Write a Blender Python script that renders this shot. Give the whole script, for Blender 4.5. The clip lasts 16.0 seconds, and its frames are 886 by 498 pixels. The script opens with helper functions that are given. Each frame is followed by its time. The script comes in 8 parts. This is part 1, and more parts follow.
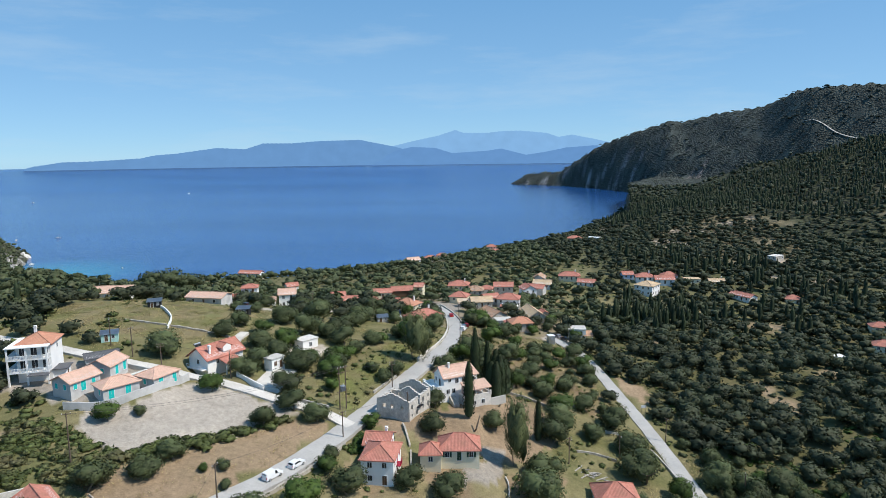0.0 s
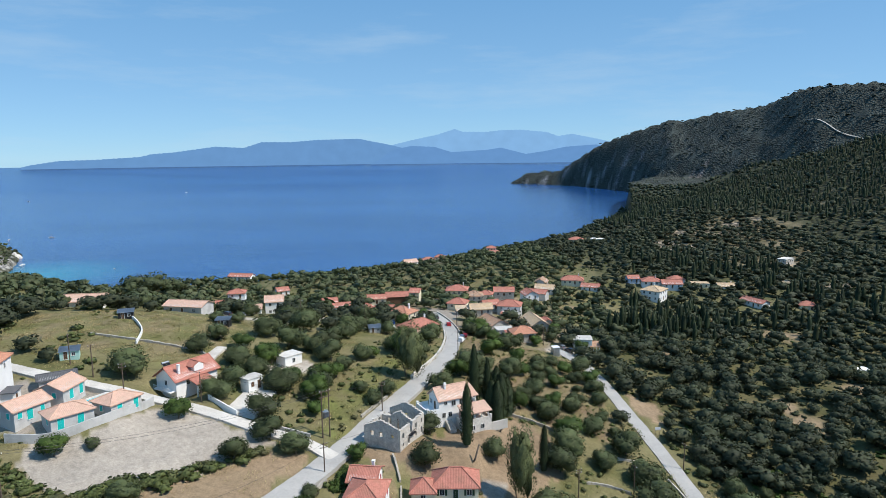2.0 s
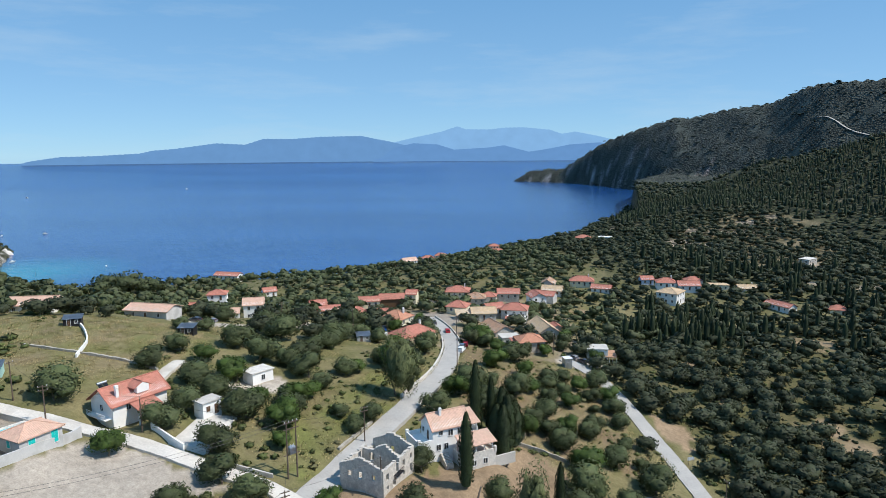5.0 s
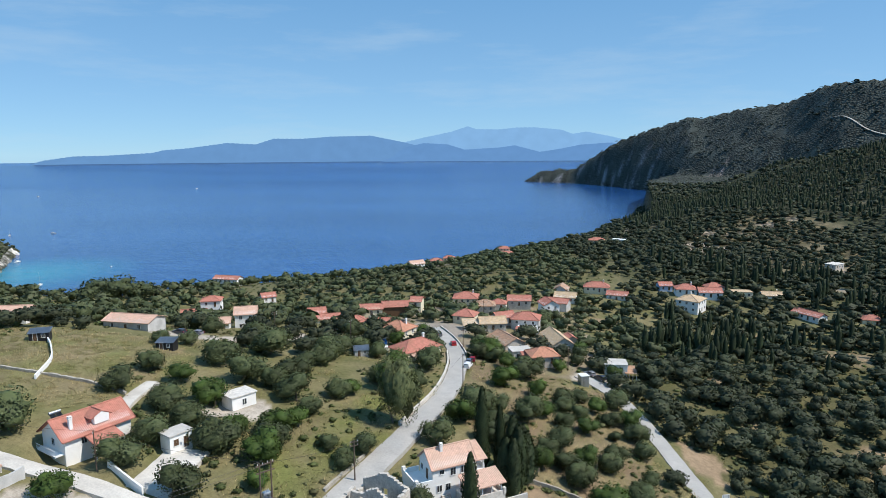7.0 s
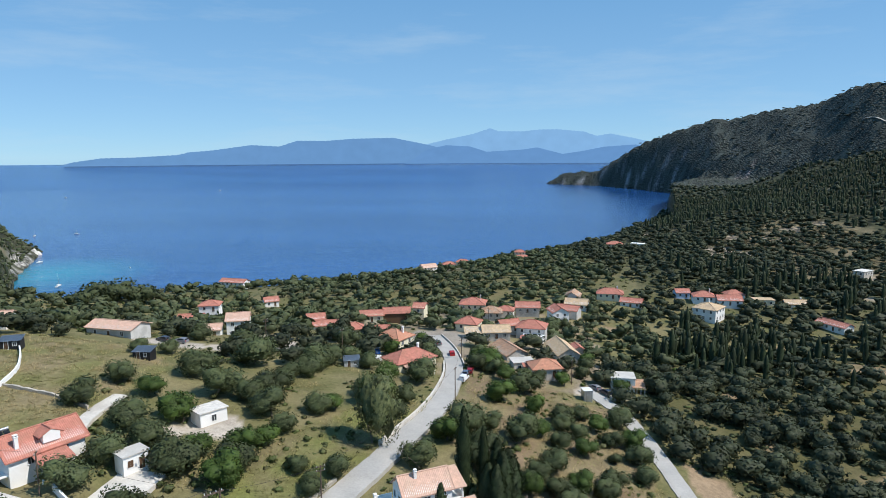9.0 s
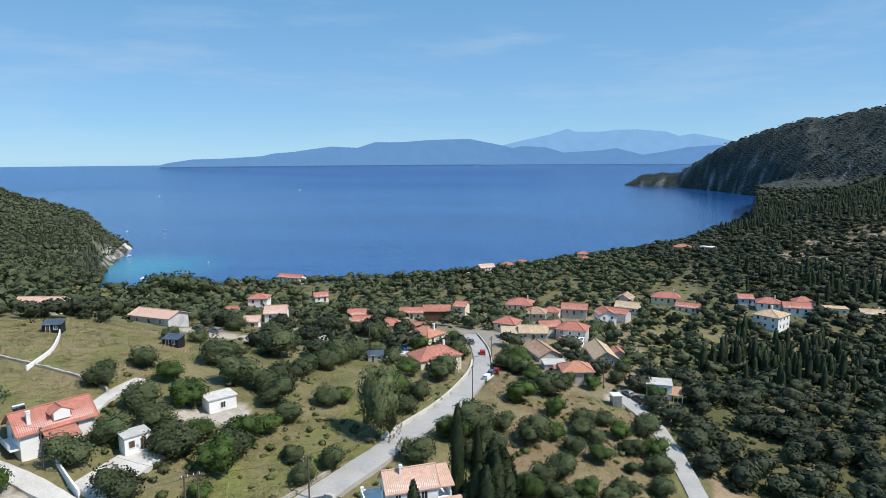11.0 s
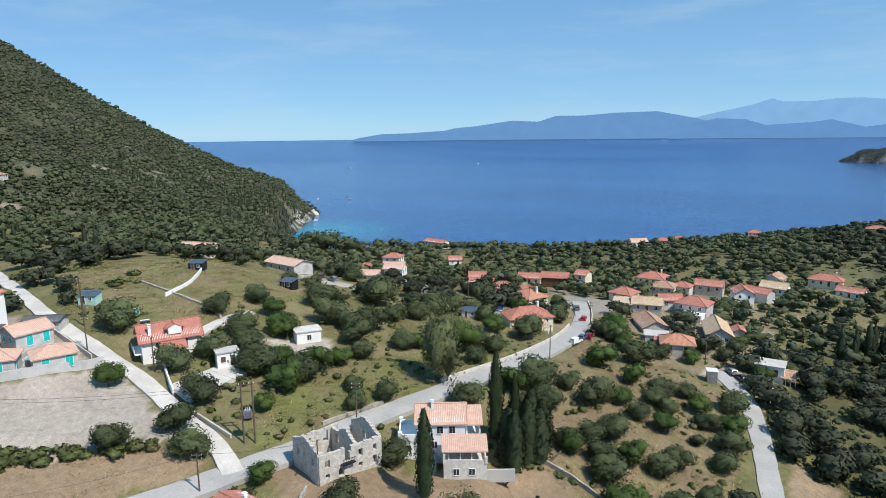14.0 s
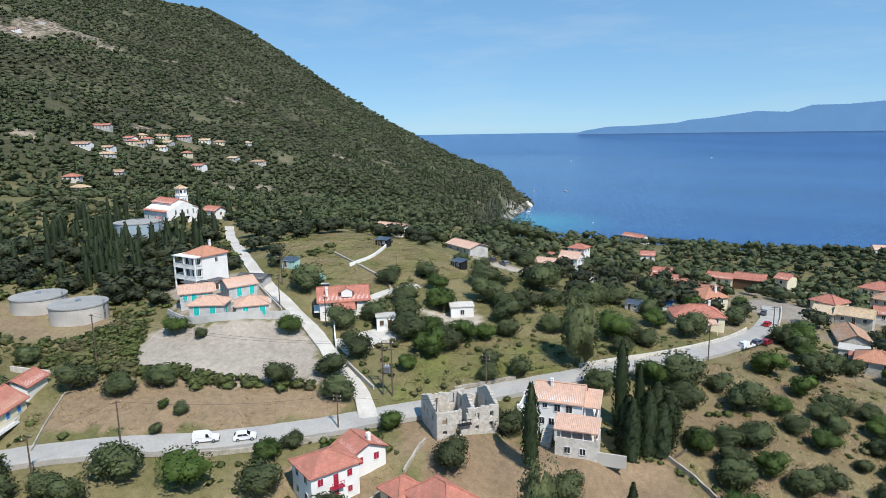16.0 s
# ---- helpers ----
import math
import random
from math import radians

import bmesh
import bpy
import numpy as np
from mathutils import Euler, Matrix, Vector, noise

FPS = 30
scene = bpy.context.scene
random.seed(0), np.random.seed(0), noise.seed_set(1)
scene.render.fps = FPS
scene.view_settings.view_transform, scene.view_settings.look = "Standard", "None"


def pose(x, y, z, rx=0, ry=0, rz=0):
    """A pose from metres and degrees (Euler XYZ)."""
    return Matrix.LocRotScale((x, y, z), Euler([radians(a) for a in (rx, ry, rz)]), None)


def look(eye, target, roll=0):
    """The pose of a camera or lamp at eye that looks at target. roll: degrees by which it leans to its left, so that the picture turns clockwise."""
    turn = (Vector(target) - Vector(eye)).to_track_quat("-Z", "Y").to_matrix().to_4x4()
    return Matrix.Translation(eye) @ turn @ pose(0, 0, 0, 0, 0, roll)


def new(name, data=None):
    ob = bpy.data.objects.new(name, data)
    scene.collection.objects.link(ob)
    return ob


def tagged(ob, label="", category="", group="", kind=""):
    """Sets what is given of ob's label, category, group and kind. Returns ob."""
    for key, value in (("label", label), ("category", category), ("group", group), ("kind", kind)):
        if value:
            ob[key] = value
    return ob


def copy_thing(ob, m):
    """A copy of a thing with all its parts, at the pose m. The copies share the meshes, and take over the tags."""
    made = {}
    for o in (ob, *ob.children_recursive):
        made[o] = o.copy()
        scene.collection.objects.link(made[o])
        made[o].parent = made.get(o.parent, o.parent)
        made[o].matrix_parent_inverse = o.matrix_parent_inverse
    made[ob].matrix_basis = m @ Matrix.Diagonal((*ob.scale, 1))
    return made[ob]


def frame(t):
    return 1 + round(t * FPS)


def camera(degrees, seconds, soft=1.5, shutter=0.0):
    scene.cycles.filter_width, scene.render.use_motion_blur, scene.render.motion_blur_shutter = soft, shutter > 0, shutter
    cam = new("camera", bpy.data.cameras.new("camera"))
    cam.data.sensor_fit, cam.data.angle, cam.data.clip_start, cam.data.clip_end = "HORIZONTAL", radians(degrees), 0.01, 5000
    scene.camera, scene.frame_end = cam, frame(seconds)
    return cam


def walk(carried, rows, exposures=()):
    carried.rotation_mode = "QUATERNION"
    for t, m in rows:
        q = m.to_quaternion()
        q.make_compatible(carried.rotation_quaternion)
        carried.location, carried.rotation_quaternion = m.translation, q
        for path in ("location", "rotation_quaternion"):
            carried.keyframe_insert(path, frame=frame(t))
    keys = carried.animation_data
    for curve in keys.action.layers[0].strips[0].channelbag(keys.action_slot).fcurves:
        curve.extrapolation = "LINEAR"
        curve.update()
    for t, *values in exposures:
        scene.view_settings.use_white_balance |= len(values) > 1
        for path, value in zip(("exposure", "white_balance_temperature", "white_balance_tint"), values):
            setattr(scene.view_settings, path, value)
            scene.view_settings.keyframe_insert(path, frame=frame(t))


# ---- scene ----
cam = camera(69.61, 16.0, soft=0.6)
PATH = [
    (0.0, pose(-0.03, 0.00, 90.01, 81.692, 0.711, -0.112)),
    (0.5, pose(0.12, 4.19, 89.74, 81.661, 0.687, -0.144)),
    (1.0, pose(0.37, 8.43, 89.70, 81.638, 0.682, -0.153)),
    (1.5, pose(0.66, 12.65, 89.78, 81.609, 0.630, -0.154)),
    (2.0, pose(0.93, 16.91, 89.84, 81.610, 0.632, -0.161)),
    (2.5, pose(1.26, 21.28, 89.58, 81.624, 0.626, -0.194)),
    (3.0, pose(1.48, 25.77, 89.00, 81.583, 0.621, -0.180)),
    (5.3, pose(2.55, 46.01, 85.53, 81.437, 0.342, 0.219)),
    (5.5, pose(2.67, 47.80, 85.35, 81.451, 0.348, 0.821)),
    (6.0, pose(2.93, 52.18, 85.16, 81.425, 0.337, 0.981)),
    (6.5, pose(3.22, 56.43, 85.27, 81.432, 0.315, 0.979)),
    (7.0, pose(3.75, 60.25, 85.37, 81.450, 0.357, 1.020)),
    (7.5, pose(4.79, 63.52, 85.37, 81.472, 0.349, 1.008)),
    (8.0, pose(6.48, 66.20, 85.28, 81.504, 0.349, 0.995)),
    (8.5, pose(8.65, 68.36, 85.16, 81.560, 0.320, 1.009)),
    (9.0, pose(11.29, 70.02, 85.00, 81.650, 0.335, 3.073)),
    (9.2, pose(12.51, 70.50, 84.90, 81.706, 0.321, 4.759)),
    (11.3, pose(27.28, 73.47, 83.06, 81.801, 0.423, 9.999)),
    (11.5, pose(28.79, 73.62, 82.77, 81.812, 0.458, 10.035)),
    (12.0, pose(32.77, 73.80, 81.99, 81.841, 0.480, 10.275)),
    (12.5, pose(36.76, 73.87, 81.30, 81.842, 0.563, 11.431)),
    (13.0, pose(41.01, 74.00, 80.83, 81.135, 0.549, 14.501)),
    (13.5, pose(45.25, 74.19, 80.41, 80.300, 0.607, 18.876)),
    (14.0, pose(49.47, 74.52, 79.97, 79.713, 0.641, 26.122)),
    (14.5, pose(53.61, 74.97, 79.50, 79.423, 0.716, 33.429)),
    (15.0, pose(57.79, 75.75, 79.13, 79.381, 0.785, 40.668)),
    (15.5, pose(62.03, 76.85, 78.88, 79.392, 0.872, 45.976)),
    (16.0, pose(66.32, 78.13, 78.79, 79.372, 0.924, 45.997)),
]
walk(cam, PATH, exposures=[(0.0, 0.0), (16.0, -0.01)])

# ---------------------------------------------------------------- world, sun
SUN_ELEVATION, SUN_AZIMUTH = 52.5, 103.0      # degrees; azimuth clockwise from +y
sky_world = bpy.data.worlds.new("sky")
sky_world.use_nodes = True
scene.world = sky_world
wn, wl = sky_world.node_tree.nodes, sky_world.node_tree.links
wn.clear()
sky = wn.new("ShaderNodeTexSky")
sky.sky_type, sky.sun_disc = "NISHITA", False
sky.sun_elevation, sky.sun_rotation = radians(SUN_ELEVATION), radians(SUN_AZIMUTH)
sky.air_density, sky.dust_density, sky.ozone_density, sky.altitude = 0.7, 0.0, 6.0, 200
background = wn.new("ShaderNodeBackground")
background.inputs["Strength"].default_value = 0.138
world_out = wn.new("ShaderNodeOutputWorld")
tint = wn.new("ShaderNodeMix")          # clear-day white balance of the sky
tint.data_type, tint.blend_type = "RGBA", "MULTIPLY"
tint.inputs["Factor"].default_value, tint.inputs["B"].default_value = 1.0, (0.80, 0.98, 1.10, 1)
wl.new(sky.outputs[0], tint.inputs["A"])
# thin summer haze evens the sky, with faint high cirrus in long bands
veil = wn.new("ShaderNodeMix")
veil.data_type = "RGBA"
veil.inputs["Factor"].default_value = 0.72
wl.new(tint.outputs["Result"], veil.inputs["A"])
sky_dir, stretch, wisps, band, cirrus = [wn.new(k) for k in ("ShaderNodeTexCoord", "ShaderNodeMapping", "ShaderNodeTexNoise", "ShaderNodeMapRange", "ShaderNodeMix")]
stretch.inputs["Scale"].default_value, stretch.inputs["Rotation"].default_value = (2.2, 2.2, 13.0), (0.08, 0.05, 0.4)
wisps.inputs["Scale"].default_value, wisps.inputs["Detail"].default_value, wisps.inputs["Roughness"].default_value = 1.6, 9, 0.62
for key, v in (("From Min", 0.50), ("From Max", 0.80), ("To Min", 0.0), ("To Max", 0.32)):
    band.inputs[key].default_value = v
cirrus.data_type = "RGBA"
cirrus.inputs["B"].default_value = (4.2, 5.2, 6.0, 1)
wl.new(sky_dir.outputs["Generated"], stretch.inputs["Vector"])
# the haze is whitest at the horizon and deepens to azure above
height_of, rise_of, azure = [wn.new(k) for k in ("ShaderNodeSeparateXYZ", "ShaderNodeMapRange", "ShaderNodeMix")]
rise_of.inputs["From Max"].default_value = 0.34
azure.data_type = "RGBA"
azure.inputs["A"].default_value, azure.inputs["B"].default_value = (2.40, 4.20, 5.80, 1), (0.92, 2.70, 5.10, 1)
wl.new(sky_dir.outputs["Generated"], height_of.inputs[0])
wl.new(height_of.outputs["Z"], rise_of.inputs["Value"])
wl.new(rise_of.outputs["Result"], azure.inputs["Factor"])
wl.new(azure.outputs["Result"], veil.inputs["B"])
wl.new(stretch.outputs["Vector"], wisps.inputs["Vector"])
wl.new(wisps.outputs["Fac"], band.inputs["Value"])
wl.new(band.outputs["Result"], cirrus.inputs["Factor"])
wl.new(veil.outputs["Result"], cirrus.inputs["A"])
wl.new(cirrus.outputs["Result"], background.inputs["Color"])
wl.new(background.outputs[0], world_out.inputs["Surface"])

sun = new("sun", bpy.data.lights.new("sun", "SUN"))
sun.data.energy, sun.data.angle, sun.data.color = 4.7, radians(0.53), (1.0, 0.95, 0.88)
_e, _a = radians(SUN_ELEVATION), radians(SUN_AZIMUTH)
sun.matrix_world = look((0, 0, 300), Vector((0, 0, 300)) - Vector((math.sin(_a) * math.cos(_e), math.cos(_a) * math.cos(_e), math.sin(_e))))


# ---------------------------------------------------------------- materials
def material(name, base, rough=0.85, metal=0.0, spread=0.12, scale=6.0, fine=40.0, bump=0.15, stain=None, stain_scale=0.6,
             stain_amount=0.5, random=0.0, island=0.0, spec=0.3, coords="Object"):
    """A rough mineral, painted or leafy surface: two scales of variation in colour, an optional second colour in patches, and relief."""
    m = bpy.data.materials.new(name)
    m.use_nodes = True
    n, l = m.node_tree.nodes, m.node_tree.links
    shader = n["Principled BSDF"]
    shader.inputs["Roughness"].default_value, shader.inputs["Metallic"].default_value = rough, metal
    shader.inputs["Specular IOR Level"].default_value = spec
    tc = n.new("ShaderNodeTexCoord")

    def noise_at(s, detail=4.0):
        t = n.new("ShaderNodeTexNoise")
        t.inputs["Scale"].default_value, t.inputs["Detail"].default_value = s, detail
        l.new(tc.outputs[coords], t.inputs["Vector"])
        return t

    def mixed(kind, fac, a, b):
        x = n.new("ShaderNodeMix")
        x.data_type, x.blend_type, x.clamp_factor = "RGBA", kind, True
        for socket, v in ((x.inputs["Factor"], fac), (x.inputs["A"], a), (x.inputs["B"], b)):
            if isinstance(v, (int, float)):
                socket.default_value = v
            elif isinstance(v, tuple):
                socket.default_value = (*v, 1)
            else:
                l.new(v, socket)
        return x.outputs["Result"]

    def ramp(value, lo, hi, a=0.0, b=1.0):
        r = n.new("ShaderNodeMapRange")
        r.inputs["From Min"].default_value, r.inputs["From Max"].default_value = lo, hi
        r.inputs["To Min"].default_value, r.inputs["To Max"].default_value = a, b
        l.new(value, r.inputs["Value"])
        return r.outputs["Result"]

    coarse, small = noise_at(scale), noise_at(fine)
    colour = mixed("MIX", ramp(coarse.outputs["Fac"], 0.3, 0.7), tuple(c * (1 - spread) for c in base), tuple(min(1, c * (1 + spread)) for c in base))
    if stain:
        patch = noise_at(stain_scale, 6.0)
        colour = mixed("MIX", ramp(patch.outputs["Fac"], 0.48, 0.66, 0.0, stain_amount), colour, stain)
    grain = ramp(small.outputs["Fac"], 0.25, 0.75, 1 - spread, 1 + spread)
    if random or island:
        info = n.new("ShaderNodeObjectInfo") if random else n.new("ShaderNodeNewGeometry")
        value = info.outputs["Random"] if random else info.outputs["Random Per Island"]
        amount = random or island
        x = n.new("ShaderNodeMath")
        x.operation = "MULTIPLY"
        l.new(grain, x.inputs[0])
        l.new(ramp(value, 0, 1, 1 - amount, 1 + amount), x.inputs[1])
        grain = x.outputs[0]
    v = n.new("ShaderNodeHueSaturation")
    l.new(colour, v.inputs["Color"])
    l.new(grain, v.inputs["Value"])
    l.new(v.outputs["Color"], shader.inputs["Base Color"])
    if bump:
        b = n.new("ShaderNodeBump")
        b.inputs["Strength"].default_value, b.inputs["Distance"].default_value = bump, 0.05
        l.new(small.outputs["Fac"], b.inputs["Height"])
        l.new(b.outputs["Normal"], shader.inputs["Normal"])
    return m


NEAR_AMP = [2.9, 5.8, 7.2, -1.2, -1.5, -4.0, -1.5, 0.6, 6.7, 1.2, -0.7, 5.1, 2.3, 17.2, -2.8, 17.6, -3.2, 1.1, 1.0, -0.3, 5.1, -3.2, 4.8, 4.0, 0.6, -2.5, 2.9, 8.7, -2.0, 0.0, 0.1, -5.5, -0.6, -6.9, 4.2, -3.8]
FAR_AMP = [38.0, -7.2, 11.8, 0.6, -4.9, 20.3, 2.7, -19.4, 1.5, 12.1, 11.0, 12.7, 6.2, 1.8, 14.3, -31.5, -19.8, 16.3, -19.8, 10.1, -8.4, -9.7, -23.3, 42.3, 1.3, 1.2, -0.3, -42.3, -16.0, 7.1]
SEA = -60.0
HUB = (20.0, 40.0)          # the middle of the polar ground sheet

# Ridges, coast and feet of the hills by bearing from the hub (degrees clockwise from +y): bearing, distance, height.
HEADLAND = [(5.6, 3330, -75), (6.0, 3340, -58), (7.1, 3330, -8), (8.9, 3280, 8), (10.1, 3220, 6), (11.8, 3120, 70), (13.8, 3020, 140), (16.1, 2900, 180),
            (19.4, 2800, 226), (20.3, 2750, 217), (22.9, 2650, 241), (26.3, 2500, 250), (28.6, 2350, 288), (29.8, 2280, 290), (33.5, 2150, 280),
            (36, 2100, 270), (50, 2000, 300), (80, 1900, 260), (110, 1800, 120), (130, 1700, -75)]
HEADLAND_FOOT = [(5.6, 3290), (7.8, 3200), (10.8, 3060), (13.3, 2840), (15.8, 2590), (19, 2300), (25, 1950), (35, 1650), (60, 1400), (130, 1200)]
SPUR = [(14.2, 1680, -80), (15.0, 1660, -58), (18.1, 1560, -12), (20.4, 1480, 15), (22.7, 1400, 36), (25.7, 1320, 60), (29, 1240, 82), (32.1, 1160, 101),
        (35.2, 1080, 116), (45, 1000, 140), (70, 900, 150), (100, 900, 90), (130, 900, 20)]
LEFT_RIDGE = [(-150, 1500, 60), (-110, 1650, 380), (-91.8, 1694, 449), (-77.0, 1694, 459), (-73.5, 1744, 458), (-66.7, 1774, 403), (-63.5, 1794, 395), (-60.4, 1794, 345), (-56.4, 1743, 256), (-52.7, 1693, 174), (-48.7, 1643, 101), (-45.4, 1543, 52), (-42.5, 1443, 19), (-38.2, 1293, -8), (-36.8, 1223, -35), (-34.9, 1188, -59), (-33.5, 1183, -81)]
LEFT_FOOT = [(-150, 500, 5), (-73.8, 267, 42), (-59.5, 362, 35), (-49.6, 431, 26), (-42.7, 480, 12), (-38.0, 539, -4), (-36.8, 913, -58), (-35.0, 1163, -65)]
COAST = [(-60, 3000), (-47.9, 1393), (-39.7, 491), (-35.9, 343), (-30.0, 347), (-20.3, 449), (-8.7, 491), (0.0, 600), (3.0, 690), (6.0, 720), (8.5, 800), (11.0, 930), (13, 1220), (14.7, 1560), (18, 2400), (30, 3000)]


def table(rows, bearing, column):
    return np.interp(bearing, [r[0] for r in rows], [r[column] for r in rows])


def rumple(x, y, size, seed):
    """Smooth unevenness from a few crossed waves, about -1 to 1."""
    total = 0.0
    for k in range(6):
        turn, step = seed + 2.4 * k, size * (0.55 + 0.17 * k)
        total = total + np.sin((x * math.cos(turn) + y * math.sin(turn)) * 2 * math.pi / step + 1.7 * k + seed + 0.9 * np.sin((x * math.sin(turn) - y * math.cos(turn)) * 2 * math.pi / (step * 1.6)))
    return total / 3.2


# levelled ground under buildings: x, y, radius, height
PADS = [(-9.8, 152.2, 10.0, 25.8), (9.8, 163.3, 6.0, 23.3), (3.8, 156.5, 6.0, 23.8), (-12.9, 126.0, 7.0, 22.1), (3.4, 135.1, 8.0, 20.6), (-61.3, 163.0, 6.9, 33.6), (-70.4, 141.6, 8.9, 37.3), (-81.3, 142.3, 8.7, 38.1), (-94.1, 148.2, 7.7, 38.9),
        (-190.3, 183.1, 18.3, 44.7), (-30.0, 295.0, 10.0, 20.1), (-46.5, 304.0, 7.0, 19.0), (-104.5, 316.2, 8.0, 17.7), (175.8, 402.5, 10.0, 5.6), (159.9, 403.2, 7.0, 7.0), (198.8, 354.6, 8.0, 4.9), (-6.0, 585.0, 14.0, -7.2), (-26.0, 557.0, 11.0, -4.6), (52.0, 652.0, 16.0, -10.5), (-100.3, 116.7, 12.4, 35.8), (-118.4, 111.0, 11.9, 36.4), (-179.4, 159.6, 11.8, 42.3), (-43.1, 186.4, 5.0, 32.8), (-45.3, 166.5, 5.0, 33.3)]


def ground_z(x, y):
    x, y = np.asarray(x, float), np.asarray(y, float)
    z = np.full(x.shape, 5.0)
    for k, amp in enumerate(NEAR_AMP):
        cx, cy = -150 + 54 * (k % 6), 90 + 54 * (k // 6)
        z = z + amp * np.exp(-((x - cx) ** 2 + (y - cy) ** 2) / (2 * 48.0**2))
    for k, amp in enumerate(FAR_AMP):
        cx, cy = -300 + 195 * (k % 5), 200 * (k // 5)
        z = z + amp * np.exp(-((x - cx) ** 2 + (y - cy) ** 2) / (2 * 150.0**2))
    dx, dy = x - HUB[0], y - HUB[1]
    far, bearing = np.hypot(dx, dy), np.degrees(np.arctan2(dx, dy))
    wild = np.clip((far - 250) / 500, 0, 1)
    z = z - 0.55 * np.maximum(0, far - table(COAST, bearing, 1)) + wild * 2.0 * rumple(x, y, 90, 1.0)
    z = z - 62 * np.clip((far - 980) / 420, 0, 1) * (bearing < 16) * (bearing > -31)
    for px, py, r, level in PADS:
        k = np.exp(-(((x - px) ** 2 + (y - py) ** 2) / r**2) ** 2)
        z = z * (1 - k) + level * k
    # the wooded spur
    crest, top = table(SPUR, bearing, 1), table(SPUR, bearing, 2)
    s = (far - 480) / (crest - 480)
    hill = np.where(s < 1, 2 + (top - 2) * np.clip(s, 0, 1) ** 1.25, top - 0.35 * (far - crest)) + 4 * rumple(x, y, 170, 2.0) * np.clip(s, 0, 1)
    z = np.where((bearing > 14.2) & (s > 0), np.maximum(z, hill), z)
    # the headland
    crest, top, foot = table(HEADLAND, bearing, 1), table(HEADLAND, bearing, 2), table(HEADLAND_FOOT, bearing, 1)
    s = (far - foot) / np.maximum(crest - foot, 20)
    gully = rumple(x, y, 330, 3.5)
    hill = np.where(s < 1, SEA - 4 + (top - SEA + 4) * np.clip(s, 0, 1) ** (0.8 + 0.03 * gully), top - 0.4 * (far - crest)) + (11 * rumple(x, y, 420, 3.0) + 6 * rumple(x, y, 130, 3.7)) * np.clip(s * (1 - s) * 4, 0, 1)
    z = np.where((bearing > 5.6) & (bearing < 130) & (s > -0.02), np.maximum(z, hill), z)
    # the mountain over the bay
    crest, top, foot, low = table(LEFT_RIDGE, bearing, 1), table(LEFT_RIDGE, bearing, 2), table(LEFT_FOOT, bearing, 1), table(LEFT_FOOT, bearing, 2)
    s = (far - foot) / np.maximum(crest - foot, 15)
    hill = np.where(s < 1, low + (top - low) * np.clip(s, 0, 1) ** 1.3, top - 0.45 * (far - crest)) + 7 * rumple(x, y, 230, 4.0) * np.clip(s * (1 - s) * 4, 0, 1)
    z = np.where((bearing < -33.5) & (bearing > -150) & (s > 0), np.maximum(z, hill), z)
    return np.maximum(z, SEA - 25)


def gz(x, y):
    return float(ground_z(x, y))


def inside(poly, x, y):
    """Whether points lie in a polygon of (x, y) corners."""
    x, y = np.asarray(x, float), np.asarray(y, float)
    hit = np.zeros(x.shape, bool)
    for (ax, ay), (bx, by) in zip(poly, poly[1:] + poly[:1]):
        cross = ((ay > y) != (by > y)) & (x < (bx - ax) * (y - ay) / ((by - ay) or 1e-9) + ax)
        hit ^= cross
    return hit


def mesh_object(name, verts, faces, mat, smooth=False):
    me = bpy.data.meshes.new(name)
    me.from_pydata([tuple(v) for v in verts], [], faces)
    me.materials.append(mat)
    if smooth:
        me.polygons.foreach_set("use_smooth", [True] * len(me.polygons))
    me.update()
    return new(name, me)


# roads: centre line, width
ROADS = {
    "road_main": ([(-87.5, 55.8), (-67.3, 72.6), (-54.5, 84.3), (-48.8, 95.8), (-41.9, 107.6), (-35.4, 116.8), (-29.6, 127.9), (-24.7, 138.3), (-21.2, 147.4), (-17.2, 158.5), (-12.3, 170.4), (-6.9, 185.0),
                   (-3.0, 197.4), (0.4, 208.7), (2.7, 221.4), (4.0, 233.9), (4.8, 246.9), (4.2, 259.6), (1.7, 274.2), (-1.6, 285.2), (-5.3, 296.0)], 5.2),
    "road_lower": ([(58.0, 96.0), (62.0, 118.0), (63.0, 138.0), (61.5, 157.0), (59.0, 179.0), (56.0, 200.0), (54.0, 222.0), (51.4, 239.1), (46.8, 248.5), (41.5, 256.8)], 4.3),
    "lane_upper": ([(-20.5, 142.6), (-23.8, 144.3), (-26.3, 146.0), (-29.5, 147.3), (-38.0, 148.5), (-45.5, 150.7), (-53.7, 152.8), (-60.9, 154.2), (-68.7, 155.4), (-80.6, 157.3), (-93.9, 160.3), (-116.1, 167.4), (-148.6, 179.2), (-175.1, 191.5)], 3.4),
    "yard": ([(-45.5, 152.1), (-44.9, 157.0), (-44.2, 162.8), (-43.8, 168.6)], 7.5),
    "footpath": ([(-59.7, 171.5), (-61.4, 177.8), (-61.7, 184.2), (-61.3, 193.4)], 2.8),
}


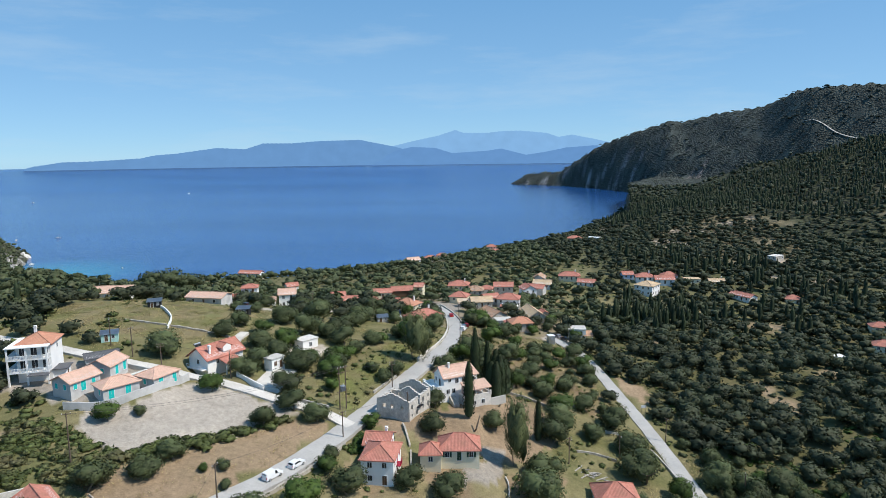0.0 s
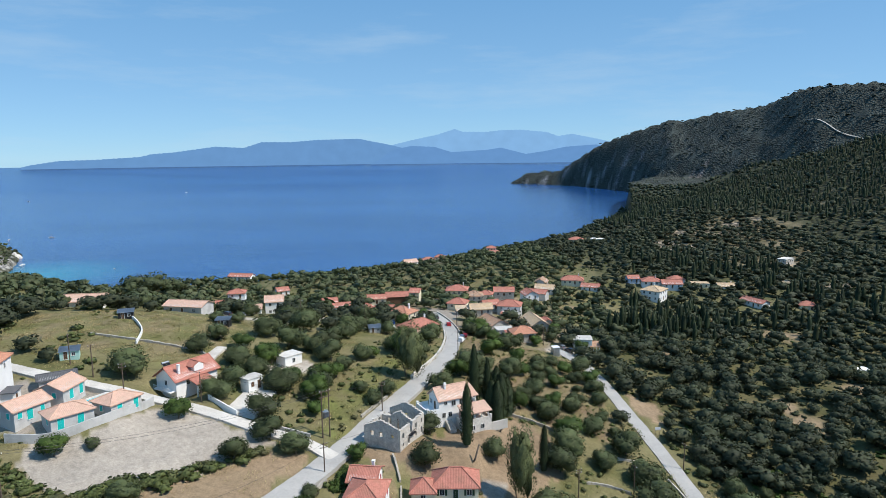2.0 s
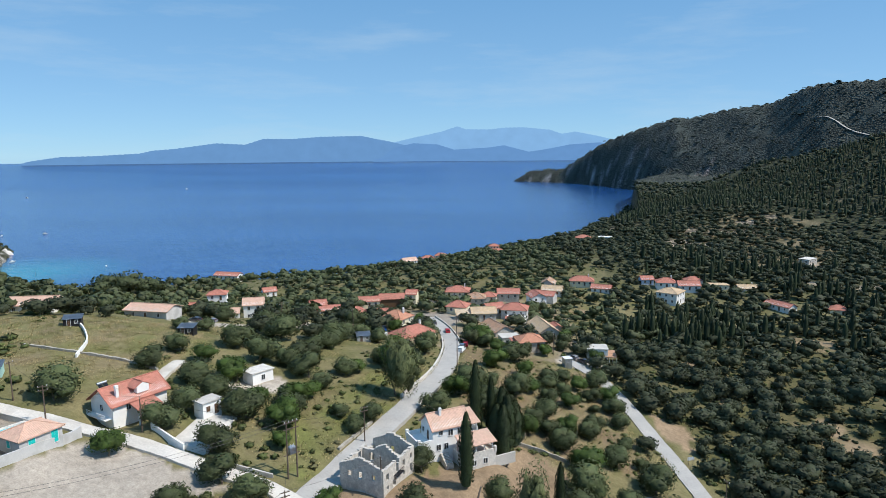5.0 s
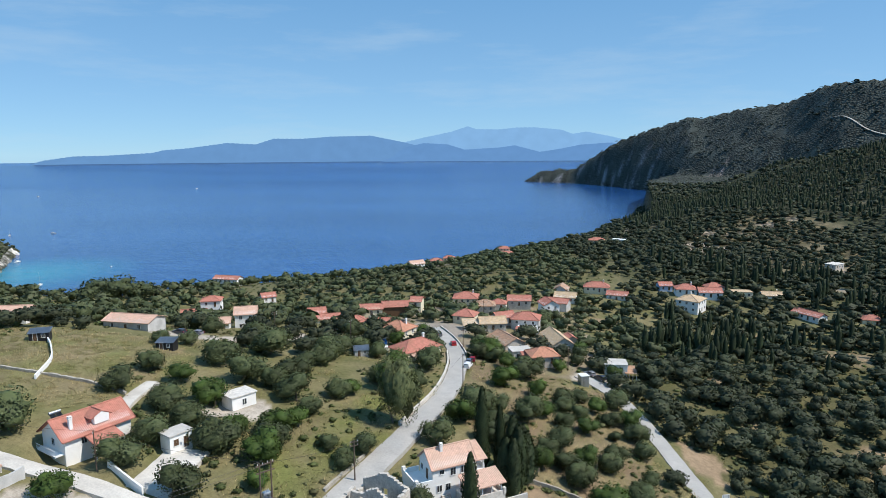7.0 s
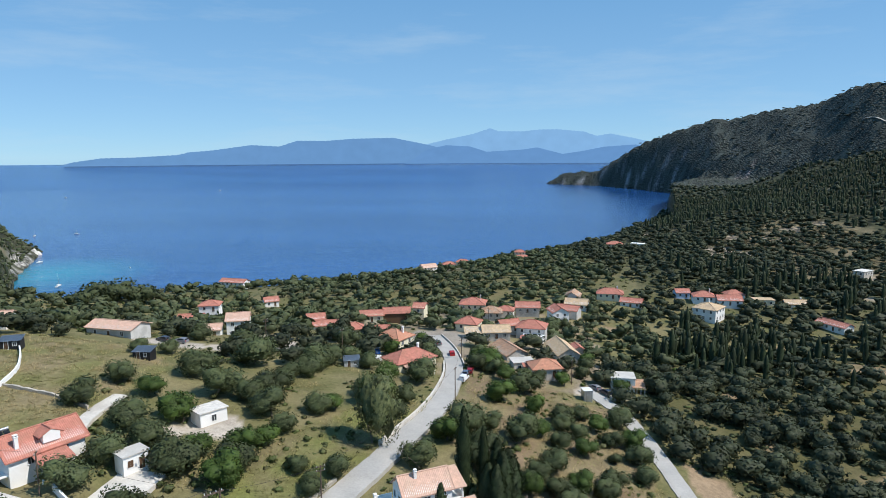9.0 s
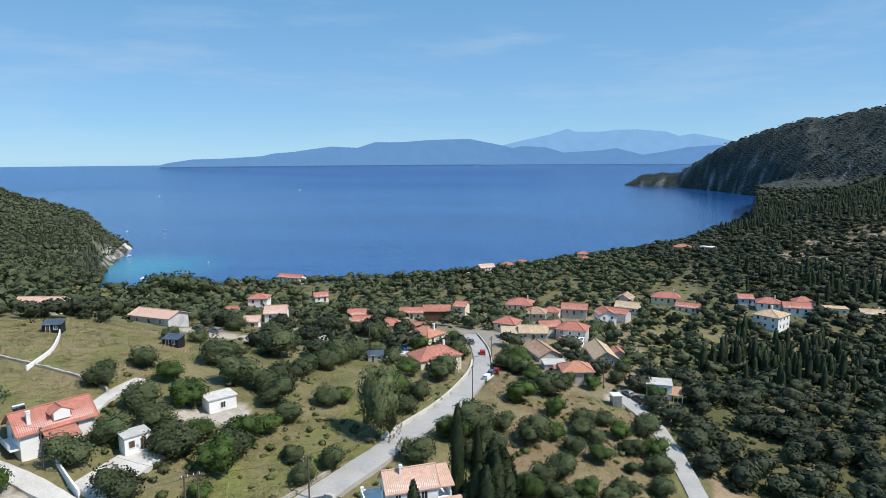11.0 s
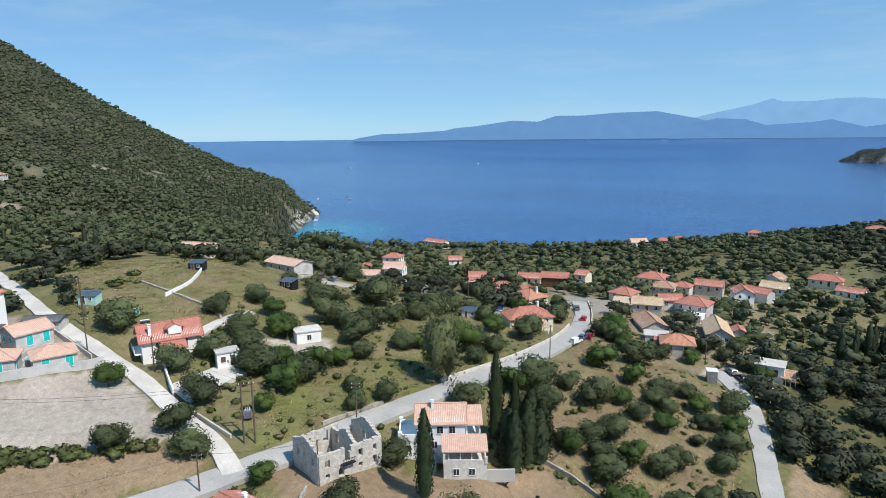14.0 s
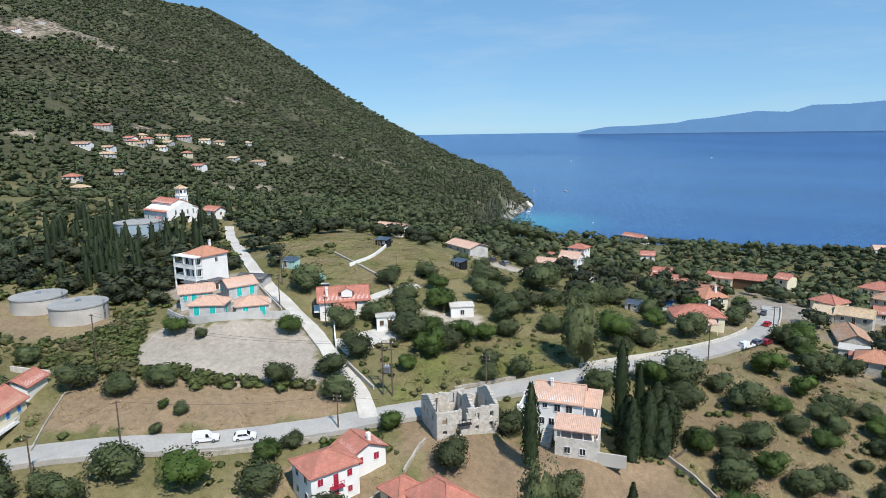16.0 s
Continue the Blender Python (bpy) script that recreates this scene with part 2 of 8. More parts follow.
def sampled(line, step):
    """Points along a smooth curve through the corners of a line."""
    pts = np.array(line, float)
    at = np.r_[0, np.cumsum(np.hypot(*np.diff(pts, axis=0).T))]
    t = np.arange(0, at[-1], 0.5)
    xy = np.stack([np.interp(t, at, pts[:, 0]), np.interp(t, at, pts[:, 1])], 1)
    kernel = np.ones(17) / 17
    padded = np.r_[np.repeat(xy[:1], 8, 0), xy, np.repeat(xy[-1:], 8, 0)]
    xy = np.stack([np.convolve(padded[:, k], kernel, "valid") for k in (0, 1)], 1)
    return xy[:: max(1, int(step / 0.5))]


ROAD_LINES = {k: (sampled(line, 1.5), width) for k, (line, width) in ROADS.items()}


def road_gap(x, y):
    """Distance from a road's edge; negative on the road."""
    x, y = np.asarray(x, float), np.asarray(y, float)
    gap = np.full(x.shape, 1e3)
    for xy, width in ROAD_LINES.values():
        for px, py in xy:
            gap = np.minimum(gap, np.hypot(x - px, y - py) - width / 2)
    return gap


# kinds of ground by outline: bare soil, gravel, mown field, scrub
GRAVEL_LOT = [(-70.8, 120.0), (-77.0, 126.5), (-77.5, 131.0), (-72.5, 132.0), (-68.0, 136.4), (-65.0, 141.5), (-63.3, 147.0), (-62.5, 151.5), (-54.0, 151.0), (-45.0, 148.6), (-38.0, 146.6), (-34.5, 143.5), (-39.1, 139.0), (-46.5, 129.4), (-52.0, 122.9), (-65.7, 117.5)]
PLOUGHED = [(-54.8, 98.4), (-66.8, 106.4), (-58.9, 116.7), (-48.4, 127.3), (-37.2, 139.7), (-27.6, 142.5), (-29.1, 135.9), (-35.4, 123.4), (-42.8, 110.6)]
HOUSE_YARD = [(-19.2, 150.5), (-17.3, 145.8), (-9.8, 143.8), (-3.8, 142.2), (14.7, 141.7), (28.9, 157.3), (27.4, 173.0), (19.2, 176.4), (13.2, 169.3), (2.2, 163.8), (-2.8, 157.6), (-7.8, 150.4), (-14.8, 156.7)]
DRY_FIELD = [(-119.8, 180.3), (-100.1, 176.0), (-71.1, 172.0), (-62.2, 182.4), (-59.7, 211.4), (-71.5, 225.5), (-104.8, 224.1), (-122.9, 205.1)]
VERGE = [(-35.1, 155.0), (-21.7, 150.3), (-4.9, 192.6), (1.7, 220.4), (-11.7, 219.3), (-21.4, 195.8), (-32.9, 180.9)]
GROVE = [(5.8, 198.1), (20.3, 172.6), (50.1, 180.1), (48.3, 238.9), (28.2, 251.5), (9.0, 253.3)]
VILLAGE = [(-23.8, 239.8), (-0.4, 246.4), (18.6, 248.1), (43.0, 250.5), (57.7, 280.7), (57.5, 351.4), (33.3, 370.5), (-1.4, 380.0), (-44.1, 331.8), (-41.1, 279.1)]
RIGHT_VERGE = [(60.0, 198.0), (66.0, 196.0), (69.0, 210.0), (59.0, 216.0)]
CLEARING = [(186.0, 590.0), (237.0, 659.0), (300.0, 700.0), (345.0, 666.0), (325.0, 581.0), (289.2, 498.4), (217.7, 432.7), (189.1, 474.3)]
TERRACES = [(216.1, 379.5), (270.6, 377.3), (274.5, 387.1), (236.9, 393.7), (217.7, 391.8)]
TANK_YARD = [(-111.1, 99.3), (-93.4, 103.8), (-84.3, 110.5), (-87.7, 122.0), (-109.6, 126.5), (-129.0, 116.5), (-126.0, 99.8)]
RIGHT_WOODS = [(66.0, 95.0), (66.0, 200.0), (58.4, 247.7), (72.8, 314.4), (217.6, 325.3), (260.0, 200.0), (200.0, 95.0)]
THICKET = [(-100.3, 123.7), (-82.5, 127.8), (-72.2, 120.8), (-62.4, 122.4), (-53.9, 119.5), (-59.9, 110.2), (-76.1, 104.1), (-81.2, 100.4), (-90.5, 102.3), (-83.9, 113.2)]
FRONT_PLOT = [(-21.9, 110.0), (23.7, 116.4), (29.3, 143.3), (14.7, 143.7), (-9.8, 145.3), (-19.8, 138.6)]
COTTAGE_YARD = [(-102.9, 138.6), (-89.2, 135.5), (-85.1, 133.1), (-77.8, 133.0), (-69.5, 137.8), (-65.3, 146.1), (-67.9, 152.6), (-86.4, 157.8), (-100.5, 156.7)]
CONIFERS = [(195.0, 690.0), (270.0, 745.0), (330.0, 690.0), (370.0, 660.0), (415.0, 585.0), (520.0, 600.0), (680.0, 800.0), (680.0, 980.0), (600.0, 1090.0), (540.0, 1170.0), (430.0, 1240.0), (350.0, 1270.0), (300.0, 1100.0), (240.0, 900.0), (190.0, 790.0)]


WHITE_YARDS = [[(-64.5, 275.9), (-55.9, 279.5), (-43.4, 257.7), (-48.1, 248.9), (-56.4, 262.6)], [(-83.9, 233.9), (-69.5, 232.6), (-53.6, 239.8), (-55.2, 245.5), (-81.1, 240.2)], [(-13.4, 282.3), (4.9, 281.1), (10.2, 294.4), (2.7, 307.8), (-11.6, 303.0)],
               [(-49.6, 180.1), (-38.6, 179.4), (-33.8, 187.3), (-42.1, 192.0)], [(38.3, 247.6), (46.5, 247.0), (57.5, 253.9), (53.1, 258.4), (41.6, 256.0)]]


BUNGALOW_TERRACE = [(2.5, 134.2), (12.7, 140.3), (11.1, 132.2), (4.0, 128.8)]
GATE_YARD = [(9.1, 146.5), (15.2, 149.0), (14.4, 141.6), (8.4, 135.2)]
SIDE_GARDEN = [(-9.7, 141.6), (-5.4, 142.4), (-5.9, 136.8), (-8.4, 134.9)]
# bald soil and dry grass among the trees beside the lower road, and fresh green bushes: x, y, radius
SOIL_SPOTS = [(113.5, 219.0, 6.0), (114.5, 207.0, 6.5), (97.0, 217.0, 4.0), (151.8, 237.0, 6.0), (71.0, 280.0, 5.5), (49.7, 328.0, 6.0), (69.0, 339.0, 7.0), (92.0, 268.0, 3.5), (159.6, 306.7, 9.0), (141.7, 334.0, 5.0), (89.0, 233.0, 3.0)]
LIME_SPOTS = [(59.5, 224.8, 5.0), (107.0, 248.0, 7.0), (77.6, 191.6, 7.0), (86.0, 172.0, 8.0), (98.0, 158.0, 9.0), (128.0, 180.0, 10.0)]


# clearings, terraces and tracks of pale soil: x, y, radius
PALE_GROUND = [(-988, 297, 30), (-1013, 335, 35), (-993, 376, 24), (-945, 391, 15), (-383, 290, 8), (-393, 328, 9), (-555, 514, 12), (-607, 632, 13), (-448, 180, 8), (-548, 293, 9), (-939, 482, 8), (-786, 498, 10),
               (207, 590, 12), (193, 561, 9), (219, 572, 8), (234, 633, 8), (270, 612, 8), (250, 618, 7), (325, 669, 7), (296, 652, 8), (247, 466, 8), (235, 451, 4), (217, 408, 4), (222, 400, 4), (227, 393, 4), (234, 388, 4), (-22, 531, 12), (-7, 552, 12), (-19, 510, 8), (-5, 530, 8), (45, 598, 8), (48, 622, 13), (157, 645, 4), (163, 660, 4), (170, 680, 4), (176, 700, 4), (130, 639, 6)]


def bare_at(x, y):
    """Where the woods leave bare soil and terraces: above 0."""
    return rumple(x, y, 75, 11.0) * 1.5 + 0.4 * rumple(x, y, 30, 11.5) - 1.15 - 0.25 * (x > 150)


def land_colour(x, y, z):
    dx, dy = x - HUB[0], y - HUB[1]
    far, bearing = np.hypot(dx, dy), np.degrees(np.arctan2(dx, dy))
    patch = rumple(x, y, 26, 5.0) + 0.6 * rumple(x, y, 9, 6.0)
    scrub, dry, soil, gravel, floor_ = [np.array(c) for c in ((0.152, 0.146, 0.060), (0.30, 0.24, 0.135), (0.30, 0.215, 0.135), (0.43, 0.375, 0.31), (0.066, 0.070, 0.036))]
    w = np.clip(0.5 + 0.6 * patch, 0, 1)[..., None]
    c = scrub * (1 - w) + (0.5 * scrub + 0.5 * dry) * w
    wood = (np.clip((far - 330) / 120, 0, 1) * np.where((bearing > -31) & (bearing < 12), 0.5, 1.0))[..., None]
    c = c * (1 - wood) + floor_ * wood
    wild = (np.clip((far - 420) / 150, 0, 1) * (bearing < -33))[..., None]
    c = c * (1 - wild) + np.array((0.105, 0.107, 0.060)) * (0.8 + 0.4 * np.clip(rumple(x, y, 160, 16.0) + 0.5, 0, 1))[..., None] * wild
    # distant scrub greys: limestone in it, and haze put into the colour
    hazy_maquis = (np.clip((far - 1300) / 500, 0, 1) * (bearing > -33))[..., None]
    c = c * (1 - hazy_maquis) + np.array((0.082, 0.092, 0.078)) * (0.75 + 0.5 * np.clip(rumple(x, y, 60, 13.0) + 0.5, 0, 1))[..., None] * hazy_maquis

    def lay(poly, a, b, amount=1.0):
        nonlocal c
        mask = inside(poly, x + 1.2 * rumple(x, y, 7, 7.0), y + 1.2 * rumple(x, y, 7, 8.0))[..., None] * amount
        k = np.clip(0.5 + 0.7 * rumple(x, y, 14, 9.0), 0, 1)[..., None]
        c = c * (1 - mask) + (a * (1 - k) + b * k) * mask

    lay(RIGHT_WOODS, 0.7 * scrub, 0.6 * scrub + 0.15 * soil)
    lay(VILLAGE, 0.6 * dry + 0.4 * scrub, 0.5 * soil + 0.35 * gravel, 0.9)
    lay(DRY_FIELD, 0.85 * dry, np.array((0.19, 0.185, 0.072)))
    lay(VERGE, np.array((0.175, 0.184, 0.060)), 0.45 * scrub + 0.45 * dry)
    lay(GROVE, 0.8 * soil, 0.7 * dry + 0.3 * scrub)
    lay(RIGHT_VERGE, soil, soil * 1.2)
    lay(CLEARING, 0.6 * soil + 0.4 * scrub, 0.8 * floor_ + 0.2 * soil, 0.8)
    lay(CONIFERS, 0.7 * floor_, floor_)
    lay(TERRACES, 0.5 * gravel, 0.6 * scrub, 0.8)
    lay(TANK_YARD, dry, soil)
    lay(PLOUGHED, soil, 0.85 * soil + 0.15 * dry)
    lay(FRONT_PLOT, 0.95 * soil, 0.4 * scrub + 0.6 * dry)
    lay(COTTAGE_YARD, 0.95 * gravel, 0.75 * gravel)
    lay(HOUSE_YARD, soil * 1.05, soil * 0.85)
    for k, yard in enumerate(WHITE_YARDS):
        pale = 0.8 if k == 2 else 1.2          # the road junction is worn asphalt, the rest pale concrete
        lay(yard, gravel * pale, gravel * pale * 0.88)
    lay(GRAVEL_LOT, gravel, gravel * 0.93)
    lay(BUNGALOW_TERRACE, gravel * 0.85, gravel * 0.75)
    lay(GATE_YARD, gravel * 0.9, gravel * 0.8)
    lay(SIDE_GARDEN, 0.5 * scrub + 0.5 * dry, np.array((0.17, 0.17, 0.07)))
    for sx, sy, sr in SOIL_SPOTS:
        bald = np.clip(2.2 - 1.7 * np.hypot(x - sx, y - sy) / sr + 0.7 * rumple(x, y, 9, 18.0), 0, 1)[..., None]
        c = c * (1 - bald) + (0.75 * soil + 0.25 * dry) * bald
    # pale cliffs by the water, bare rock high up, grey scree under the headland
    cove = np.minimum(np.hypot((x + 615) / 22, (y - 873) / 45), np.hypot((x + 566) / 20, (y - 785) / 34))
    by_water = (np.clip((SEA + 20 - z) / 5, 0, 1) * np.clip(1.6 - cove + 0.7 * rumple(x, y, 26, 14.0), 0, 1))[..., None]
    c = c * (1 - by_water) + np.array((0.62, 0.58, 0.52)) * by_water
    streak = np.clip(rumple((bearing + z * 0.010) * 110, z * 0.35 + 40, 62, 10.0) * 1.3 + rumple(x, y, 110, 10.5) * 1.3 - 0.70 - 0.25 * np.clip(z / 60, 0, 1), 0, 1)
    scree = (streak * np.clip((far - 2400) / 200, 0, 1) * np.clip((150 - z) / 160, 0, 1) * (bearing < 25) * (bearing > 5))[..., None]
    c = c * (1 - scree) + np.array((0.36, 0.355, 0.355)) * scree
    for sx, sy, sr in ((836, 2152, 16), (852, 2128, 13), (880, 2140, 10), (790, 2690, 14)):
        slip = np.clip(1.3 - np.hypot(x - sx, y - sy) / sr + 0.5 * rumple(x, y, 25, 15.0), 0, 1)[..., None]
        c = c * (1 - slip) + np.array((0.40, 0.33, 0.29)) * slip
    for qx, qy, qr in PALE_GROUND:
        spot = np.clip(1.5 - np.hypot(x - qx, y - qy) / qr + 0.6 * rumple(x, y, 30, 17.0), 0, 1)[..., None]
        c = c * (1 - spot) + np.array((0.40, 0.33, 0.25)) * spot
    bare = (np.clip(1.6 * (bare_at(x, y) - np.where(bearing < -30, 0.4, 0.0)), 0, 1) * np.clip((far - 420) / 200, 0, 1) * np.where(bearing < -30, 0.8 * np.clip((110 - z) / 50, 0, 1) + 0.7 * ((z > 235) & (bearing < -68)), 0.7 * (far < 1000)))[..., None]
    c = c * (1 - bare) + np.array((0.25, 0.20, 0.125)) * bare
    return np.clip(c, 0.01, 0.9)


# the ground: one sheet on rings round the hub, finer where the camera looks
bearings = np.r_[np.arange(-180, -100, 3.0), np.arange(-100, -90, 1.0), np.arange(-90, 45, 0.34), np.arange(45, 60, 1.0), np.arange(60, 180, 3.0)]
reach = [6.0]
while reach[-1] < 4950:
    reach.append(reach[-1] * 1.014 + 0.2)
reach = np.array(reach)
bb, rr = np.meshgrid(np.radians(bearings), reach)
gx, gy = HUB[0] + rr * np.sin(bb), HUB[1] + rr * np.cos(bb)
gzz = ground_z(gx, gy)
near_by = rr < 330
gap = np.full(gx.shape, 1e3)
gap[near_by] = road_gap(gx[near_by], gy[near_by])
sheet = gzz - 0.45 * np.clip(1.4 - gap, 0, 1) + np.where(near_by, 0.14 * rumple(gx, gy, 5, 12.0) * np.clip(gap - 1, 0, 1), 0)
verts = np.stack([gx, gy, sheet], -1).reshape(-1, 3)
nb = len(bearings)
faces = []
for i in range(len(reach) - 1):
    keep = (gzz[i] > SEA - 20) | (gzz[i + 1] > SEA - 20)
    for j in np.nonzero(keep | np.roll(keep, -1))[0].tolist():
        k = (j + 1) % nb
        faces.append((i * nb + j, i * nb + k, (i + 1) * nb + k, (i + 1) * nb + j))
faces.append(tuple(range(nb))[::-1])
earth = bpy.data.materials.new("earth_and_scrub")
earth.use_nodes = True
_n, _l = earth.node_tree.nodes, earth.node_tree.links
_p = _n["Principled BSDF"]
_p.inputs["Roughness"].default_value, _p.inputs["Specular IOR Level"].default_value = 0.95, 0.15
_land, _tc, _big, _fine, _value, _v, _bump = [_n.new(k) for k in ("ShaderNodeAttribute", "ShaderNodeTexCoord", "ShaderNodeTexNoise", "ShaderNodeTexNoise", "ShaderNodeMath", "ShaderNodeHueSaturation", "ShaderNodeBump")]
_land.attribute_name = "land"
_big.inputs["Scale"].default_value, _big.inputs["Detail"].default_value = 0.13, 8
_fine.inputs["Scale"].default_value, _fine.inputs["Detail"].default_value = 0.9, 8
_crumbs = _n.new("ShaderNodeTexNoise")
_crumbs.inputs["Scale"].default_value, _crumbs.inputs["Detail"].default_value, _crumbs.inputs["Roughness"].default_value = 3.6, 6, 0.65
for _t in (_big, _fine, _crumbs):
    _l.new(_tc.outputs["Object"], _t.inputs["Vector"])
_value.operation = "MULTIPLY_ADD"
_value.inputs[1].default_value, _value.inputs[2].default_value = 1.9, -0.06
_sum = _n.new("ShaderNodeMix")
_l.new(_big.outputs["Fac"], _sum.inputs["A"])
_l.new(_fine.outputs["Fac"], _sum.inputs["B"])
_sum.inputs["Factor"].default_value = 0.6
_grit = _n.new("ShaderNodeMix")
_grit.inputs["Factor"].default_value = 0.42
_l.new(_sum.outputs["Result"], _grit.inputs["A"])
_l.new(_crumbs.outputs["Fac"], _grit.inputs["B"])
_l.new(_grit.outputs["Result"], _value.inputs[0])
_l.new(_land.outputs["Color"], _v.inputs["Color"])
_l.new(_value.outputs[0], _v.inputs["Value"])
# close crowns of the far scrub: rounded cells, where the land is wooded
_cells, _dome, _crown_shade = [_n.new(k) for k in ("ShaderNodeTexVoronoi", "ShaderNodeMapRange", "ShaderNodeMix")]
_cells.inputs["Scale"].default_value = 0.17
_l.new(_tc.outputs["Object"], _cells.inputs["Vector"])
# cell middles lightened and gaps darkened: crown shading painted into the colour
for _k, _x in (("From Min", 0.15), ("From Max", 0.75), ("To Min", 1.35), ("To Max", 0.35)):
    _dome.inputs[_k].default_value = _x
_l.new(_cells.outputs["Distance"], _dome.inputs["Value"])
_crown_shade.inputs["A"].default_value = 1.0
_l.new(_land.outputs["Alpha"], _crown_shade.inputs["Factor"])
_l.new(_dome.outputs["Result"], _crown_shade.inputs["B"])
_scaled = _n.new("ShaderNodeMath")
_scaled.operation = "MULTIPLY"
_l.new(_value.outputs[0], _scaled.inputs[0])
_l.new(_crown_shade.outputs["Result"], _scaled.inputs[1])
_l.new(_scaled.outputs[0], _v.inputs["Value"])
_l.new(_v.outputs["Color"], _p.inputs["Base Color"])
_crowns = _n.new("ShaderNodeBump")
_crowns.inputs["Distance"].default_value = 3.0
_l.new(_land.outputs["Alpha"], _crowns.inputs["Strength"])
_l.new(_dome.outputs["Result"], _crowns.inputs["Height"])
_l.new(_crowns.outputs["Normal"], _bump.inputs["Normal"])
_bump.inputs["Strength"].default_value, _bump.inputs["Distance"].default_value = 0.6, 0.3
_l.new(_fine.outputs["Fac"], _bump.inputs["Height"])
_l.new(_bump.outputs["Normal"], _p.inputs["Normal"])
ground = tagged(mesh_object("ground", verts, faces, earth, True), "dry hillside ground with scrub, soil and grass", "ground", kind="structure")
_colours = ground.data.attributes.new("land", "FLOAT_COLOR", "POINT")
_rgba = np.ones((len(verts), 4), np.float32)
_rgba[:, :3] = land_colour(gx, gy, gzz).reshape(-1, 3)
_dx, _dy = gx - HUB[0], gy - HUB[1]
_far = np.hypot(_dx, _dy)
# alpha marks wooded land, where the crown shading is painted
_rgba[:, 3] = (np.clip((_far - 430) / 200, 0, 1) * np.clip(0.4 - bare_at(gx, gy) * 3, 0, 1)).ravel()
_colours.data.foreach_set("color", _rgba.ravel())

# the sea: flat, lifted at its far rim to the height of the horizon
srings, sz = [0.0, 600, 1500, 2600, 3450, 3950, 4450, 4960], [SEA, SEA, SEA, SEA, SEA, -29, 4, 39]
sb = np.radians(np.arange(-180, 180, 2.0))
verts, faces = [], []
for r, z in zip(srings[1:], sz[1:]):
    verts += [(HUB[0] + r * math.sin(a), HUB[1] + r * math.cos(a), z) for a in sb]
ns = len(sb)
faces.append(tuple(range(ns))[::-1])
for i in range(len(srings) - 2):
    faces += [(i * ns + j, i * ns + (j + 1) % ns, (i + 1) * ns + (j + 1) % ns, (i + 1) * ns + j) for j in range(ns)]
water = bpy.data.materials.new("sea_water")
water.use_nodes = True
_n, _l = water.node_tree.nodes, water.node_tree.links
_p = _n["Principled BSDF"]
_p.inputs["Roughness"].default_value, _p.inputs["Specular IOR Level"].default_value = 0.16, 0.42
_tc, _map, _swell, _ripple, _bump, _depth, _mix = [_n.new(k) for k in ("ShaderNodeTexCoord", "ShaderNodeMapping", "ShaderNodeTexNoise", "ShaderNodeTexNoise", "ShaderNodeBump", "ShaderNodeTexNoise", "ShaderNodeMix")]
_map.inputs["Scale"].default_value, _map.inputs["Rotation"].default_value = (0.25, 1.0, 1.0), (0, 0, radians(8))
_l.new(_tc.outputs["Object"], _map.inputs["Vector"])
for _t, _s in ((_swell, 0.045), (_ripple, 0.22)):
    _t.inputs["Scale"].default_value, _t.inputs["Detail"].default_value = _s, 5
    _l.new(_map.outputs["Vector"], _t.inputs["Vector"])
_depth.inputs["Scale"].default_value, _depth.inputs["Detail"].default_value = 0.0022, 5
_l.new(_map.outputs["Vector"], _depth.inputs["Vector"])
_add = _n.new("ShaderNodeMath")
_add.operation = "ADD"
_l.new(_swell.outputs["Fac"], _add.inputs[0])
_l.new(_ripple.outputs["Fac"], _add.inputs[1])
_bump.inputs["Strength"].default_value, _bump.inputs["Distance"].default_value = 0.55, 1.2
_l.new(_add.outputs[0], _bump.inputs["Height"])
_l.new(_bump.outputs["Normal"], _p.inputs["Normal"])
_mix.data_type = "RGBA"
_mix.inputs["A"].default_value, _mix.inputs["B"].default_value = (0.005, 0.040, 0.150, 1), (0.023, 0.098, 0.285, 1)
# broad random tone, plus ripple and swell light painted in as paler crests
_chop = _n.new("ShaderNodeMapRange")
for _k, _x in (("From Min", 0.98), ("From Max", 1.52)):
    _chop.inputs[_k].default_value = _x
_all = _n.new("ShaderNodeMath")
_all.operation = "ADD"
_l.new(_depth.outputs["Fac"], _all.inputs[0])
_l.new(_ripple.outputs["Fac"], _all.inputs[1])
_three = _n.new("ShaderNodeMath")
_three.operation = "MULTIPLY_ADD"
_three.inputs[1].default_value = 0.5
_l.new(_swell.outputs["Fac"], _three.inputs[0])
_l.new(_all.outputs[0], _three.inputs[2])
_l.new(_three.outputs[0], _chop.inputs["Value"])
_l.new(_chop.outputs["Result"], _mix.inputs["Factor"])
# the shallow cove under the cliffs is turquoise
_geo, _gap, _shoal, _mix2 = [_n.new(k) for k in ("ShaderNodeNewGeometry", "ShaderNodeVectorMath", "ShaderNodeMapRange", "ShaderNodeMix")]
_gap.operation = "DISTANCE"
_gap.inputs[1].default_value = (-537, 826, SEA)
_l.new(_geo.outputs["Position"], _gap.inputs[0])
_l.new(_gap.outputs["Value"], _shoal.inputs["Value"])
for _k, _v2 in (("From Min", 30), ("From Max", 150), ("To Min", 1), ("To Max", 0)):
    _shoal.inputs[_k].default_value = _v2
_mix2.data_type = "RGBA"
_mix2.inputs["B"].default_value = (0.02, 0.21, 0.30, 1)
_l.new(_shoal.outputs["Result"], _mix2.inputs["Factor"])
_l.new(_mix.outputs["Result"], _mix2.inputs["A"])
_l.new(_mix2.outputs["Result"], _p.inputs["Base Color"])
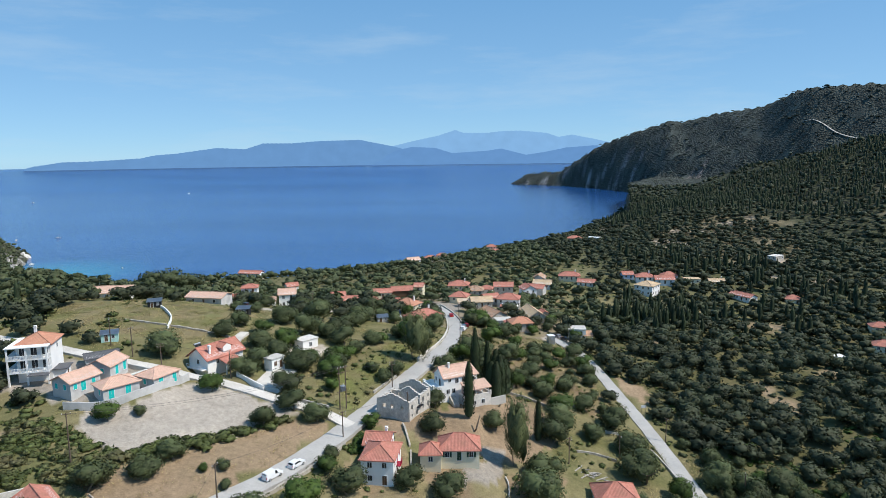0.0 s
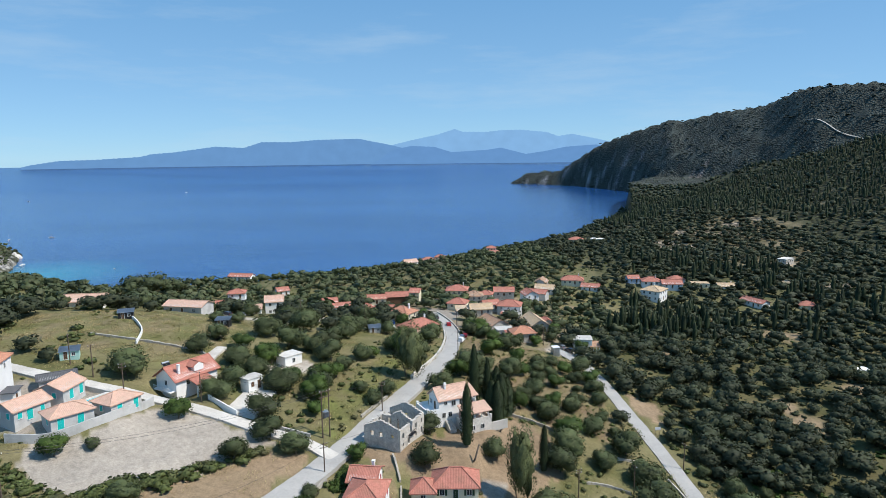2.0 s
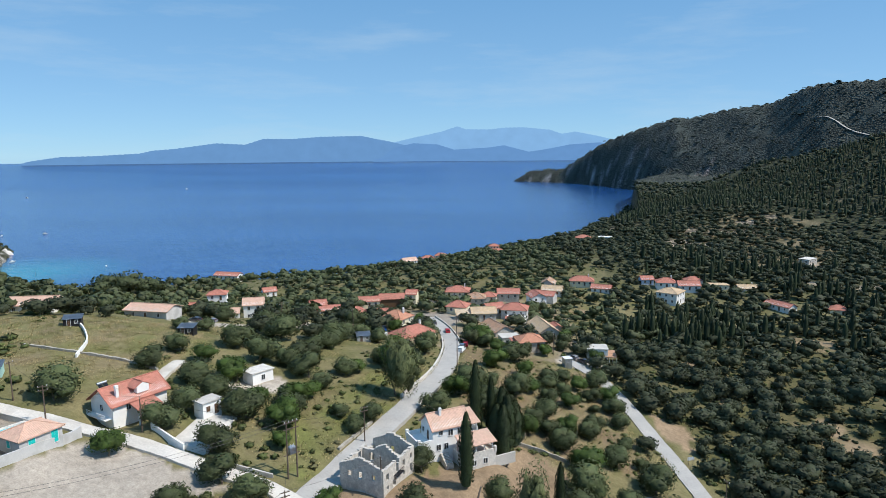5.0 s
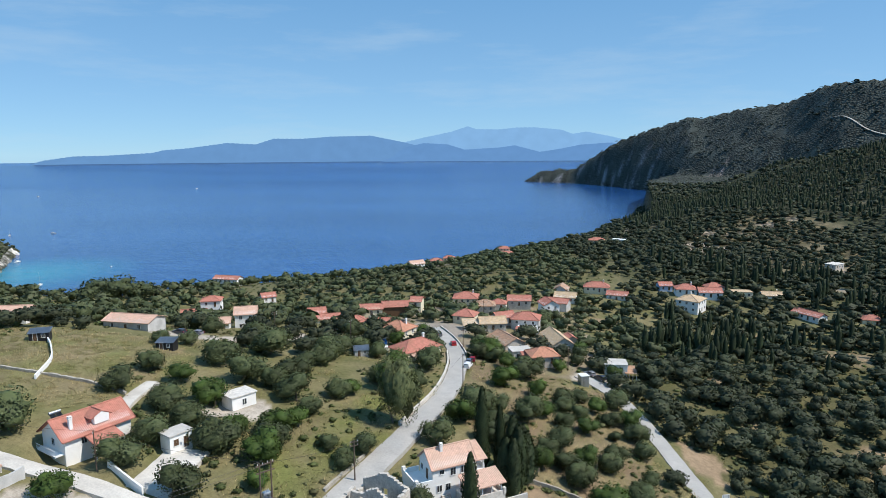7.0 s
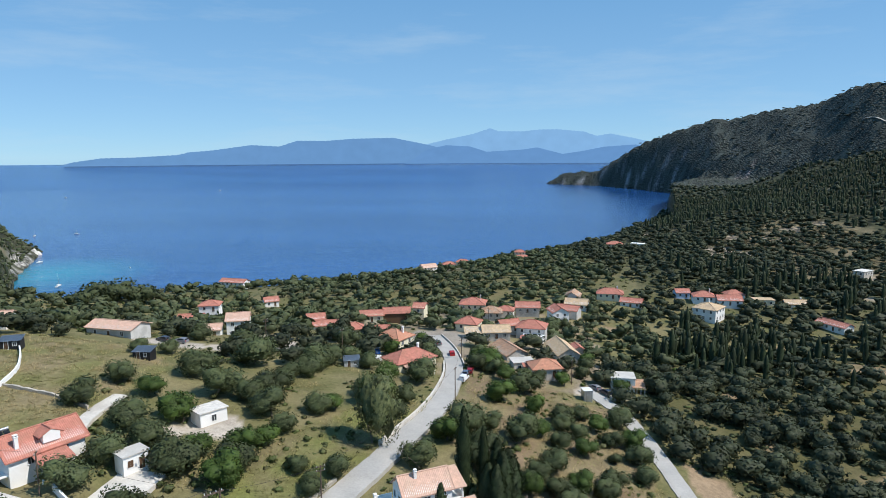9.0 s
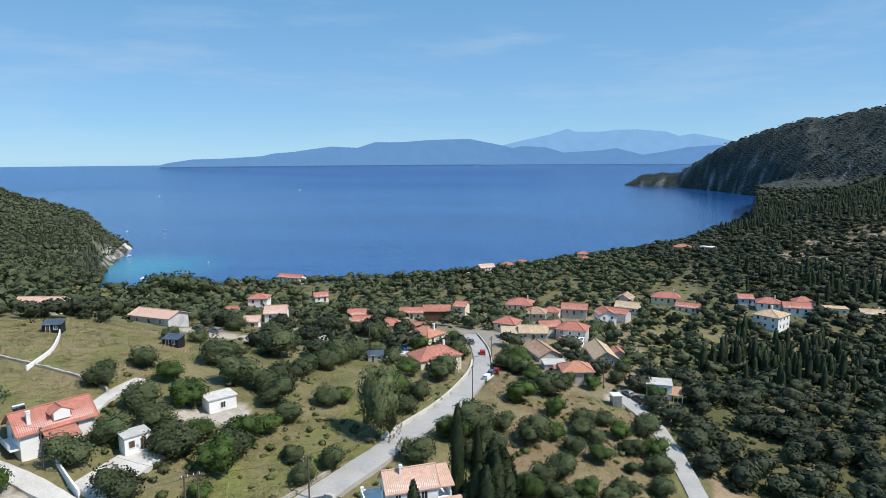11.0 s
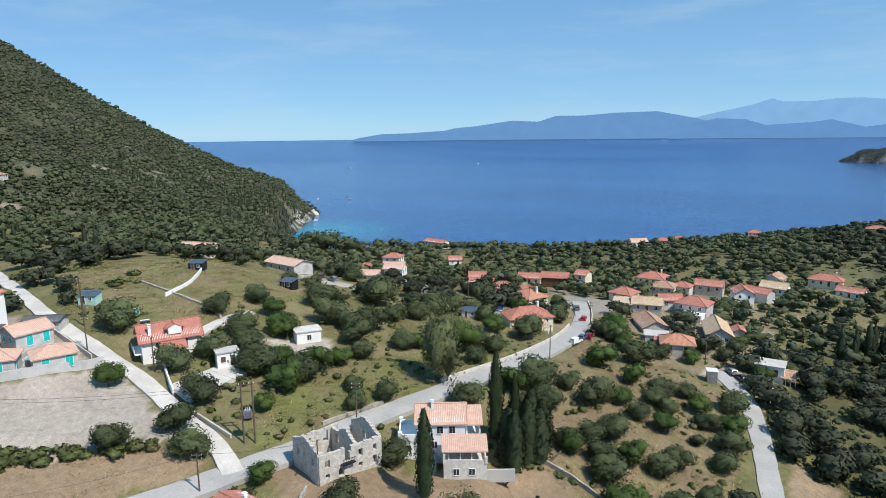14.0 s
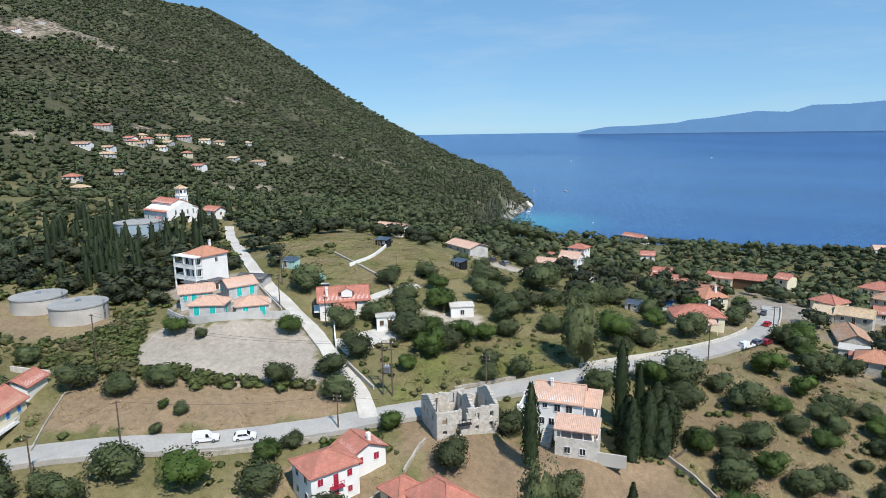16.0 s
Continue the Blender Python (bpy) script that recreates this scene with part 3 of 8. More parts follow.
sea = tagged(mesh_object("water", verts, faces, water), "calm deep blue sea with small ripples", "sea", kind="structure")

# far land across the water: glowing sheets, daylight and haze set in their blue
ISLAND = [(-33.5, 41), (-32.9, 54), (-31, 79), (-28.7, 83), (-26.6, 93), (-25.4, 99), (-24.5, 117), (-22.8, 128), (-19.6, 165), (-17.3, 155), (-15.8, 195), (-13.4, 194), (-11, 209), (-7.5, 215), (-4.4, 162), (-2, 108), (0, 39)]
MIDDLE = [(-6.5, 39), (-6.2, 54), (-4.4, 132), (-2.9, 159), (-0.8, 149), (0.7, 110), (3.8, 124), (5.1, 139), (7.3, 91), (8.9, 110), (10.8, 140), (13.3, 153), (20, 54)]
PEAKS = [(-7, 114), (-4.9, 162), (-2.9, 202), (-0.5, 244), (1.0, 284), (1.7, 262), (3.8, 259), (5.2, 271), (6.8, 272), (9.1, 252), (10.1, 221), (11.3, 236), (13.3, 199), (14.8, 168), (20, 54)]


def far_land(rows, distance, colour, label, rough_edge):
    step = np.arange(rows[0][0], rows[-1][0], 0.08)
    top = table(rows, step, 1) + rough_edge * (np.sin(step * 17) + np.sin(step * 41 + 1) * 0.6 + np.sin(step * 90) * 0.3)
    verts, faces = [], []
    for b, h in zip(np.radians(step), top):
        for d, z in ((distance - 120, 30), (distance, h), (distance + 60, 20)):
            verts.append((HUB[0] + d * math.sin(b), HUB[1] + d * math.cos(b), z))
    for i in range(len(step) - 1):
        for k in (0, 1):
            faces.append((i * 3 + k, i * 3 + 3 + k, i * 3 + 4 + k, i * 3 + 1 + k))
    m = bpy.data.materials.new("haze_glow_land")
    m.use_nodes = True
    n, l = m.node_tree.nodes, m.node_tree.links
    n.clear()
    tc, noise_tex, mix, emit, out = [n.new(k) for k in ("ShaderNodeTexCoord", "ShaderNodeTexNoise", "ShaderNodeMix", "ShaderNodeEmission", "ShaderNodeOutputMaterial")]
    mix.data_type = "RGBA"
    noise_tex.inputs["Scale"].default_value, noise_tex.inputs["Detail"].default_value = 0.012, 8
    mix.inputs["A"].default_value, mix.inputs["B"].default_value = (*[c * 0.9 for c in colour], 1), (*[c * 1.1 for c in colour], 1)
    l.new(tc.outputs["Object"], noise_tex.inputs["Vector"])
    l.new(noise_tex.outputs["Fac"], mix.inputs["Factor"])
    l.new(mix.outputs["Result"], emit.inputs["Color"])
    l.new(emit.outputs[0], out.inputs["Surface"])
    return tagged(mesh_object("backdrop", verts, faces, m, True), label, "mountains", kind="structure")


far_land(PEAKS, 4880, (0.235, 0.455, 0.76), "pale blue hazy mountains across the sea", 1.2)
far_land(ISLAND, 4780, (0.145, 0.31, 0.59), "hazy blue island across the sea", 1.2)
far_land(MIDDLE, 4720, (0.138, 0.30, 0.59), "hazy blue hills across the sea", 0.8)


# ---------------------------------------------------------------- builders
def part(name, bm, mat, parent, label="", at=None):
    """Links a bmesh as one mesh object under a thing or a part."""
    me = bpy.data.meshes.new(name)
    bm.normal_update()
    bm.to_mesh(me)
    bm.free()
    me.materials.append(mat)
    ob = new(name, me)
    ob.parent = parent
    if at is not None:
        ob.matrix_basis = at
    if label:
        tagged(ob, label)
    return ob


def shared(name, me, parent, at=None):
    """One more object on a mesh that others use too."""
    ob = new(name, me)
    ob.parent = parent
    if at is not None:
        ob.matrix_basis = at
    return ob


def thing(name, label, category, m, group=""):
    ob = new(name)
    ob.empty_display_size = 0.5
    ob.matrix_basis = m
    return tagged(ob, label, category, group)


def box(bm, x0, x1, y0, y1, z0, z1):
    v = [bm.verts.new((x, y, z)) for z in (z0, z1) for x, y in ((x0, y0), (x1, y0), (x1, y1), (x0, y1))]
    for f in ((3, 2, 1, 0), (4, 5, 6, 7), (0, 1, 5, 4), (1, 2, 6, 5), (2, 3, 7, 6), (3, 0, 4, 7)):
        bm.faces.new([v[i] for i in f])
    return v


def tube(bm, a, b, r0, r1, sides=8, cap=True):
    a, b = Vector(a), Vector(b)
    q = (b - a).to_track_quat("Z", "Y")
    rings = []
    for p, r in ((a, r0), (b, r1)):
        rings.append([bm.verts.new(p + q @ Vector((r * math.cos(t), r * math.sin(t), 0))) for t in [2 * math.pi * k / sides for k in range(sides)]])
    for k in range(sides):
        bm.faces.new((rings[0][k], rings[0][(k + 1) % sides], rings[1][(k + 1) % sides], rings[1][k]))
    if cap:
        bm.faces.new(rings[0][::-1])
        bm.faces.new(rings[1])


def tiled_slope(bm, origin, along, inward, span, run, pitch, limit_l=0.0, limit_r=0.0, pitch_step=0.31, wave=0.032):
    """A tiled slope of rolled rows from the eave inward. limit_l, limit_r: 1 where the slope is cut back along a hip at that end."""
    o, a, i = Vector(origin), Vector(along), Vector(inward)
    count = max(4, int(span / pitch_step) * 2)
    low, high = [], []
    for k in range(count + 1):
        u = span * k / count
        r = run
        if limit_l:
            r = min(r, u)
        if limit_r:
            r = min(r, span - u)
        w = wave if k % 2 else -wave * 0.3
        low.append(bm.verts.new(o + a * u + Vector((0, 0, w))))
        high.append(bm.verts.new(o + a * u + i * max(r, 0.01) + Vector((0, 0, r * pitch + w))))
    for k in range(count):
        bm.faces.new((low[k], low[k + 1], high[k + 1], high[k]))
    # the eave's edge and the boarded underside
    edge = [bm.verts.new(v.co + Vector((0, 0, -0.16))) for v in (low[0], low[-1])]
    bm.faces.new((edge[0], edge[1], low[-1], low[0]))
    tops = [bm.verts.new(o + i * (run if not limit_l else 0.01) + a * 0 + Vector((0, 0, (run if not limit_l else 0.01) * pitch - 0.2))),
            bm.verts.new(o + a * span + i * (run if not limit_r else 0.01) + Vector((0, 0, (run if not limit_r else 0.01) * pitch - 0.2)))]
    if limit_l or limit_r:
        x0, x1 = (min(run, span / 2) if limit_l else 0), span - (min(run, span / 2) if limit_r else 0)
        for t, u in zip(tops, (x0, x1)):
            t.co = o + a * u + i * min(run, span / 2 if (limit_l and limit_r) else run) + Vector((0, 0, min(run, span / 2 if (limit_l and limit_r) else run) * pitch - 0.2))
    try:
        bm.faces.new((edge[1], edge[0], tops[0], tops[1]))
    except ValueError:
        pass


def roof_mesh(w, d, z, rise, kind="gable", over=0.45):
    """A tiled roof over a w x d block, its ridge along local x. kind: gable, hip or shed (falling towards -y)."""
    bm = bmesh.new()
    W, D = w + 2 * over, d + 2 * over
    if kind == "shed":
        p = rise / d
        tiled_slope(bm, (-W / 2, -D / 2, z - over * p), (1, 0, 0), (0, 1, 0), W, D, p)
        return bm
    p = rise / (d / 2)
    zo = z - over * p
    hip = 1.0 if kind == "hip" else 0.0
    tiled_slope(bm, (-W / 2, -D / 2, zo), (1, 0, 0), (0, 1, 0), W, D / 2, p, hip, hip)
    tiled_slope(bm, (W / 2, D / 2, zo), (-1, 0, 0), (0, -1, 0), W, D / 2, p, hip, hip)
    top = zo + D / 2 * p + 0.04
    if hip:
        tiled_slope(bm, (W / 2, -D / 2, zo), (0, 1, 0), (-1, 0, 0), D, min(D / 2, W / 2), p, 1, 1)
        tiled_slope(bm, (-W / 2, D / 2, zo), (0, -1, 0), (1, 0, 0), D, min(D / 2, W / 2), p, 1, 1)
        h = min(D / 2, W / 2)
        for sx in (-1, 1):
            for sy in (-1, 1):
                tube(bm, (sx * W / 2, sy * D / 2, zo + 0.04), (sx * (W / 2 - h), sy * (D / 2 - h), zo + h * p + 0.05), 0.13, 0.13, 6)
        if W > D:
            tube(bm, (-(W / 2 - h), 0, top), (W / 2 - h, 0, top), 0.14, 0.14, 6)
    else:
        tube(bm, (-W / 2, 0, top), (W / 2, 0, top), 0.14, 0.14, 6)
        for sx in (-1, 1):
            for sy in (-1, 1):
                tube(bm, (sx * W / 2, sy * D / 2, zo + 0.02), (sx * W / 2, 0, top - 0.02), 0.10, 0.10, 6)
    return bm


def wall_mesh(w, d, z0, z1, rise=0.0, kind="hip"):
    """Four outer walls and a floor slab; a gable's or shed's upper walls go up to the roof."""
    bm = bmesh.new()
    x, y = w / 2, d / 2
    low = [bm.verts.new(c + (z0,)) for c in ((-x, -y), (x, -y), (x, y), (-x, y))]
    back = z1 + (rise if kind == "shed" else 0)
    high = [bm.verts.new(c) for c in ((-x, -y, z1), (x, -y, z1), (x, y, back), (-x, y, back))]
    peak = [bm.verts.new((-x, 0, z1 + rise - 0.02)), bm.verts.new((x, 0, z1 + rise - 0.02))] if kind == "gable" else None
    bm.faces.new((low[0], low[1], high[1], high[0]))
    bm.faces.new((low[2], low[3], high[3], high[2]))
    bm.faces.new((low[1], low[2], high[2], peak[1], high[1]) if peak else (low[1], low[2], high[2], high[1]))
    bm.faces.new((low[3], low[0], high[0], peak[0], high[3]) if peak else (low[3], low[0], high[0], high[3]))
    if peak:
        bm.faces.new((high[0], high[1], peak[1], peak[0]))
        bm.faces.new((high[2], high[3], peak[0], peak[1]))
    else:
        bm.faces.new(high)
    bm.faces.new(low[::-1])
    return bm


white_wall = material("white_plaster", (0.86, 0.85, 0.82), spread=0.04, scale=0.5, fine=9, stain=(0.66, 0.64, 0.60), stain_scale=0.25, stain_amount=0.45, bump=0.08)
cream_wall = material("cream_plaster", (0.78, 0.71, 0.52), spread=0.06, scale=0.5, fine=9, stain=(0.64, 0.58, 0.44), stain_scale=0.25, stain_amount=0.5, bump=0.08)
grey_wall = material("grey_render", (0.54, 0.53, 0.51), spread=0.08, scale=0.4, fine=8, stain=(0.34, 0.33, 0.31), stain_scale=0.3, stain_amount=0.6, bump=0.1)
stone_wall = material("old_rubble_stone", (0.54, 0.50, 0.44), spread=0.2, scale=1.6, fine=4.5, stain=(0.40, 0.37, 0.33), stain_scale=0.5, stain_amount=0.6, bump=0.5)
dark_roofing = material("dark_grey_roofing", (0.11, 0.11, 0.115), rough=0.8, spread=0.15, scale=0.6, fine=5, bump=0.1)
pale_blue_wall = material("pale_blue_plaster", (0.46, 0.56, 0.70), spread=0.05, scale=0.5, fine=9, bump=0.08)
pink_wall = material("faded_pink_plaster", (0.58, 0.42, 0.36), spread=0.06, scale=0.5, fine=9, bump=0.08)
field_stone = material("weathered_field_stone", (0.42, 0.38, 0.32), spread=0.25, scale=1.2, fine=4, stain=(0.27, 0.25, 0.21), stain_scale=0.6, stain_amount=0.7, bump=0.5)
pale_stone = material("limewashed_stone", (0.66, 0.62, 0.56), spread=0.14, scale=1.6, fine=4.5, stain=(0.50, 0.47, 0.42), stain_scale=0.5, stain_amount=0.5, bump=0.4)
silo_metal = material("blue_grey_painted_steel", (0.36, 0.45, 0.52), rough=0.5, metal=0.0, spread=0.08, scale=0.5, fine=5, bump=0.05)
concrete = material("weathered_concrete", (0.56, 0.53, 0.48), spread=0.12, scale=0.4, fine=6, stain=(0.33, 0.31, 0.28), stain_scale=0.2, stain_amount=0.6, bump=0.2)
red_tile = material("red_clay_tile", (0.46, 0.185, 0.135), spread=0.16, scale=1.2, fine=5, stain=(0.33, 0.16, 0.11), stain_scale=0.5, stain_amount=0.6, bump=0.3)
orange_tile = material("orange_clay_tile", (0.50, 0.235, 0.15), spread=0.14, scale=1.2, fine=5, stain=(0.45, 0.25, 0.16), stain_scale=0.5, stain_amount=0.6, bump=0.3)
pink_tile = material("pale_pink_clay_tile", (0.60, 0.385, 0.29), spread=0.12, scale=1.2, fine=5, stain=(0.55, 0.38, 0.28), stain_scale=0.5, stain_amount=0.6, bump=0.3)
tan_tile = material("tan_clay_tile", (0.55, 0.40, 0.25), spread=0.16, scale=1.2, fine=5, stain=(0.40, 0.30, 0.22), stain_scale=0.5, stain_amount=0.6, bump=0.3)
brown_tile = material("old_brown_tile", (0.42, 0.25, 0.16), spread=0.25, scale=1.5, fine=5, stain=(0.36, 0.30, 0.24), stain_scale=0.4, stain_amount=0.8, bump=0.35)
dark_glass = material("window_glass", (0.03, 0.035, 0.04), rough=0.12, spread=0.2, bump=0, spec=0.5)
white_paint = material("white_painted_wood", (0.75, 0.75, 0.73), rough=0.5, spread=0.04, bump=0.05)
teal_paint = material("turquoise_painted_wood", (0.015, 0.50, 0.46), rough=0.5, spread=0.08, bump=0.1)
green_paint = material("dark_green_painted_wood", (0.02, 0.06, 0.035), rough=0.5, spread=0.1, bump=0.1)
blue_paint = material("blue_painted_wood", (0.05, 0.23, 0.52), rough=0.5, spread=0.1, bump=0.1)
crimson_paint = material("crimson_painted_wood", (0.36, 0.02, 0.05), rough=0.5, spread=0.1, bump=0.1)
brown_wood = material("brown_stained_wood", (0.12, 0.07, 0.04), rough=0.6, spread=0.2, bump=0.15)
dark_metal = material("dark_iron", (0.04, 0.04, 0.045), rough=0.5, metal=0.6, spread=0.1, bump=0)
grey_metal = material("galvanised_metal", (0.45, 0.48, 0.52), rough=0.4, metal=0.8, spread=0.1, scale=2, bump=0.05)
pole_wood = material("creosoted_pole_wood", (0.13, 0.095, 0.07), rough=0.9, spread=0.25, scale=3, fine=30, bump=0.3)

window_cache = {}


def window_meshes(w, h, style, paint):
    key = (w, h, style, paint.name)
    if key not in window_cache:
        frame_bm, pane_bm, wing_bm = bmesh.new(), bmesh.new(), bmesh.new()
        t = 0.09
        box(frame_bm, -w / 2 - t, -w / 2, -0.07, 0.05, -h / 2 - t, h / 2 + t)
        box(frame_bm, w / 2, w / 2 + t, -0.07, 0.05, -h / 2 - t, h / 2 + t)
        box(frame_bm, -w / 2, w / 2, -0.07, 0.05, h / 2, h / 2 + t)
        box(frame_bm, -w / 2, w / 2, -0.12, 0.05, -h / 2 - t, -h / 2)
        box(frame_bm, -0.03, 0.03, -0.045, 0.03, -h / 2, h / 2)
        box(pane_bm, -w / 2, w / 2, -0.02, 0.03, -h / 2, h / 2)
        if style == "open":
            box(wing_bm, -w / 2, 0, -0.03, 0.02, -h / 2 - 0.03, h / 2 + 0.03)
        else:
            box(wing_bm, -w / 4 + 0.01, w / 4 - 0.01, -0.03, 0.02, -h / 2 + 0.02, h / 2 - 0.02)
            for k in range(int(h / 0.16)):
                box(wing_bm, -w / 4 + 0.06, w / 4 - 0.06, -0.045, -0.03, -h / 2 + 0.08 + k * 0.16, -h / 2 + 0.16 + k * 0.16)
        out = []
        for name, bm, mat in (("frame", frame_bm, white_paint), ("pane", pane_bm, dark_glass), ("shutter", wing_bm, paint)):
            me = bpy.data.meshes.new(name)
            bm.normal_update()
            bm.to_mesh(me)
            bm.free()
            me.materials.append(mat)
            out.append(me)
        window_cache[key] = out
    return window_cache[key]


FACES = {"s": 0, "e": 90, "n": 180, "w": 270}


def window(parent, w, d, face, u, z, width=0.9, height=1.25, style="plain", paint=None, name="window"):
    """A window on a face of a w x d block: u along the face from its middle, z its middle's height. style: plain, open or closed shutters."""
    paint = paint or brown_wood
    frame_me, pane_me, wing_me = window_meshes(width, height, style, paint)
    out = (d if face in "sn" else w) / 2
    m = Matrix.Rotation(radians(FACES[face]), 4, "Z") @ Matrix.Translation((u, -out - 0.01, z))
    ob = shared(name, frame_me, parent, m)
    shared("pane", pane_me, ob)
    if style == "open":
        shared("shutter", wing_me, ob, Matrix.Translation((-width * 0.5 - 0.12, -0.05, 0)))
        shared("shutter", wing_me, ob, Matrix.Translation((width * 0.5 + 0.12 + width * 0.5, -0.05, 0)))
    elif style == "closed":
        shared("shutter", wing_me, ob, Matrix.Translation((-width / 4, -0.03, 0)))
        shared("shutter", wing_me, ob, Matrix.Translation((width / 4, -0.03, 0)))
    return ob


def chimney(parent, x, y, z0, z1, mat, size=0.55):
    bm = bmesh.new()
    box(bm, x - size / 2, x + size / 2, y - size / 2, y + size / 2, z0, z1)
    box(bm, x - size / 2 - 0.08, x + size / 2 + 0.08, y - size / 2 - 0.08, y + size / 2 + 0.08, z1, z1 + 0.12)
    for sx in (-1, 1):
        box(bm, x + sx * size * 0.35 - 0.06, x + sx * size * 0.35 + 0.06, y - size * 0.4, y + size * 0.4, z1 + 0.12, z1 + 0.35)
    box(bm, x - size / 2 - 0.06, x + size / 2 + 0.06, y - size / 2 - 0.06, y + size / 2 + 0.06, z1 + 0.35, z1 + 0.43)
    return part("chimney", bm, mat, parent)


FOOTPRINTS = []          # x, y, radius kept free of trees


def base_of(x, y, w, d, rot):
    c, s = math.cos(radians(rot)), math.sin(radians(rot))
    return min(gz(x + c * a - s * b, y + s * a + c * b) for a in (-w / 2, 0, w / 2) for b in (-d / 2, 0, d / 2))


def house(label, x, y, w, d, rot, eave, rise=2.0, kind="gable", wall=None, tile=None, windows="", shutter=None, style="plain", flues=0, group="", over=0.45, name="house"):
    """A house of one block. eave: height of the eaves in the world. windows: 'face:storeys' letters such as 's2 e1' to fill faces evenly."""
    wall, tile = wall or white_wall, tile or red_tile
    base = base_of(x, y, w, d, rot)
    eave = max(eave, gz(x, y) + 2.3)
    top = eave - base
    h = thing(name, label, "house", pose(x, y, base, 0, 0, rot), group)
    part("wall", wall_mesh(w, d, -0.8, top, rise, kind), wall, h)
    if kind == "flat":
        bm = bmesh.new()
        box(bm, -w / 2 - 0.25, w / 2 + 0.25, -d / 2 - 0.25, d / 2 + 0.25, top, top + 0.22)
        part("roof", bm, tile, h)
    else:
        part("roof", roof_mesh(w, d, top, rise, kind, over), tile, h)
    for spec in windows.split():
        face, storeys = spec[0], int(spec[1])
        span = w if face in "sn" else d
        count = int(spec[2:]) if len(spec) > 2 else max(1, int(span / 3.0))
        for k in range(count):
            u = span * ((k + 0.5) / count - 0.5) * 0.9
            for st in range(storeys):
                z = top - 1.35 - 2.9 * st
                if z < 0.9:
                    continue
                door = st == storeys - 1 and k == count // 2 and face == "s" and count > 1
                if door:
                    window(h, w, d, face, u, z - 0.4, 0.95, 2.05, "closed", shutter or brown_wood, "door")
                else:
                    window(h, w, d, face, u, z, 0.9, 1.2, style, shutter)
    for k in range(flues):
        chimney(h, w * (0.28 - 0.5 * k), d * 0.12, top, top + rise + 0.5, white_wall)
    FOOTPRINTS.append((x, y, 0.5 * math.hypot(w, d) * 0.92))
    return h


# ---------------------------------------------------------------- roads and walls
asphalt = material("pale_worn_asphalt", (0.41, 0.39, 0.36), spread=0.1, scale=0.25, fine=2.5, stain=(0.36, 0.35, 0.33), stain_scale=0.12, stain_amount=0.6, bump=0.15)
lane_concrete = material("bleached_concrete_lane", (0.58, 0.545, 0.49), spread=0.12, scale=0.3, fine=3, stain=(0.46, 0.42, 0.37), stain_scale=0.2, stain_amount=0.6, bump=0.2)


def strip(name, xy, width, mat, label, lift=0.16, category="road"):
    """A road laid over the ground, with its sides going down into it."""
    d = np.gradient(xy, axis=0)
    d /= np.hypot(d[:, 0], d[:, 1])[:, None]
    nrm = np.stack([-d[:, 1], d[:, 0]], 1)
    verts, faces = [], []
    mid = ground_z(xy[:, 0], xy[:, 1])
    mid = np.convolve(np.r_[np.repeat(mid[:1], 3), mid, np.repeat(mid[-1:], 3)], np.ones(7) / 7, "valid")
    across = (-0.5, -0.5, -0.25, 0, 0.25, 0.5, 0.5)
    for k in range(len(xy)):
        wob = 0.12 * math.sin(k * 0.9) + 0.1 * math.sin(k * 2.3)
        for c, u in enumerate(across):
            p = xy[k] + nrm[k] * u * (width + wob)
            side = float(ground_z(p[0], p[1]))
            z = mid[k] * 0.6 + side * 0.4 + lift + (0.05 if abs(u) < 0.3 else 0) - (0.9 if c in (0, 6) else 0)
            if k in (0, len(xy) - 1):       # the ends run down into the ground
                z -= 1.2
            verts.append((p[0], p[1], z))
    m = len(across)
    for k in range(len(xy) - 1):
        faces += [(k * m + c, (k + 1) * m + c, (k + 1) * m + c + 1, k * m + c + 1)[::-1] for c in range(m - 1)]
    return tagged(mesh_object(name, verts, faces, mat), label, category, kind="structure")


strip("road", *ROAD_LINES["road_main"], asphalt, "pale grey asphalt village road")
strip("road", *ROAD_LINES["road_lower"], asphalt, "narrow pale asphalt road through the olive groves")
strip("road", *ROAD_LINES["lane_upper"], lane_concrete, "bleached concrete lane climbing to the church", lift=0.10)
strip("pavement", *ROAD_LINES["yard"], lane_concrete, "white concrete yard", lift=0.06, category="pavement")
strip("pavement", *ROAD_LINES["footpath"], lane_concrete, "pale concrete footpath", category="pavement")


track = sampled([(1063, 1906), (1062, 1865), (1064, 1823), (1068, 1798), (1069, 1742), (1069, 1695), (1076, 1650)], 12)
strip("road", track, 3.4, material("pale_dirt_track", (0.50, 0.45, 0.39), spread=0.15, scale=0.05, fine=0.5), "pale dirt track across the headland", lift=2.5)


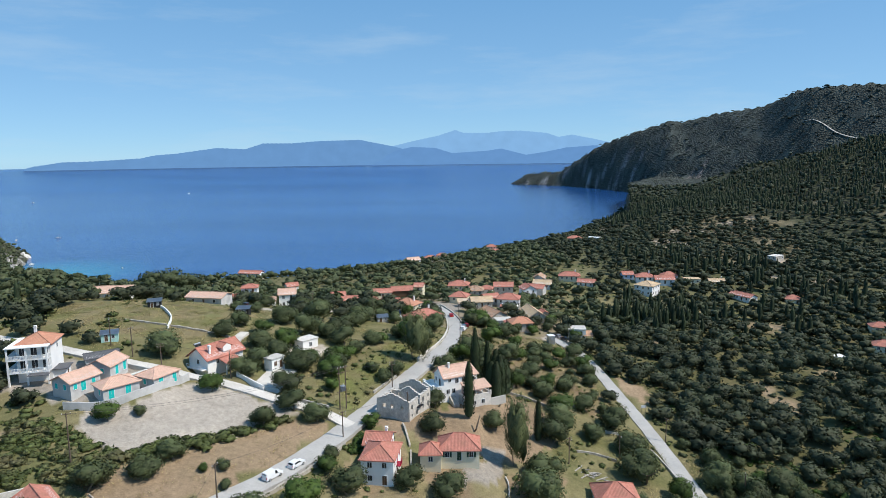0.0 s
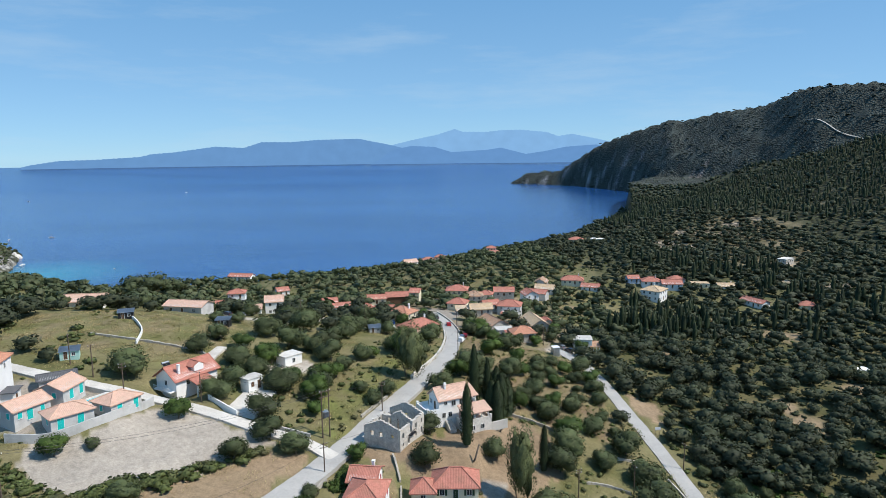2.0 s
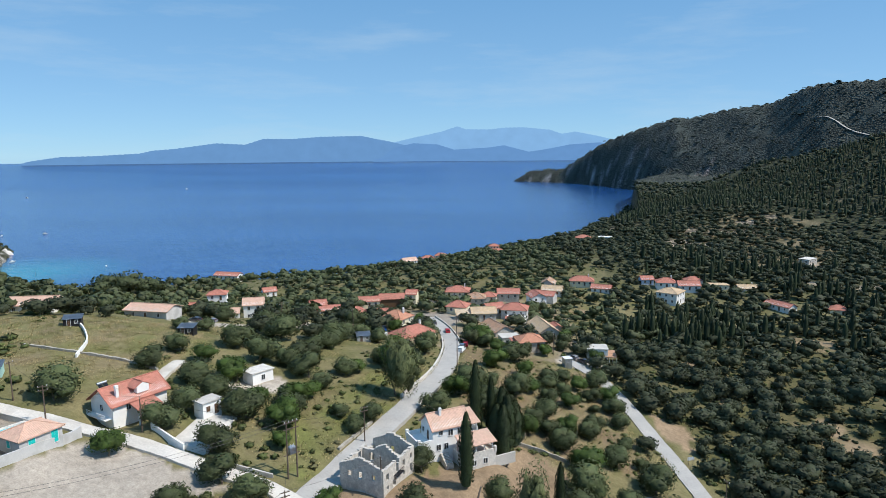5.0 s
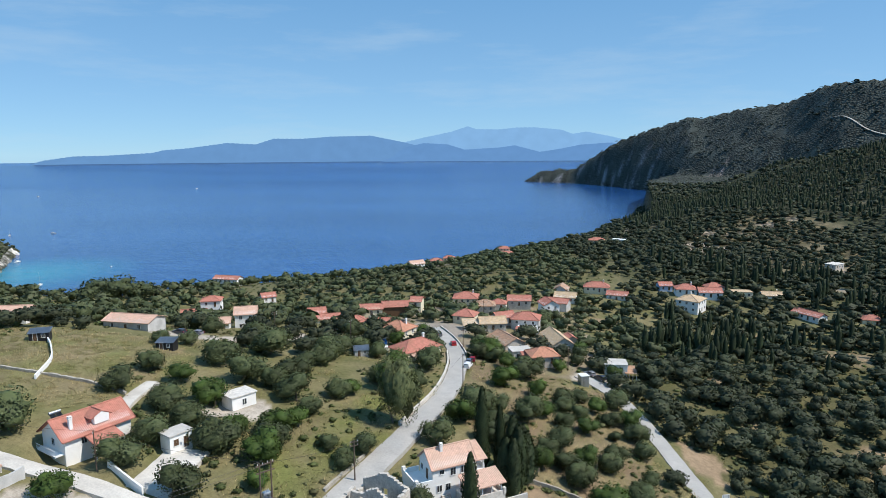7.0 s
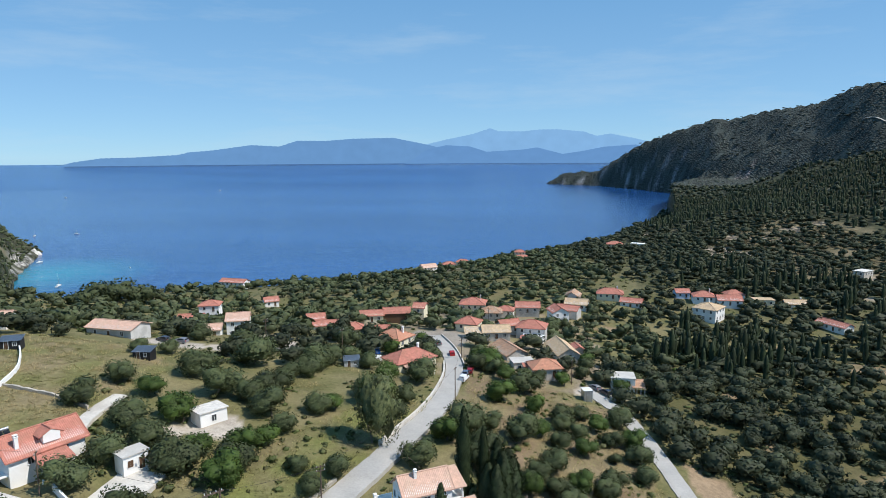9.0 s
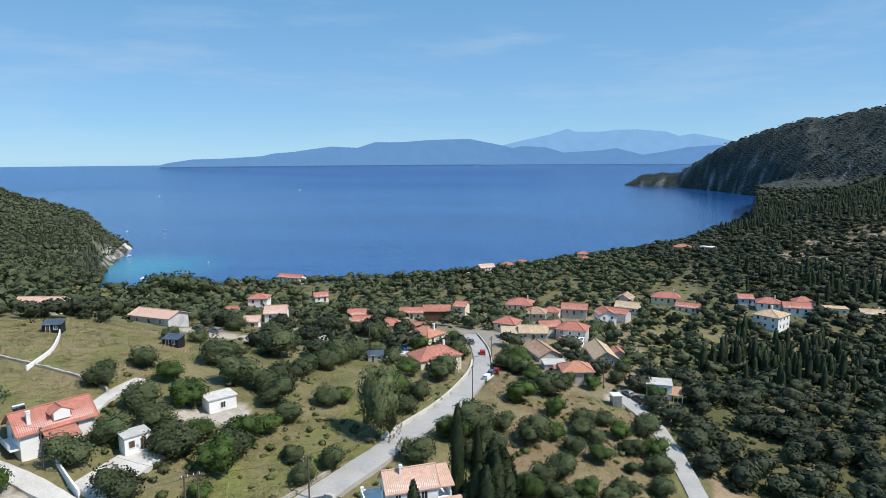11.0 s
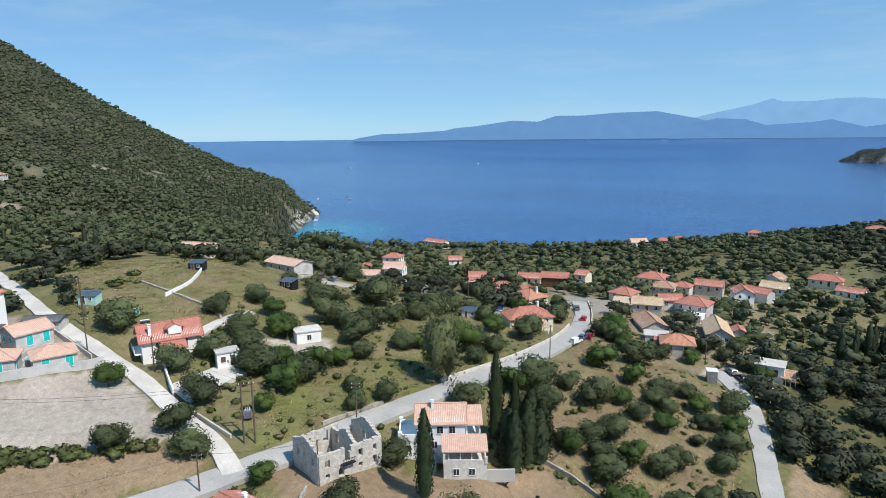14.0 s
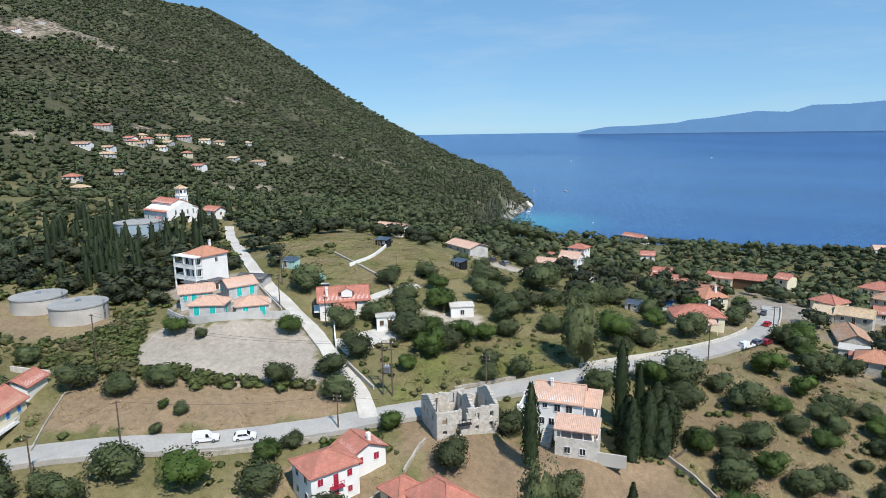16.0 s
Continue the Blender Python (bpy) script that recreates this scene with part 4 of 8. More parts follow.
def low_wall(line, height, thick, mat, label, name="garden_wall", sink=0.6, seed=1, rough=0.0):
    """A free-standing wall along a line, following the ground."""
    xy = sampled(line, 1.0)
    xy = np.r_[xy, [line[-1]]]
    d = np.gradient(xy, axis=0)
    d /= np.maximum(np.hypot(d[:, 0], d[:, 1]), 1e-6)[:, None]
    nrm = np.stack([-d[:, 1], d[:, 0]], 1) * thick / 2
    rng = random.Random(seed)
    verts, faces = [], []
    for k in range(len(xy)):
        z = gz(*xy[k])
        h = height + rough * (rng.random() - 0.5)
        a, b = xy[k] - nrm[k], xy[k] + nrm[k]
        verts += [(*a, z - sink), (*b, z - sink), (*b, z + h), (*a, z + h)]
    n = len(xy)
    for k in range(n - 1):
        for c in range(4):
            faces.append((k * 4 + c, k * 4 + (c + 1) % 4, (k + 1) * 4 + (c + 1) % 4, (k + 1) * 4 + c)[::-1])
    faces += [(0, 1, 2, 3)[::1], tuple((n - 1) * 4 + c for c in (3, 2, 1, 0))]
    return tagged(mesh_object(name, verts, faces, mat), label, "wall")


def beside(key, t0, t1, offset):
    xy, width = ROAD_LINES[key]
    seg = xy[(xy[:, 1] >= t0) & (xy[:, 1] <= t1)]
    d = np.gradient(seg, axis=0)
    d /= np.hypot(d[:, 0], d[:, 1])[:, None]
    side = seg + np.stack([-d[:, 1], d[:, 0]], 1) * (width / 2 + offset)
    return [tuple(p) for p in side[::2]]


low_wall(beside("road_main", 188, 262, 0.45), 0.6, 0.4, pale_stone, "whitewashed low roadside wall")
low_wall(beside("road_main", 160, 176, 0.6), 0.25, 0.5, field_stone, "rough stone roadside wall", seed=3, rough=0.15)
low_wall(beside("road_main", 112, 138, -5.9), 0.6, 0.45, field_stone, "crumbling grey stone roadside wall", seed=4, rough=0.35)
low_wall(beside("road_main", 256, 300, -5.6), 0.9, 0.35, stone_wall, "grey stone wall along the village road", seed=5, rough=0.1)
low_wall([(-81.2, 181.7), (-84.3, 193.0), (-91.0, 203.0), (-95.7, 208.4)], 1.0, 0.3, white_wall, "long white garden wall on the slope")
low_wall([(-62.2, 182.4), (-70.0, 185.0), (-81.1, 185.4), (-95.7, 186.5)], 0.55, 0.5, field_stone, "low dry stone field wall", rough=0.2)
low_wall([(-27.5, 149.6), (-35.2, 150.4), (-39.9, 150.9)], 0.6, 0.3, concrete, "grey concrete wall beside the lane")
low_wall([(-44.5, 152.2), (-50.0, 155.5), (-53.6, 158.0)], 1.2, 0.3, white_wall, "white garden wall with plants")
low_wall([(-83.5, 131.3), (-77.8, 131.6), (-73.0, 132.9), (-68.6, 137.0), (-65.7, 141.7), (-64.0, 147.2), (-63.5, 152.1)], 1.8, 0.3, grey_wall, "grey retaining wall before the cottages", sink=2.0)
low_wall([(17.1, 178.0), (21.4, 177.7), (24.9, 177.3), (30.4, 175.0)], 0.9, 0.35, field_stone, "dry stone wall at the edge of the yard", rough=0.2)
low_wall([(-8.0, 138.9), (-9.3, 143.8), (-10.3, 146.7)], 0.7, 0.4, field_stone, "old stone wall between two yards", rough=0.3)
low_wall([(-7.4, 129.4), (-8.0, 138.4)], 0.6, 0.35, field_stone, "low stone wall beside a path", rough=0.2)
low_wall([(33.0, 155.4), (38.8, 157.1), (44.5, 155.6)], 0.6, 0.4, field_stone, "low stone terrace wall", rough=0.15)
low_wall([(13.5, 130.0), (14.7, 133.8), (13.7, 137.1)], 0.6, 0.25, concrete, "low concrete wall beside the bungalow yard")
low_wall([(43.8, 169.2), (47.2, 169.7), (50.1, 169.8)], 0.7, 0.3, concrete, "short pale concrete wall above the road")
low_wall([(56.0, 166.0), (58.0, 160.0), (59.5, 152.0)], 0.5, 0.3, concrete, "low concrete kerb wall at the road bend")
low_wall([(-48.6, 95.3), (-54.6, 98.9), (-62.6, 104.4)], 0.4, 0.2, field_stone, "low stone wall beside the yellow house")
low_wall([(-79.5, 98.4), (-75.4, 101.1), (-71.4, 104.1)], 1.0, 0.3, pale_stone, "pale wall behind the yellow house")
low_wall([(-66.1, 152.0), (-78.1, 154.2), (-88.9, 156.5)], 1.0, 0.25, concrete, "concrete wall along the upper lane")


# ---------------------------------------------------------------- houses near the camera
def white_house():
    """Two storeys under a tiled gable, with a side terrace and a tiled veranda on a stone base."""
    z = 24.0
    h = thing("house", "white two-storey house with orange tiles and stone veranda", "house", pose(2.2, 168.8, z, 0, 0, 27))
    W, D, E = 8.4, 5.6, 7.0
    part("wall", wall_mesh(W, D, -1.5, E, 2.3, "gable"), white_wall, h)
    part("roof", roof_mesh(W, D, E, 2.3, "gable", 0.35), pink_tile, h)
    for u, w, ht in ((-2.4, 0.8, 0.8), (-0.2, 1.0, 1.3), (1.9, 1.0, 1.3)):
        window(h, W, D, "s", u, 5.6 if ht > 1 else 5.9, w, ht, "plain")
    for u in (-2.9, -1.2):
        window(h, W, D, "s", u, 2.9, 0.9, 1.2, "plain")
    window(h, W, D, "w", 0.6, 5.1, 0.9, 2.0, "closed", brown_wood, "door")
    window(h, W, D, "w", -1.6, 5.5, 0.8, 1.1, "plain")
    window(h, W, D, "w", 1.6, 2.7, 0.9, 1.2, "plain")
    # the side terrace with its parapet
    bm = bmesh.new()
    box(bm, -7.4, -4.2, -2.8, 3.4, -1.5, 3.9)
    for x0, x1, y0, y1 in ((-7.4, -7.15, -2.8, 3.4), (-7.15, -4.2, -2.8, -2.55), (-7.15, -4.2, 3.15, 3.4)):
        box(bm, x0, x1, y0, y1, 3.9, 4.8)
    box(bm, -7.5, -6.9, -2.9, -2.3, 3.9, 5.3)
    box(bm, -7.5, -6.9, 2.9, 3.5, 3.9, 5.3)
    part("terrace", bm, white_wall, h)
    window(h, 0, 5.6, "s", -5.7, 2.2, 0.9, 1.2, "plain")
    # the east wing under its own roof
    bm = bmesh.new()
    box(bm, 4.2, 6.9, -1.6, 2.8, -1.5, 4.0)
    for x in (4.5, 6.7):
        box(bm, x - 0.14, x + 0.14, -1.5, -1.22, 4.0, 6.1)
    box(bm, 6.66, 6.9, -1.6, 2.8, 4.0, 4.9)
    part("wing", bm, white_wall, h)
    bm = bmesh.new()
    tiled_slope(bm, (4.2, -2.1, 6.1), (1, 0, 0), (0, 1, 0), 3.1, 4.8, 0.34)
    part("wing_roof", bm, pink_tile, h)
    # the stone base, its parapet and the veranda
    bm = bmesh.new()
    box(bm, 0.3, 7.5, -8.0, -2.8, -2.0, 2.0)
    box(bm, 0.3, 7.5, -8.0, -7.75, 2.0, 2.75)
    box(bm, 7.25, 7.5, -7.75, -2.8, 2.0, 2.75)
    box(bm, 0.2, 0.6, -8.1, -7.6, 2.0, 3.8)
    box(bm, 7.1, 7.6, -8.1, -7.6, 2.0, 3.2)
    part("stone_base", bm, pale_stone, h)
    for u in (2.4, 5.0):
        window(h, 0, 16.0, "s", u, 0.6, 0.95, 1.1, "plain")
    bm = bmesh.new()
    box(bm, 0.6, 7.2, -4.3, -4.0, 2.0, 4.9)
    part("veranda_back", bm, pink_wall, h)
    for x in (1.2, 3.1, 5.0, 6.9):
        bm = bmesh.new()
        box(bm, x - 0.09, x + 0.09, -7.6, -7.42, 2.0, 4.25)
        part("veranda_post", bm, white_paint, h)
    bm = bmesh.new()
    tiled_slope(bm, (0.0, -8.1, 4.25), (1, 0, 0), (0, 1, 0), 7.7, 4.0, 0.30)
    part("veranda_roof", bm, pink_tile, h)
    bm = bmesh.new()
    for k in range(9):
        box(bm, -2.6, -0.9, -3.2 - 0.3 * k, -2.9 - 0.3 * k, -1.2, 1.6 - 0.18 * k)
    part("stairs", bm, stone_wall, h)
    bm = bmesh.new()
    box(bm, 7.5, 12.2, -8.0, -7.7, -1.4, 0.9)
    part("yard_wall", bm, concrete, h)
    chimney(h, -1.5, -0.6, 7.6, 9.8, white_wall, 0.45)
    FOOTPRINTS.append((2.4, 167.5, 8.0))


white_house()


def wall_with_openings(bm, length, height, thick, holes, top=None):
    """A wall in the local x-z plane built from blocks round its openings. holes: x0, x1, z0, z1. top: height along x."""
    xs = sorted({0.0, length, *[h[0] for h in holes], *[h[1] for h in holes], *[length * k / 14 for k in range(15)]})
    for a, b in zip(xs, xs[1:]):
        if b - a < 0.02:
            continue
        mid = (a + b) / 2
        t = top(mid) if top else height
        cuts = sorted((z0, z1) for x0, x1, z0, z1 in holes if x0 <= mid <= x1)
        z = -1.5
        for z0, z1 in cuts:
            if z0 > z:
                box(bm, a, b, -thick / 2, thick / 2, z, min(z0, t))
            z = z1
        if t > z + 0.02:
            box(bm, a, b, -thick / 2, thick / 2, z, t)


def ruin():
    """A roofless stone house: four broken walls with empty openings and a cross wall."""
    r = thing("ruined_house", "roofless ruined stone house with empty windows", "ruin", pose(-10.4, 155.2, 26.3, 0, 0, -25))
    rng = random.Random(5)
    jag = [rng.random() for _ in range(60)]

    def worn(base, peak, length):
        return lambda x: base + max(0.0, peak * (1 - abs(2 * x / length - 1))) - 0.22 * jag[int(x * 2) % 60]

    def side(x):
        drop = 0.9 if 4.6 < x < 6.0 else 0
        return 4.4 - 0.3 * jag[int(x * 1.2 + 11) % 60] - drop

    sides = [("south_gable", 8.6, worn(4.5, 1.7, 8.6), [(1.4, 2.3, 2.0, 3.3), (3.6, 4.5, 2.0, 3.4), (6.6, 7.3, 2.2, 3.3)], pose(-4.3, -5.6, 0)),
             ("north_gable", 8.6, worn(4.3, 2.0, 8.6), [(3.8, 4.8, 2.0, 3.4)], pose(-4.3, 5.6, 0)),
             ("east_wall", 11.6, side, [(1.0, 1.9, 2.0, 3.3), (3.4, 4.4, -0.2, 1.2), (4.6, 5.5, 1.9, 3.7), (7.0, 7.9, 2.0, 3.3), (1.1, 1.8, 0.2, 1.0), (7.1, 7.8, 0.2, 1.0), (9.8, 10.6, -0.2, 1.3), (9.9, 10.6, 2.2, 3.3)], pose(4.3, -5.8, 0, 0, 0, 90)),
             ("west_wall", 11.6, lambda x: 4.3 - 0.4 * jag[int(x * 2 + 29) % 60] - (1.2 if x > 8.5 else 0), [(2.0, 3.0, 2.0, 3.4), (5.3, 6.3, 1.8, 3.8), (8.4, 9.2, 2.0, 3.2)], pose(-4.3, -5.8, 0, 0, 0, 90)),
             ("cross_wall", 8.0, lambda x: 4.2 + max(0, 1.6 - abs(x - 4.6) * 0.7) - 0.2 * jag[int(x * 3 + 7) % 60], [(1.5, 2.5, 1.8, 3.6)], pose(-4.0, 1.4, 0))]
    for name, length, top, holes, m in sides:
        bm = bmesh.new()
        wall_with_openings(bm, length, 4.5, 0.6, holes, top)
        bmesh.ops.remove_doubles(bm, verts=bm.verts[:], dist=0.015)
        part(name, bm, stone_wall, r, "broken rubble stone wall", m)
    bm = bmesh.new()
    box(bm, 4.55, 5.4, -2.0, 0.4, 1.75, 1.9)
    for k in range(9):
        box(bm, 5.34, 5.38, -1.95 + k * 0.29, -1.91 + k * 0.29, 1.9, 2.75)
    box(bm, 5.32, 5.4, -2.0, 0.4, 2.75, 2.8)
    part("balcony", bm, dark_metal, r, "rusty iron balcony")
    for k in range(36):
        bm = bmesh.new()
        x, y, s = rng.uniform(-3.6, 3.6), rng.uniform(-5, 5), rng.uniform(0.2, 0.6)
        box(bm, x - s, x + s, y - s * 0.7, y + s * 0.7, -0.8, rng.uniform(0.0, 0.7))
        part("fallen_stone", bm, stone_wall, r)
    FOOTPRINTS.append((-10.6, 155.6, 6.8))


ruin()


def house_a():
    """The house with crimson shutters: a hipped block and a lower rear block."""
    h = house("white house with crimson shutters and red hipped roof", -13.8, 128.5, 6.9, 8.2, -7, 28.0, 1.9, "hip", white_wall, red_tile, "s2 ")
    b = base_of(-13.8, 128.5, 6.9, 8.2, -7)
    for u in (-2.6, 0.0, 2.4):
        window(h, 6.9, 8.2, "e", u, 28.0 - b - 1.5 - (0.4 if u == 0 else 0), 0.85, 2.0 if u == 0 else 1.15, "closed", crimson_paint, "door" if u == 0 else "window")
        window(h, 6.9, 8.2, "e", u, 28.0 - b - 4.2, 0.75, 1.0, "closed", crimson_paint)
    bm = bmesh.new()
    box(bm, 3.45, 4.4, -1.1, 1.1, 28.0 - b - 3.0, 28.0 - b - 2.85)
    for k in range(9):
        box(bm, 4.34, 4.38, -1.08 + k * 0.26, -1.04 + k * 0.26, 28.0 - b - 2.85, 28.0 - b - 1.95)
    box(bm, 4.32, 4.4, -1.1, 1.1, 28.0 - b - 1.95, 28.0 - b - 1.9)
    part("balcony", bm, crimson_paint, h, "crimson iron balcony")
    house("low white rear wing with red tiles", -14.9, 136.1, 5.4, 6.6, -7, 27.3, 1.5, "gable", white_wall, red_tile, "e1", crimson_paint, "closed", 1)


house_a()
house("cream bungalow with dark green shutters and red roof", 3.1, 137.6, 9.0, 6.6, -1, 25.3, 2.3, "hip", cream_wall, red_tile, "s1 e1", green_paint, "open", 0)
house("cream side wing with red hipped roof", -3.3, 135.3, 4.6, 4.8, -1, 25.0, 1.7, "hip", cream_wall, red_tile, "s11", green_paint, "plain")
house("house with weathered red hipped roof among trees", 38.9, 136.6, 9.4, 8.4, -2, 13.1, 2.6, "hip", white_wall, red_tile, "s1 w1", brown_wood, "plain")
yellow = house("yellow house with blue shutters and white balcony", -60.2, 91.0, 12.8, 7.5, 136, 33.4, 2.2, "gable", cream_wall, red_tile, "s24 e12", blue_paint, "closed", 1)
yellow_top = 33.4 - base_of(-60.2, 91.0, 12.8, 7.5, 136)
bm = bmesh.new()
box(bm, -6.2, 2.5, -5.0, -3.8, yellow_top - 3.0, yellow_top - 2.82)
for k in range(30):
    box(bm, -6.2 + k * 0.3, -6.15 + k * 0.3, -5.0, -4.95, yellow_top - 2.82, yellow_top - 1.9)
box(bm, -6.2, 2.5, -5.02, -4.93, yellow_top - 1.9, yellow_top - 1.84)
part("balcony", bm, white_paint, yellow, "white iron balcony")
house("small white rear block with red roof", -68.3, 99.2, 5.9, 4.9, 136, 33.1, 1.2, "gable", white_wall, red_tile, "n11", blue_paint, "closed")


def cottage(x, y, w, d, rot, rise, kind, base, doors, small):
    """A low grey cottage with turquoise doors and shutters. doors, small: face and place along it of doors and of small shuttered windows."""
    top = base + 3.0
    h = house("turquoise-shuttered grey cottage with pale pink tiles", x, y, w, d, rot, top, rise, kind, grey_wall, pink_tile, "", group="turquoise cottages", over=0.4)
    z = top - base_of(x, y, w, d, rot)
    for face, u in doors:
        window(h, w, d, face, u, z - 1.6, 1.15, 2.15, "closed", teal_paint, "door")
    for face, u in small:
        window(h, w, d, face, u, z - 1.25, 0.85, 1.2, "closed", teal_paint)


cottage(-68.0, 145.3, 7.2, 5.9, 64, 1.3, "hip", 37.3, [("s", -1.6), ("s", 2.2)], [("w", 0.0)])
cottage(-74.0, 137.9, 7.8, 5.5, 48, 1.3, "hip", 37.7, [("s", -2.2), ("s", 1.4), ("e", -1.2)], [("w", 0.8)])
cottage(-83.5, 138.9, 7.5, 5.8, 67, 1.3, "gable", 38.7, [("s", -0.6)], [("s", 2.0), ("s", -2.6), ("w", -1.5), ("w", 1.2)])
cottage(-81.7, 148.8, 7.1, 6.0, 85, 1.4, "gable", 38.9, [("s", -1.0), ("s", 2.2)], [("w", -1.4), ("w", 1.0)])


def tall_house():
    """Three storeys under a hipped roof, with loggias on the south side and a plain east wall."""
    x, y, rot, W, D, eave = -96.7, 147.5, 14, 7.2, 8.0, 47.9
    h = house("tall white house with balconies and red hipped roof", x, y, W, D, rot, eave, 2.0, "hip", white_wall, orange_tile, "", brown_wood, "plain", 0)
    b = eave - base_of(x, y, W, D, rot)
    chimney(h, -1.4, 2.6, b + 0.4, b + 2.4, white_wall)
    window(h, W, D, "e", 0.4, b - 1.6, 0.8, 1.1, "plain", brown_wood)
    south = -D / 2 - 2.3
    for zz in (b - 3.0, b - 6.0):
        bm = bmesh.new()
        box(bm, -W / 2 - 1.4, W / 2, south, -D / 2, zz - 0.22, zz)
        box(bm, -W / 2 - 1.4, -W / 2, -D / 2, D / 2 - 1.0, zz - 0.22, zz)
        part("balcony_floor", bm, white_wall, h)
        bm = bmesh.new()
        box(bm, -W / 2 - 1.4, W / 2, south, south + 0.12, zz + 0.82, zz + 0.95)
        box(bm, -W / 2 - 1.4, -W / 2 - 1.28, south, D / 2 - 1.0, zz + 0.82, zz + 0.95)
        box(bm, W / 2 - 0.12, W / 2, south + 0.12, -D / 2, zz + 0.82, zz + 0.95)
        for k in range(29):
            box(bm, -W / 2 - 1.38 + k * 0.3, -W / 2 - 1.26 + k * 0.3, south + 0.01, south + 0.11, zz, zz + 0.82)
        for k in range(30):
            box(bm, -W / 2 - 1.39, -W / 2 - 1.29, south + 0.3 + k * 0.3, south + 0.42 + k * 0.3, zz, zz + 0.82)
        for k in range(7):
            box(bm, W / 2 - 0.11, W / 2 - 0.01, south + 0.3 + k * 0.3, south + 0.42 + k * 0.3, zz, zz + 0.82)
        part("balustrade", bm, white_paint, h)
        for u in (-2.3, 0.1, 2.4):
            window(h, W, D, "s", u, zz + 1.15, 1.25, 2.1, "plain", brown_wood, "door")
        window(h, W, D, "w", 0.5, zz + 1.3, 1.0, 1.5, "plain", brown_wood)
    for u in (-W / 2 - 1.2, -0.9, W / 2 - 0.2):
        bm = bmesh.new()
        box(bm, u - 0.17, u + 0.17, south + 0.02, south + 0.36, -0.8, b - 0.25)
        part("pillar", bm, white_wall, h)
    bm = bmesh.new()
    box(bm, -W / 2 - 1.6, W / 2 + 0.2, south - 0.2, -D / 2, b - 0.25, b - 0.06)
    box(bm, -W / 2 - 1.6, -W / 2 - 0.5, -D / 2, D / 2 - 0.8, b - 0.25, b - 0.06)
    part("canopy", bm, white_wall, h)
    bm = bmesh.new()
    box(bm, -0.4, W / 2 + 0.3, south - 1.8, south - 0.02, b - 6.5, b - 6.38)
    part("awning", bm, dark_roofing, h, "dark grey awning over the terrace")
    bm = bmesh.new()
    box(bm, W / 2, W / 2 + 2.6, -D / 2 + 0.3, -D / 2 + 4.3, -0.8, b - 6.6)
    part("annex", bm, white_wall, h)
    bm = bmesh.new()
    box(bm, W / 2, W / 2 + 3.1, -D / 2 - 0.2, -D / 2 + 4.7, b - 6.6, b - 6.4)
    part("annex_roof", bm, dark_roofing, h, "grey flat roof slab")
    window(h, W + 5.2, D, "e", -2.0, b - 8.0, 0.9, 1.6, "closed", brown_wood, "door")


def swimming_pool(x, y, w, d, rot):
    """A small sunken pool: a paved rim round water."""
    z = max(gz(x + a, y + b) for a in (-w / 2, w / 2) for b in (-d / 2, d / 2)) + 0.25
    p = thing("swimming_pool", "small turquoise swimming pool with pale paved rim", "pool", pose(x, y, z, 0, 0, rot))
    bm = bmesh.new()
    for x0, x1, y0, y1 in ((-w / 2 - 0.7, w / 2 + 0.7, -d / 2 - 0.7, -d / 2), (-w / 2 - 0.7, w / 2 + 0.7, d / 2, d / 2 + 0.7), (-w / 2 - 0.7, -w / 2, -d / 2, d / 2), (w / 2, w / 2 + 0.7, -d / 2, d / 2)):
        box(bm, x0, x1, y0, y1, -1.2, 0.12)
    part("rim", bm, pale_stone, p)
    bm = bmesh.new()
    box(bm, -w / 2, w / 2, -d / 2, d / 2, -1.2, -0.06)
    part("pool_water", bm, material("pool_water", (0.14, 0.56, 0.62), rough=0.08, spread=0.05, scale=0.8, fine=3, bump=0.1, spec=0.5), p, "clear turquoise water")
    FOOTPRINTS.append((x, y, 3.5))


swimming_pool(-74.5, 149.4, 6.2, 3.0, 58)
tall_house()
house("low grey carport with dark shallow gable roof beside the lane", -86.7, 155.8, 7.2, 4.8, 33, 40.7, 0.7, "gable", grey_wall, dark_roofing, "", name="carport")


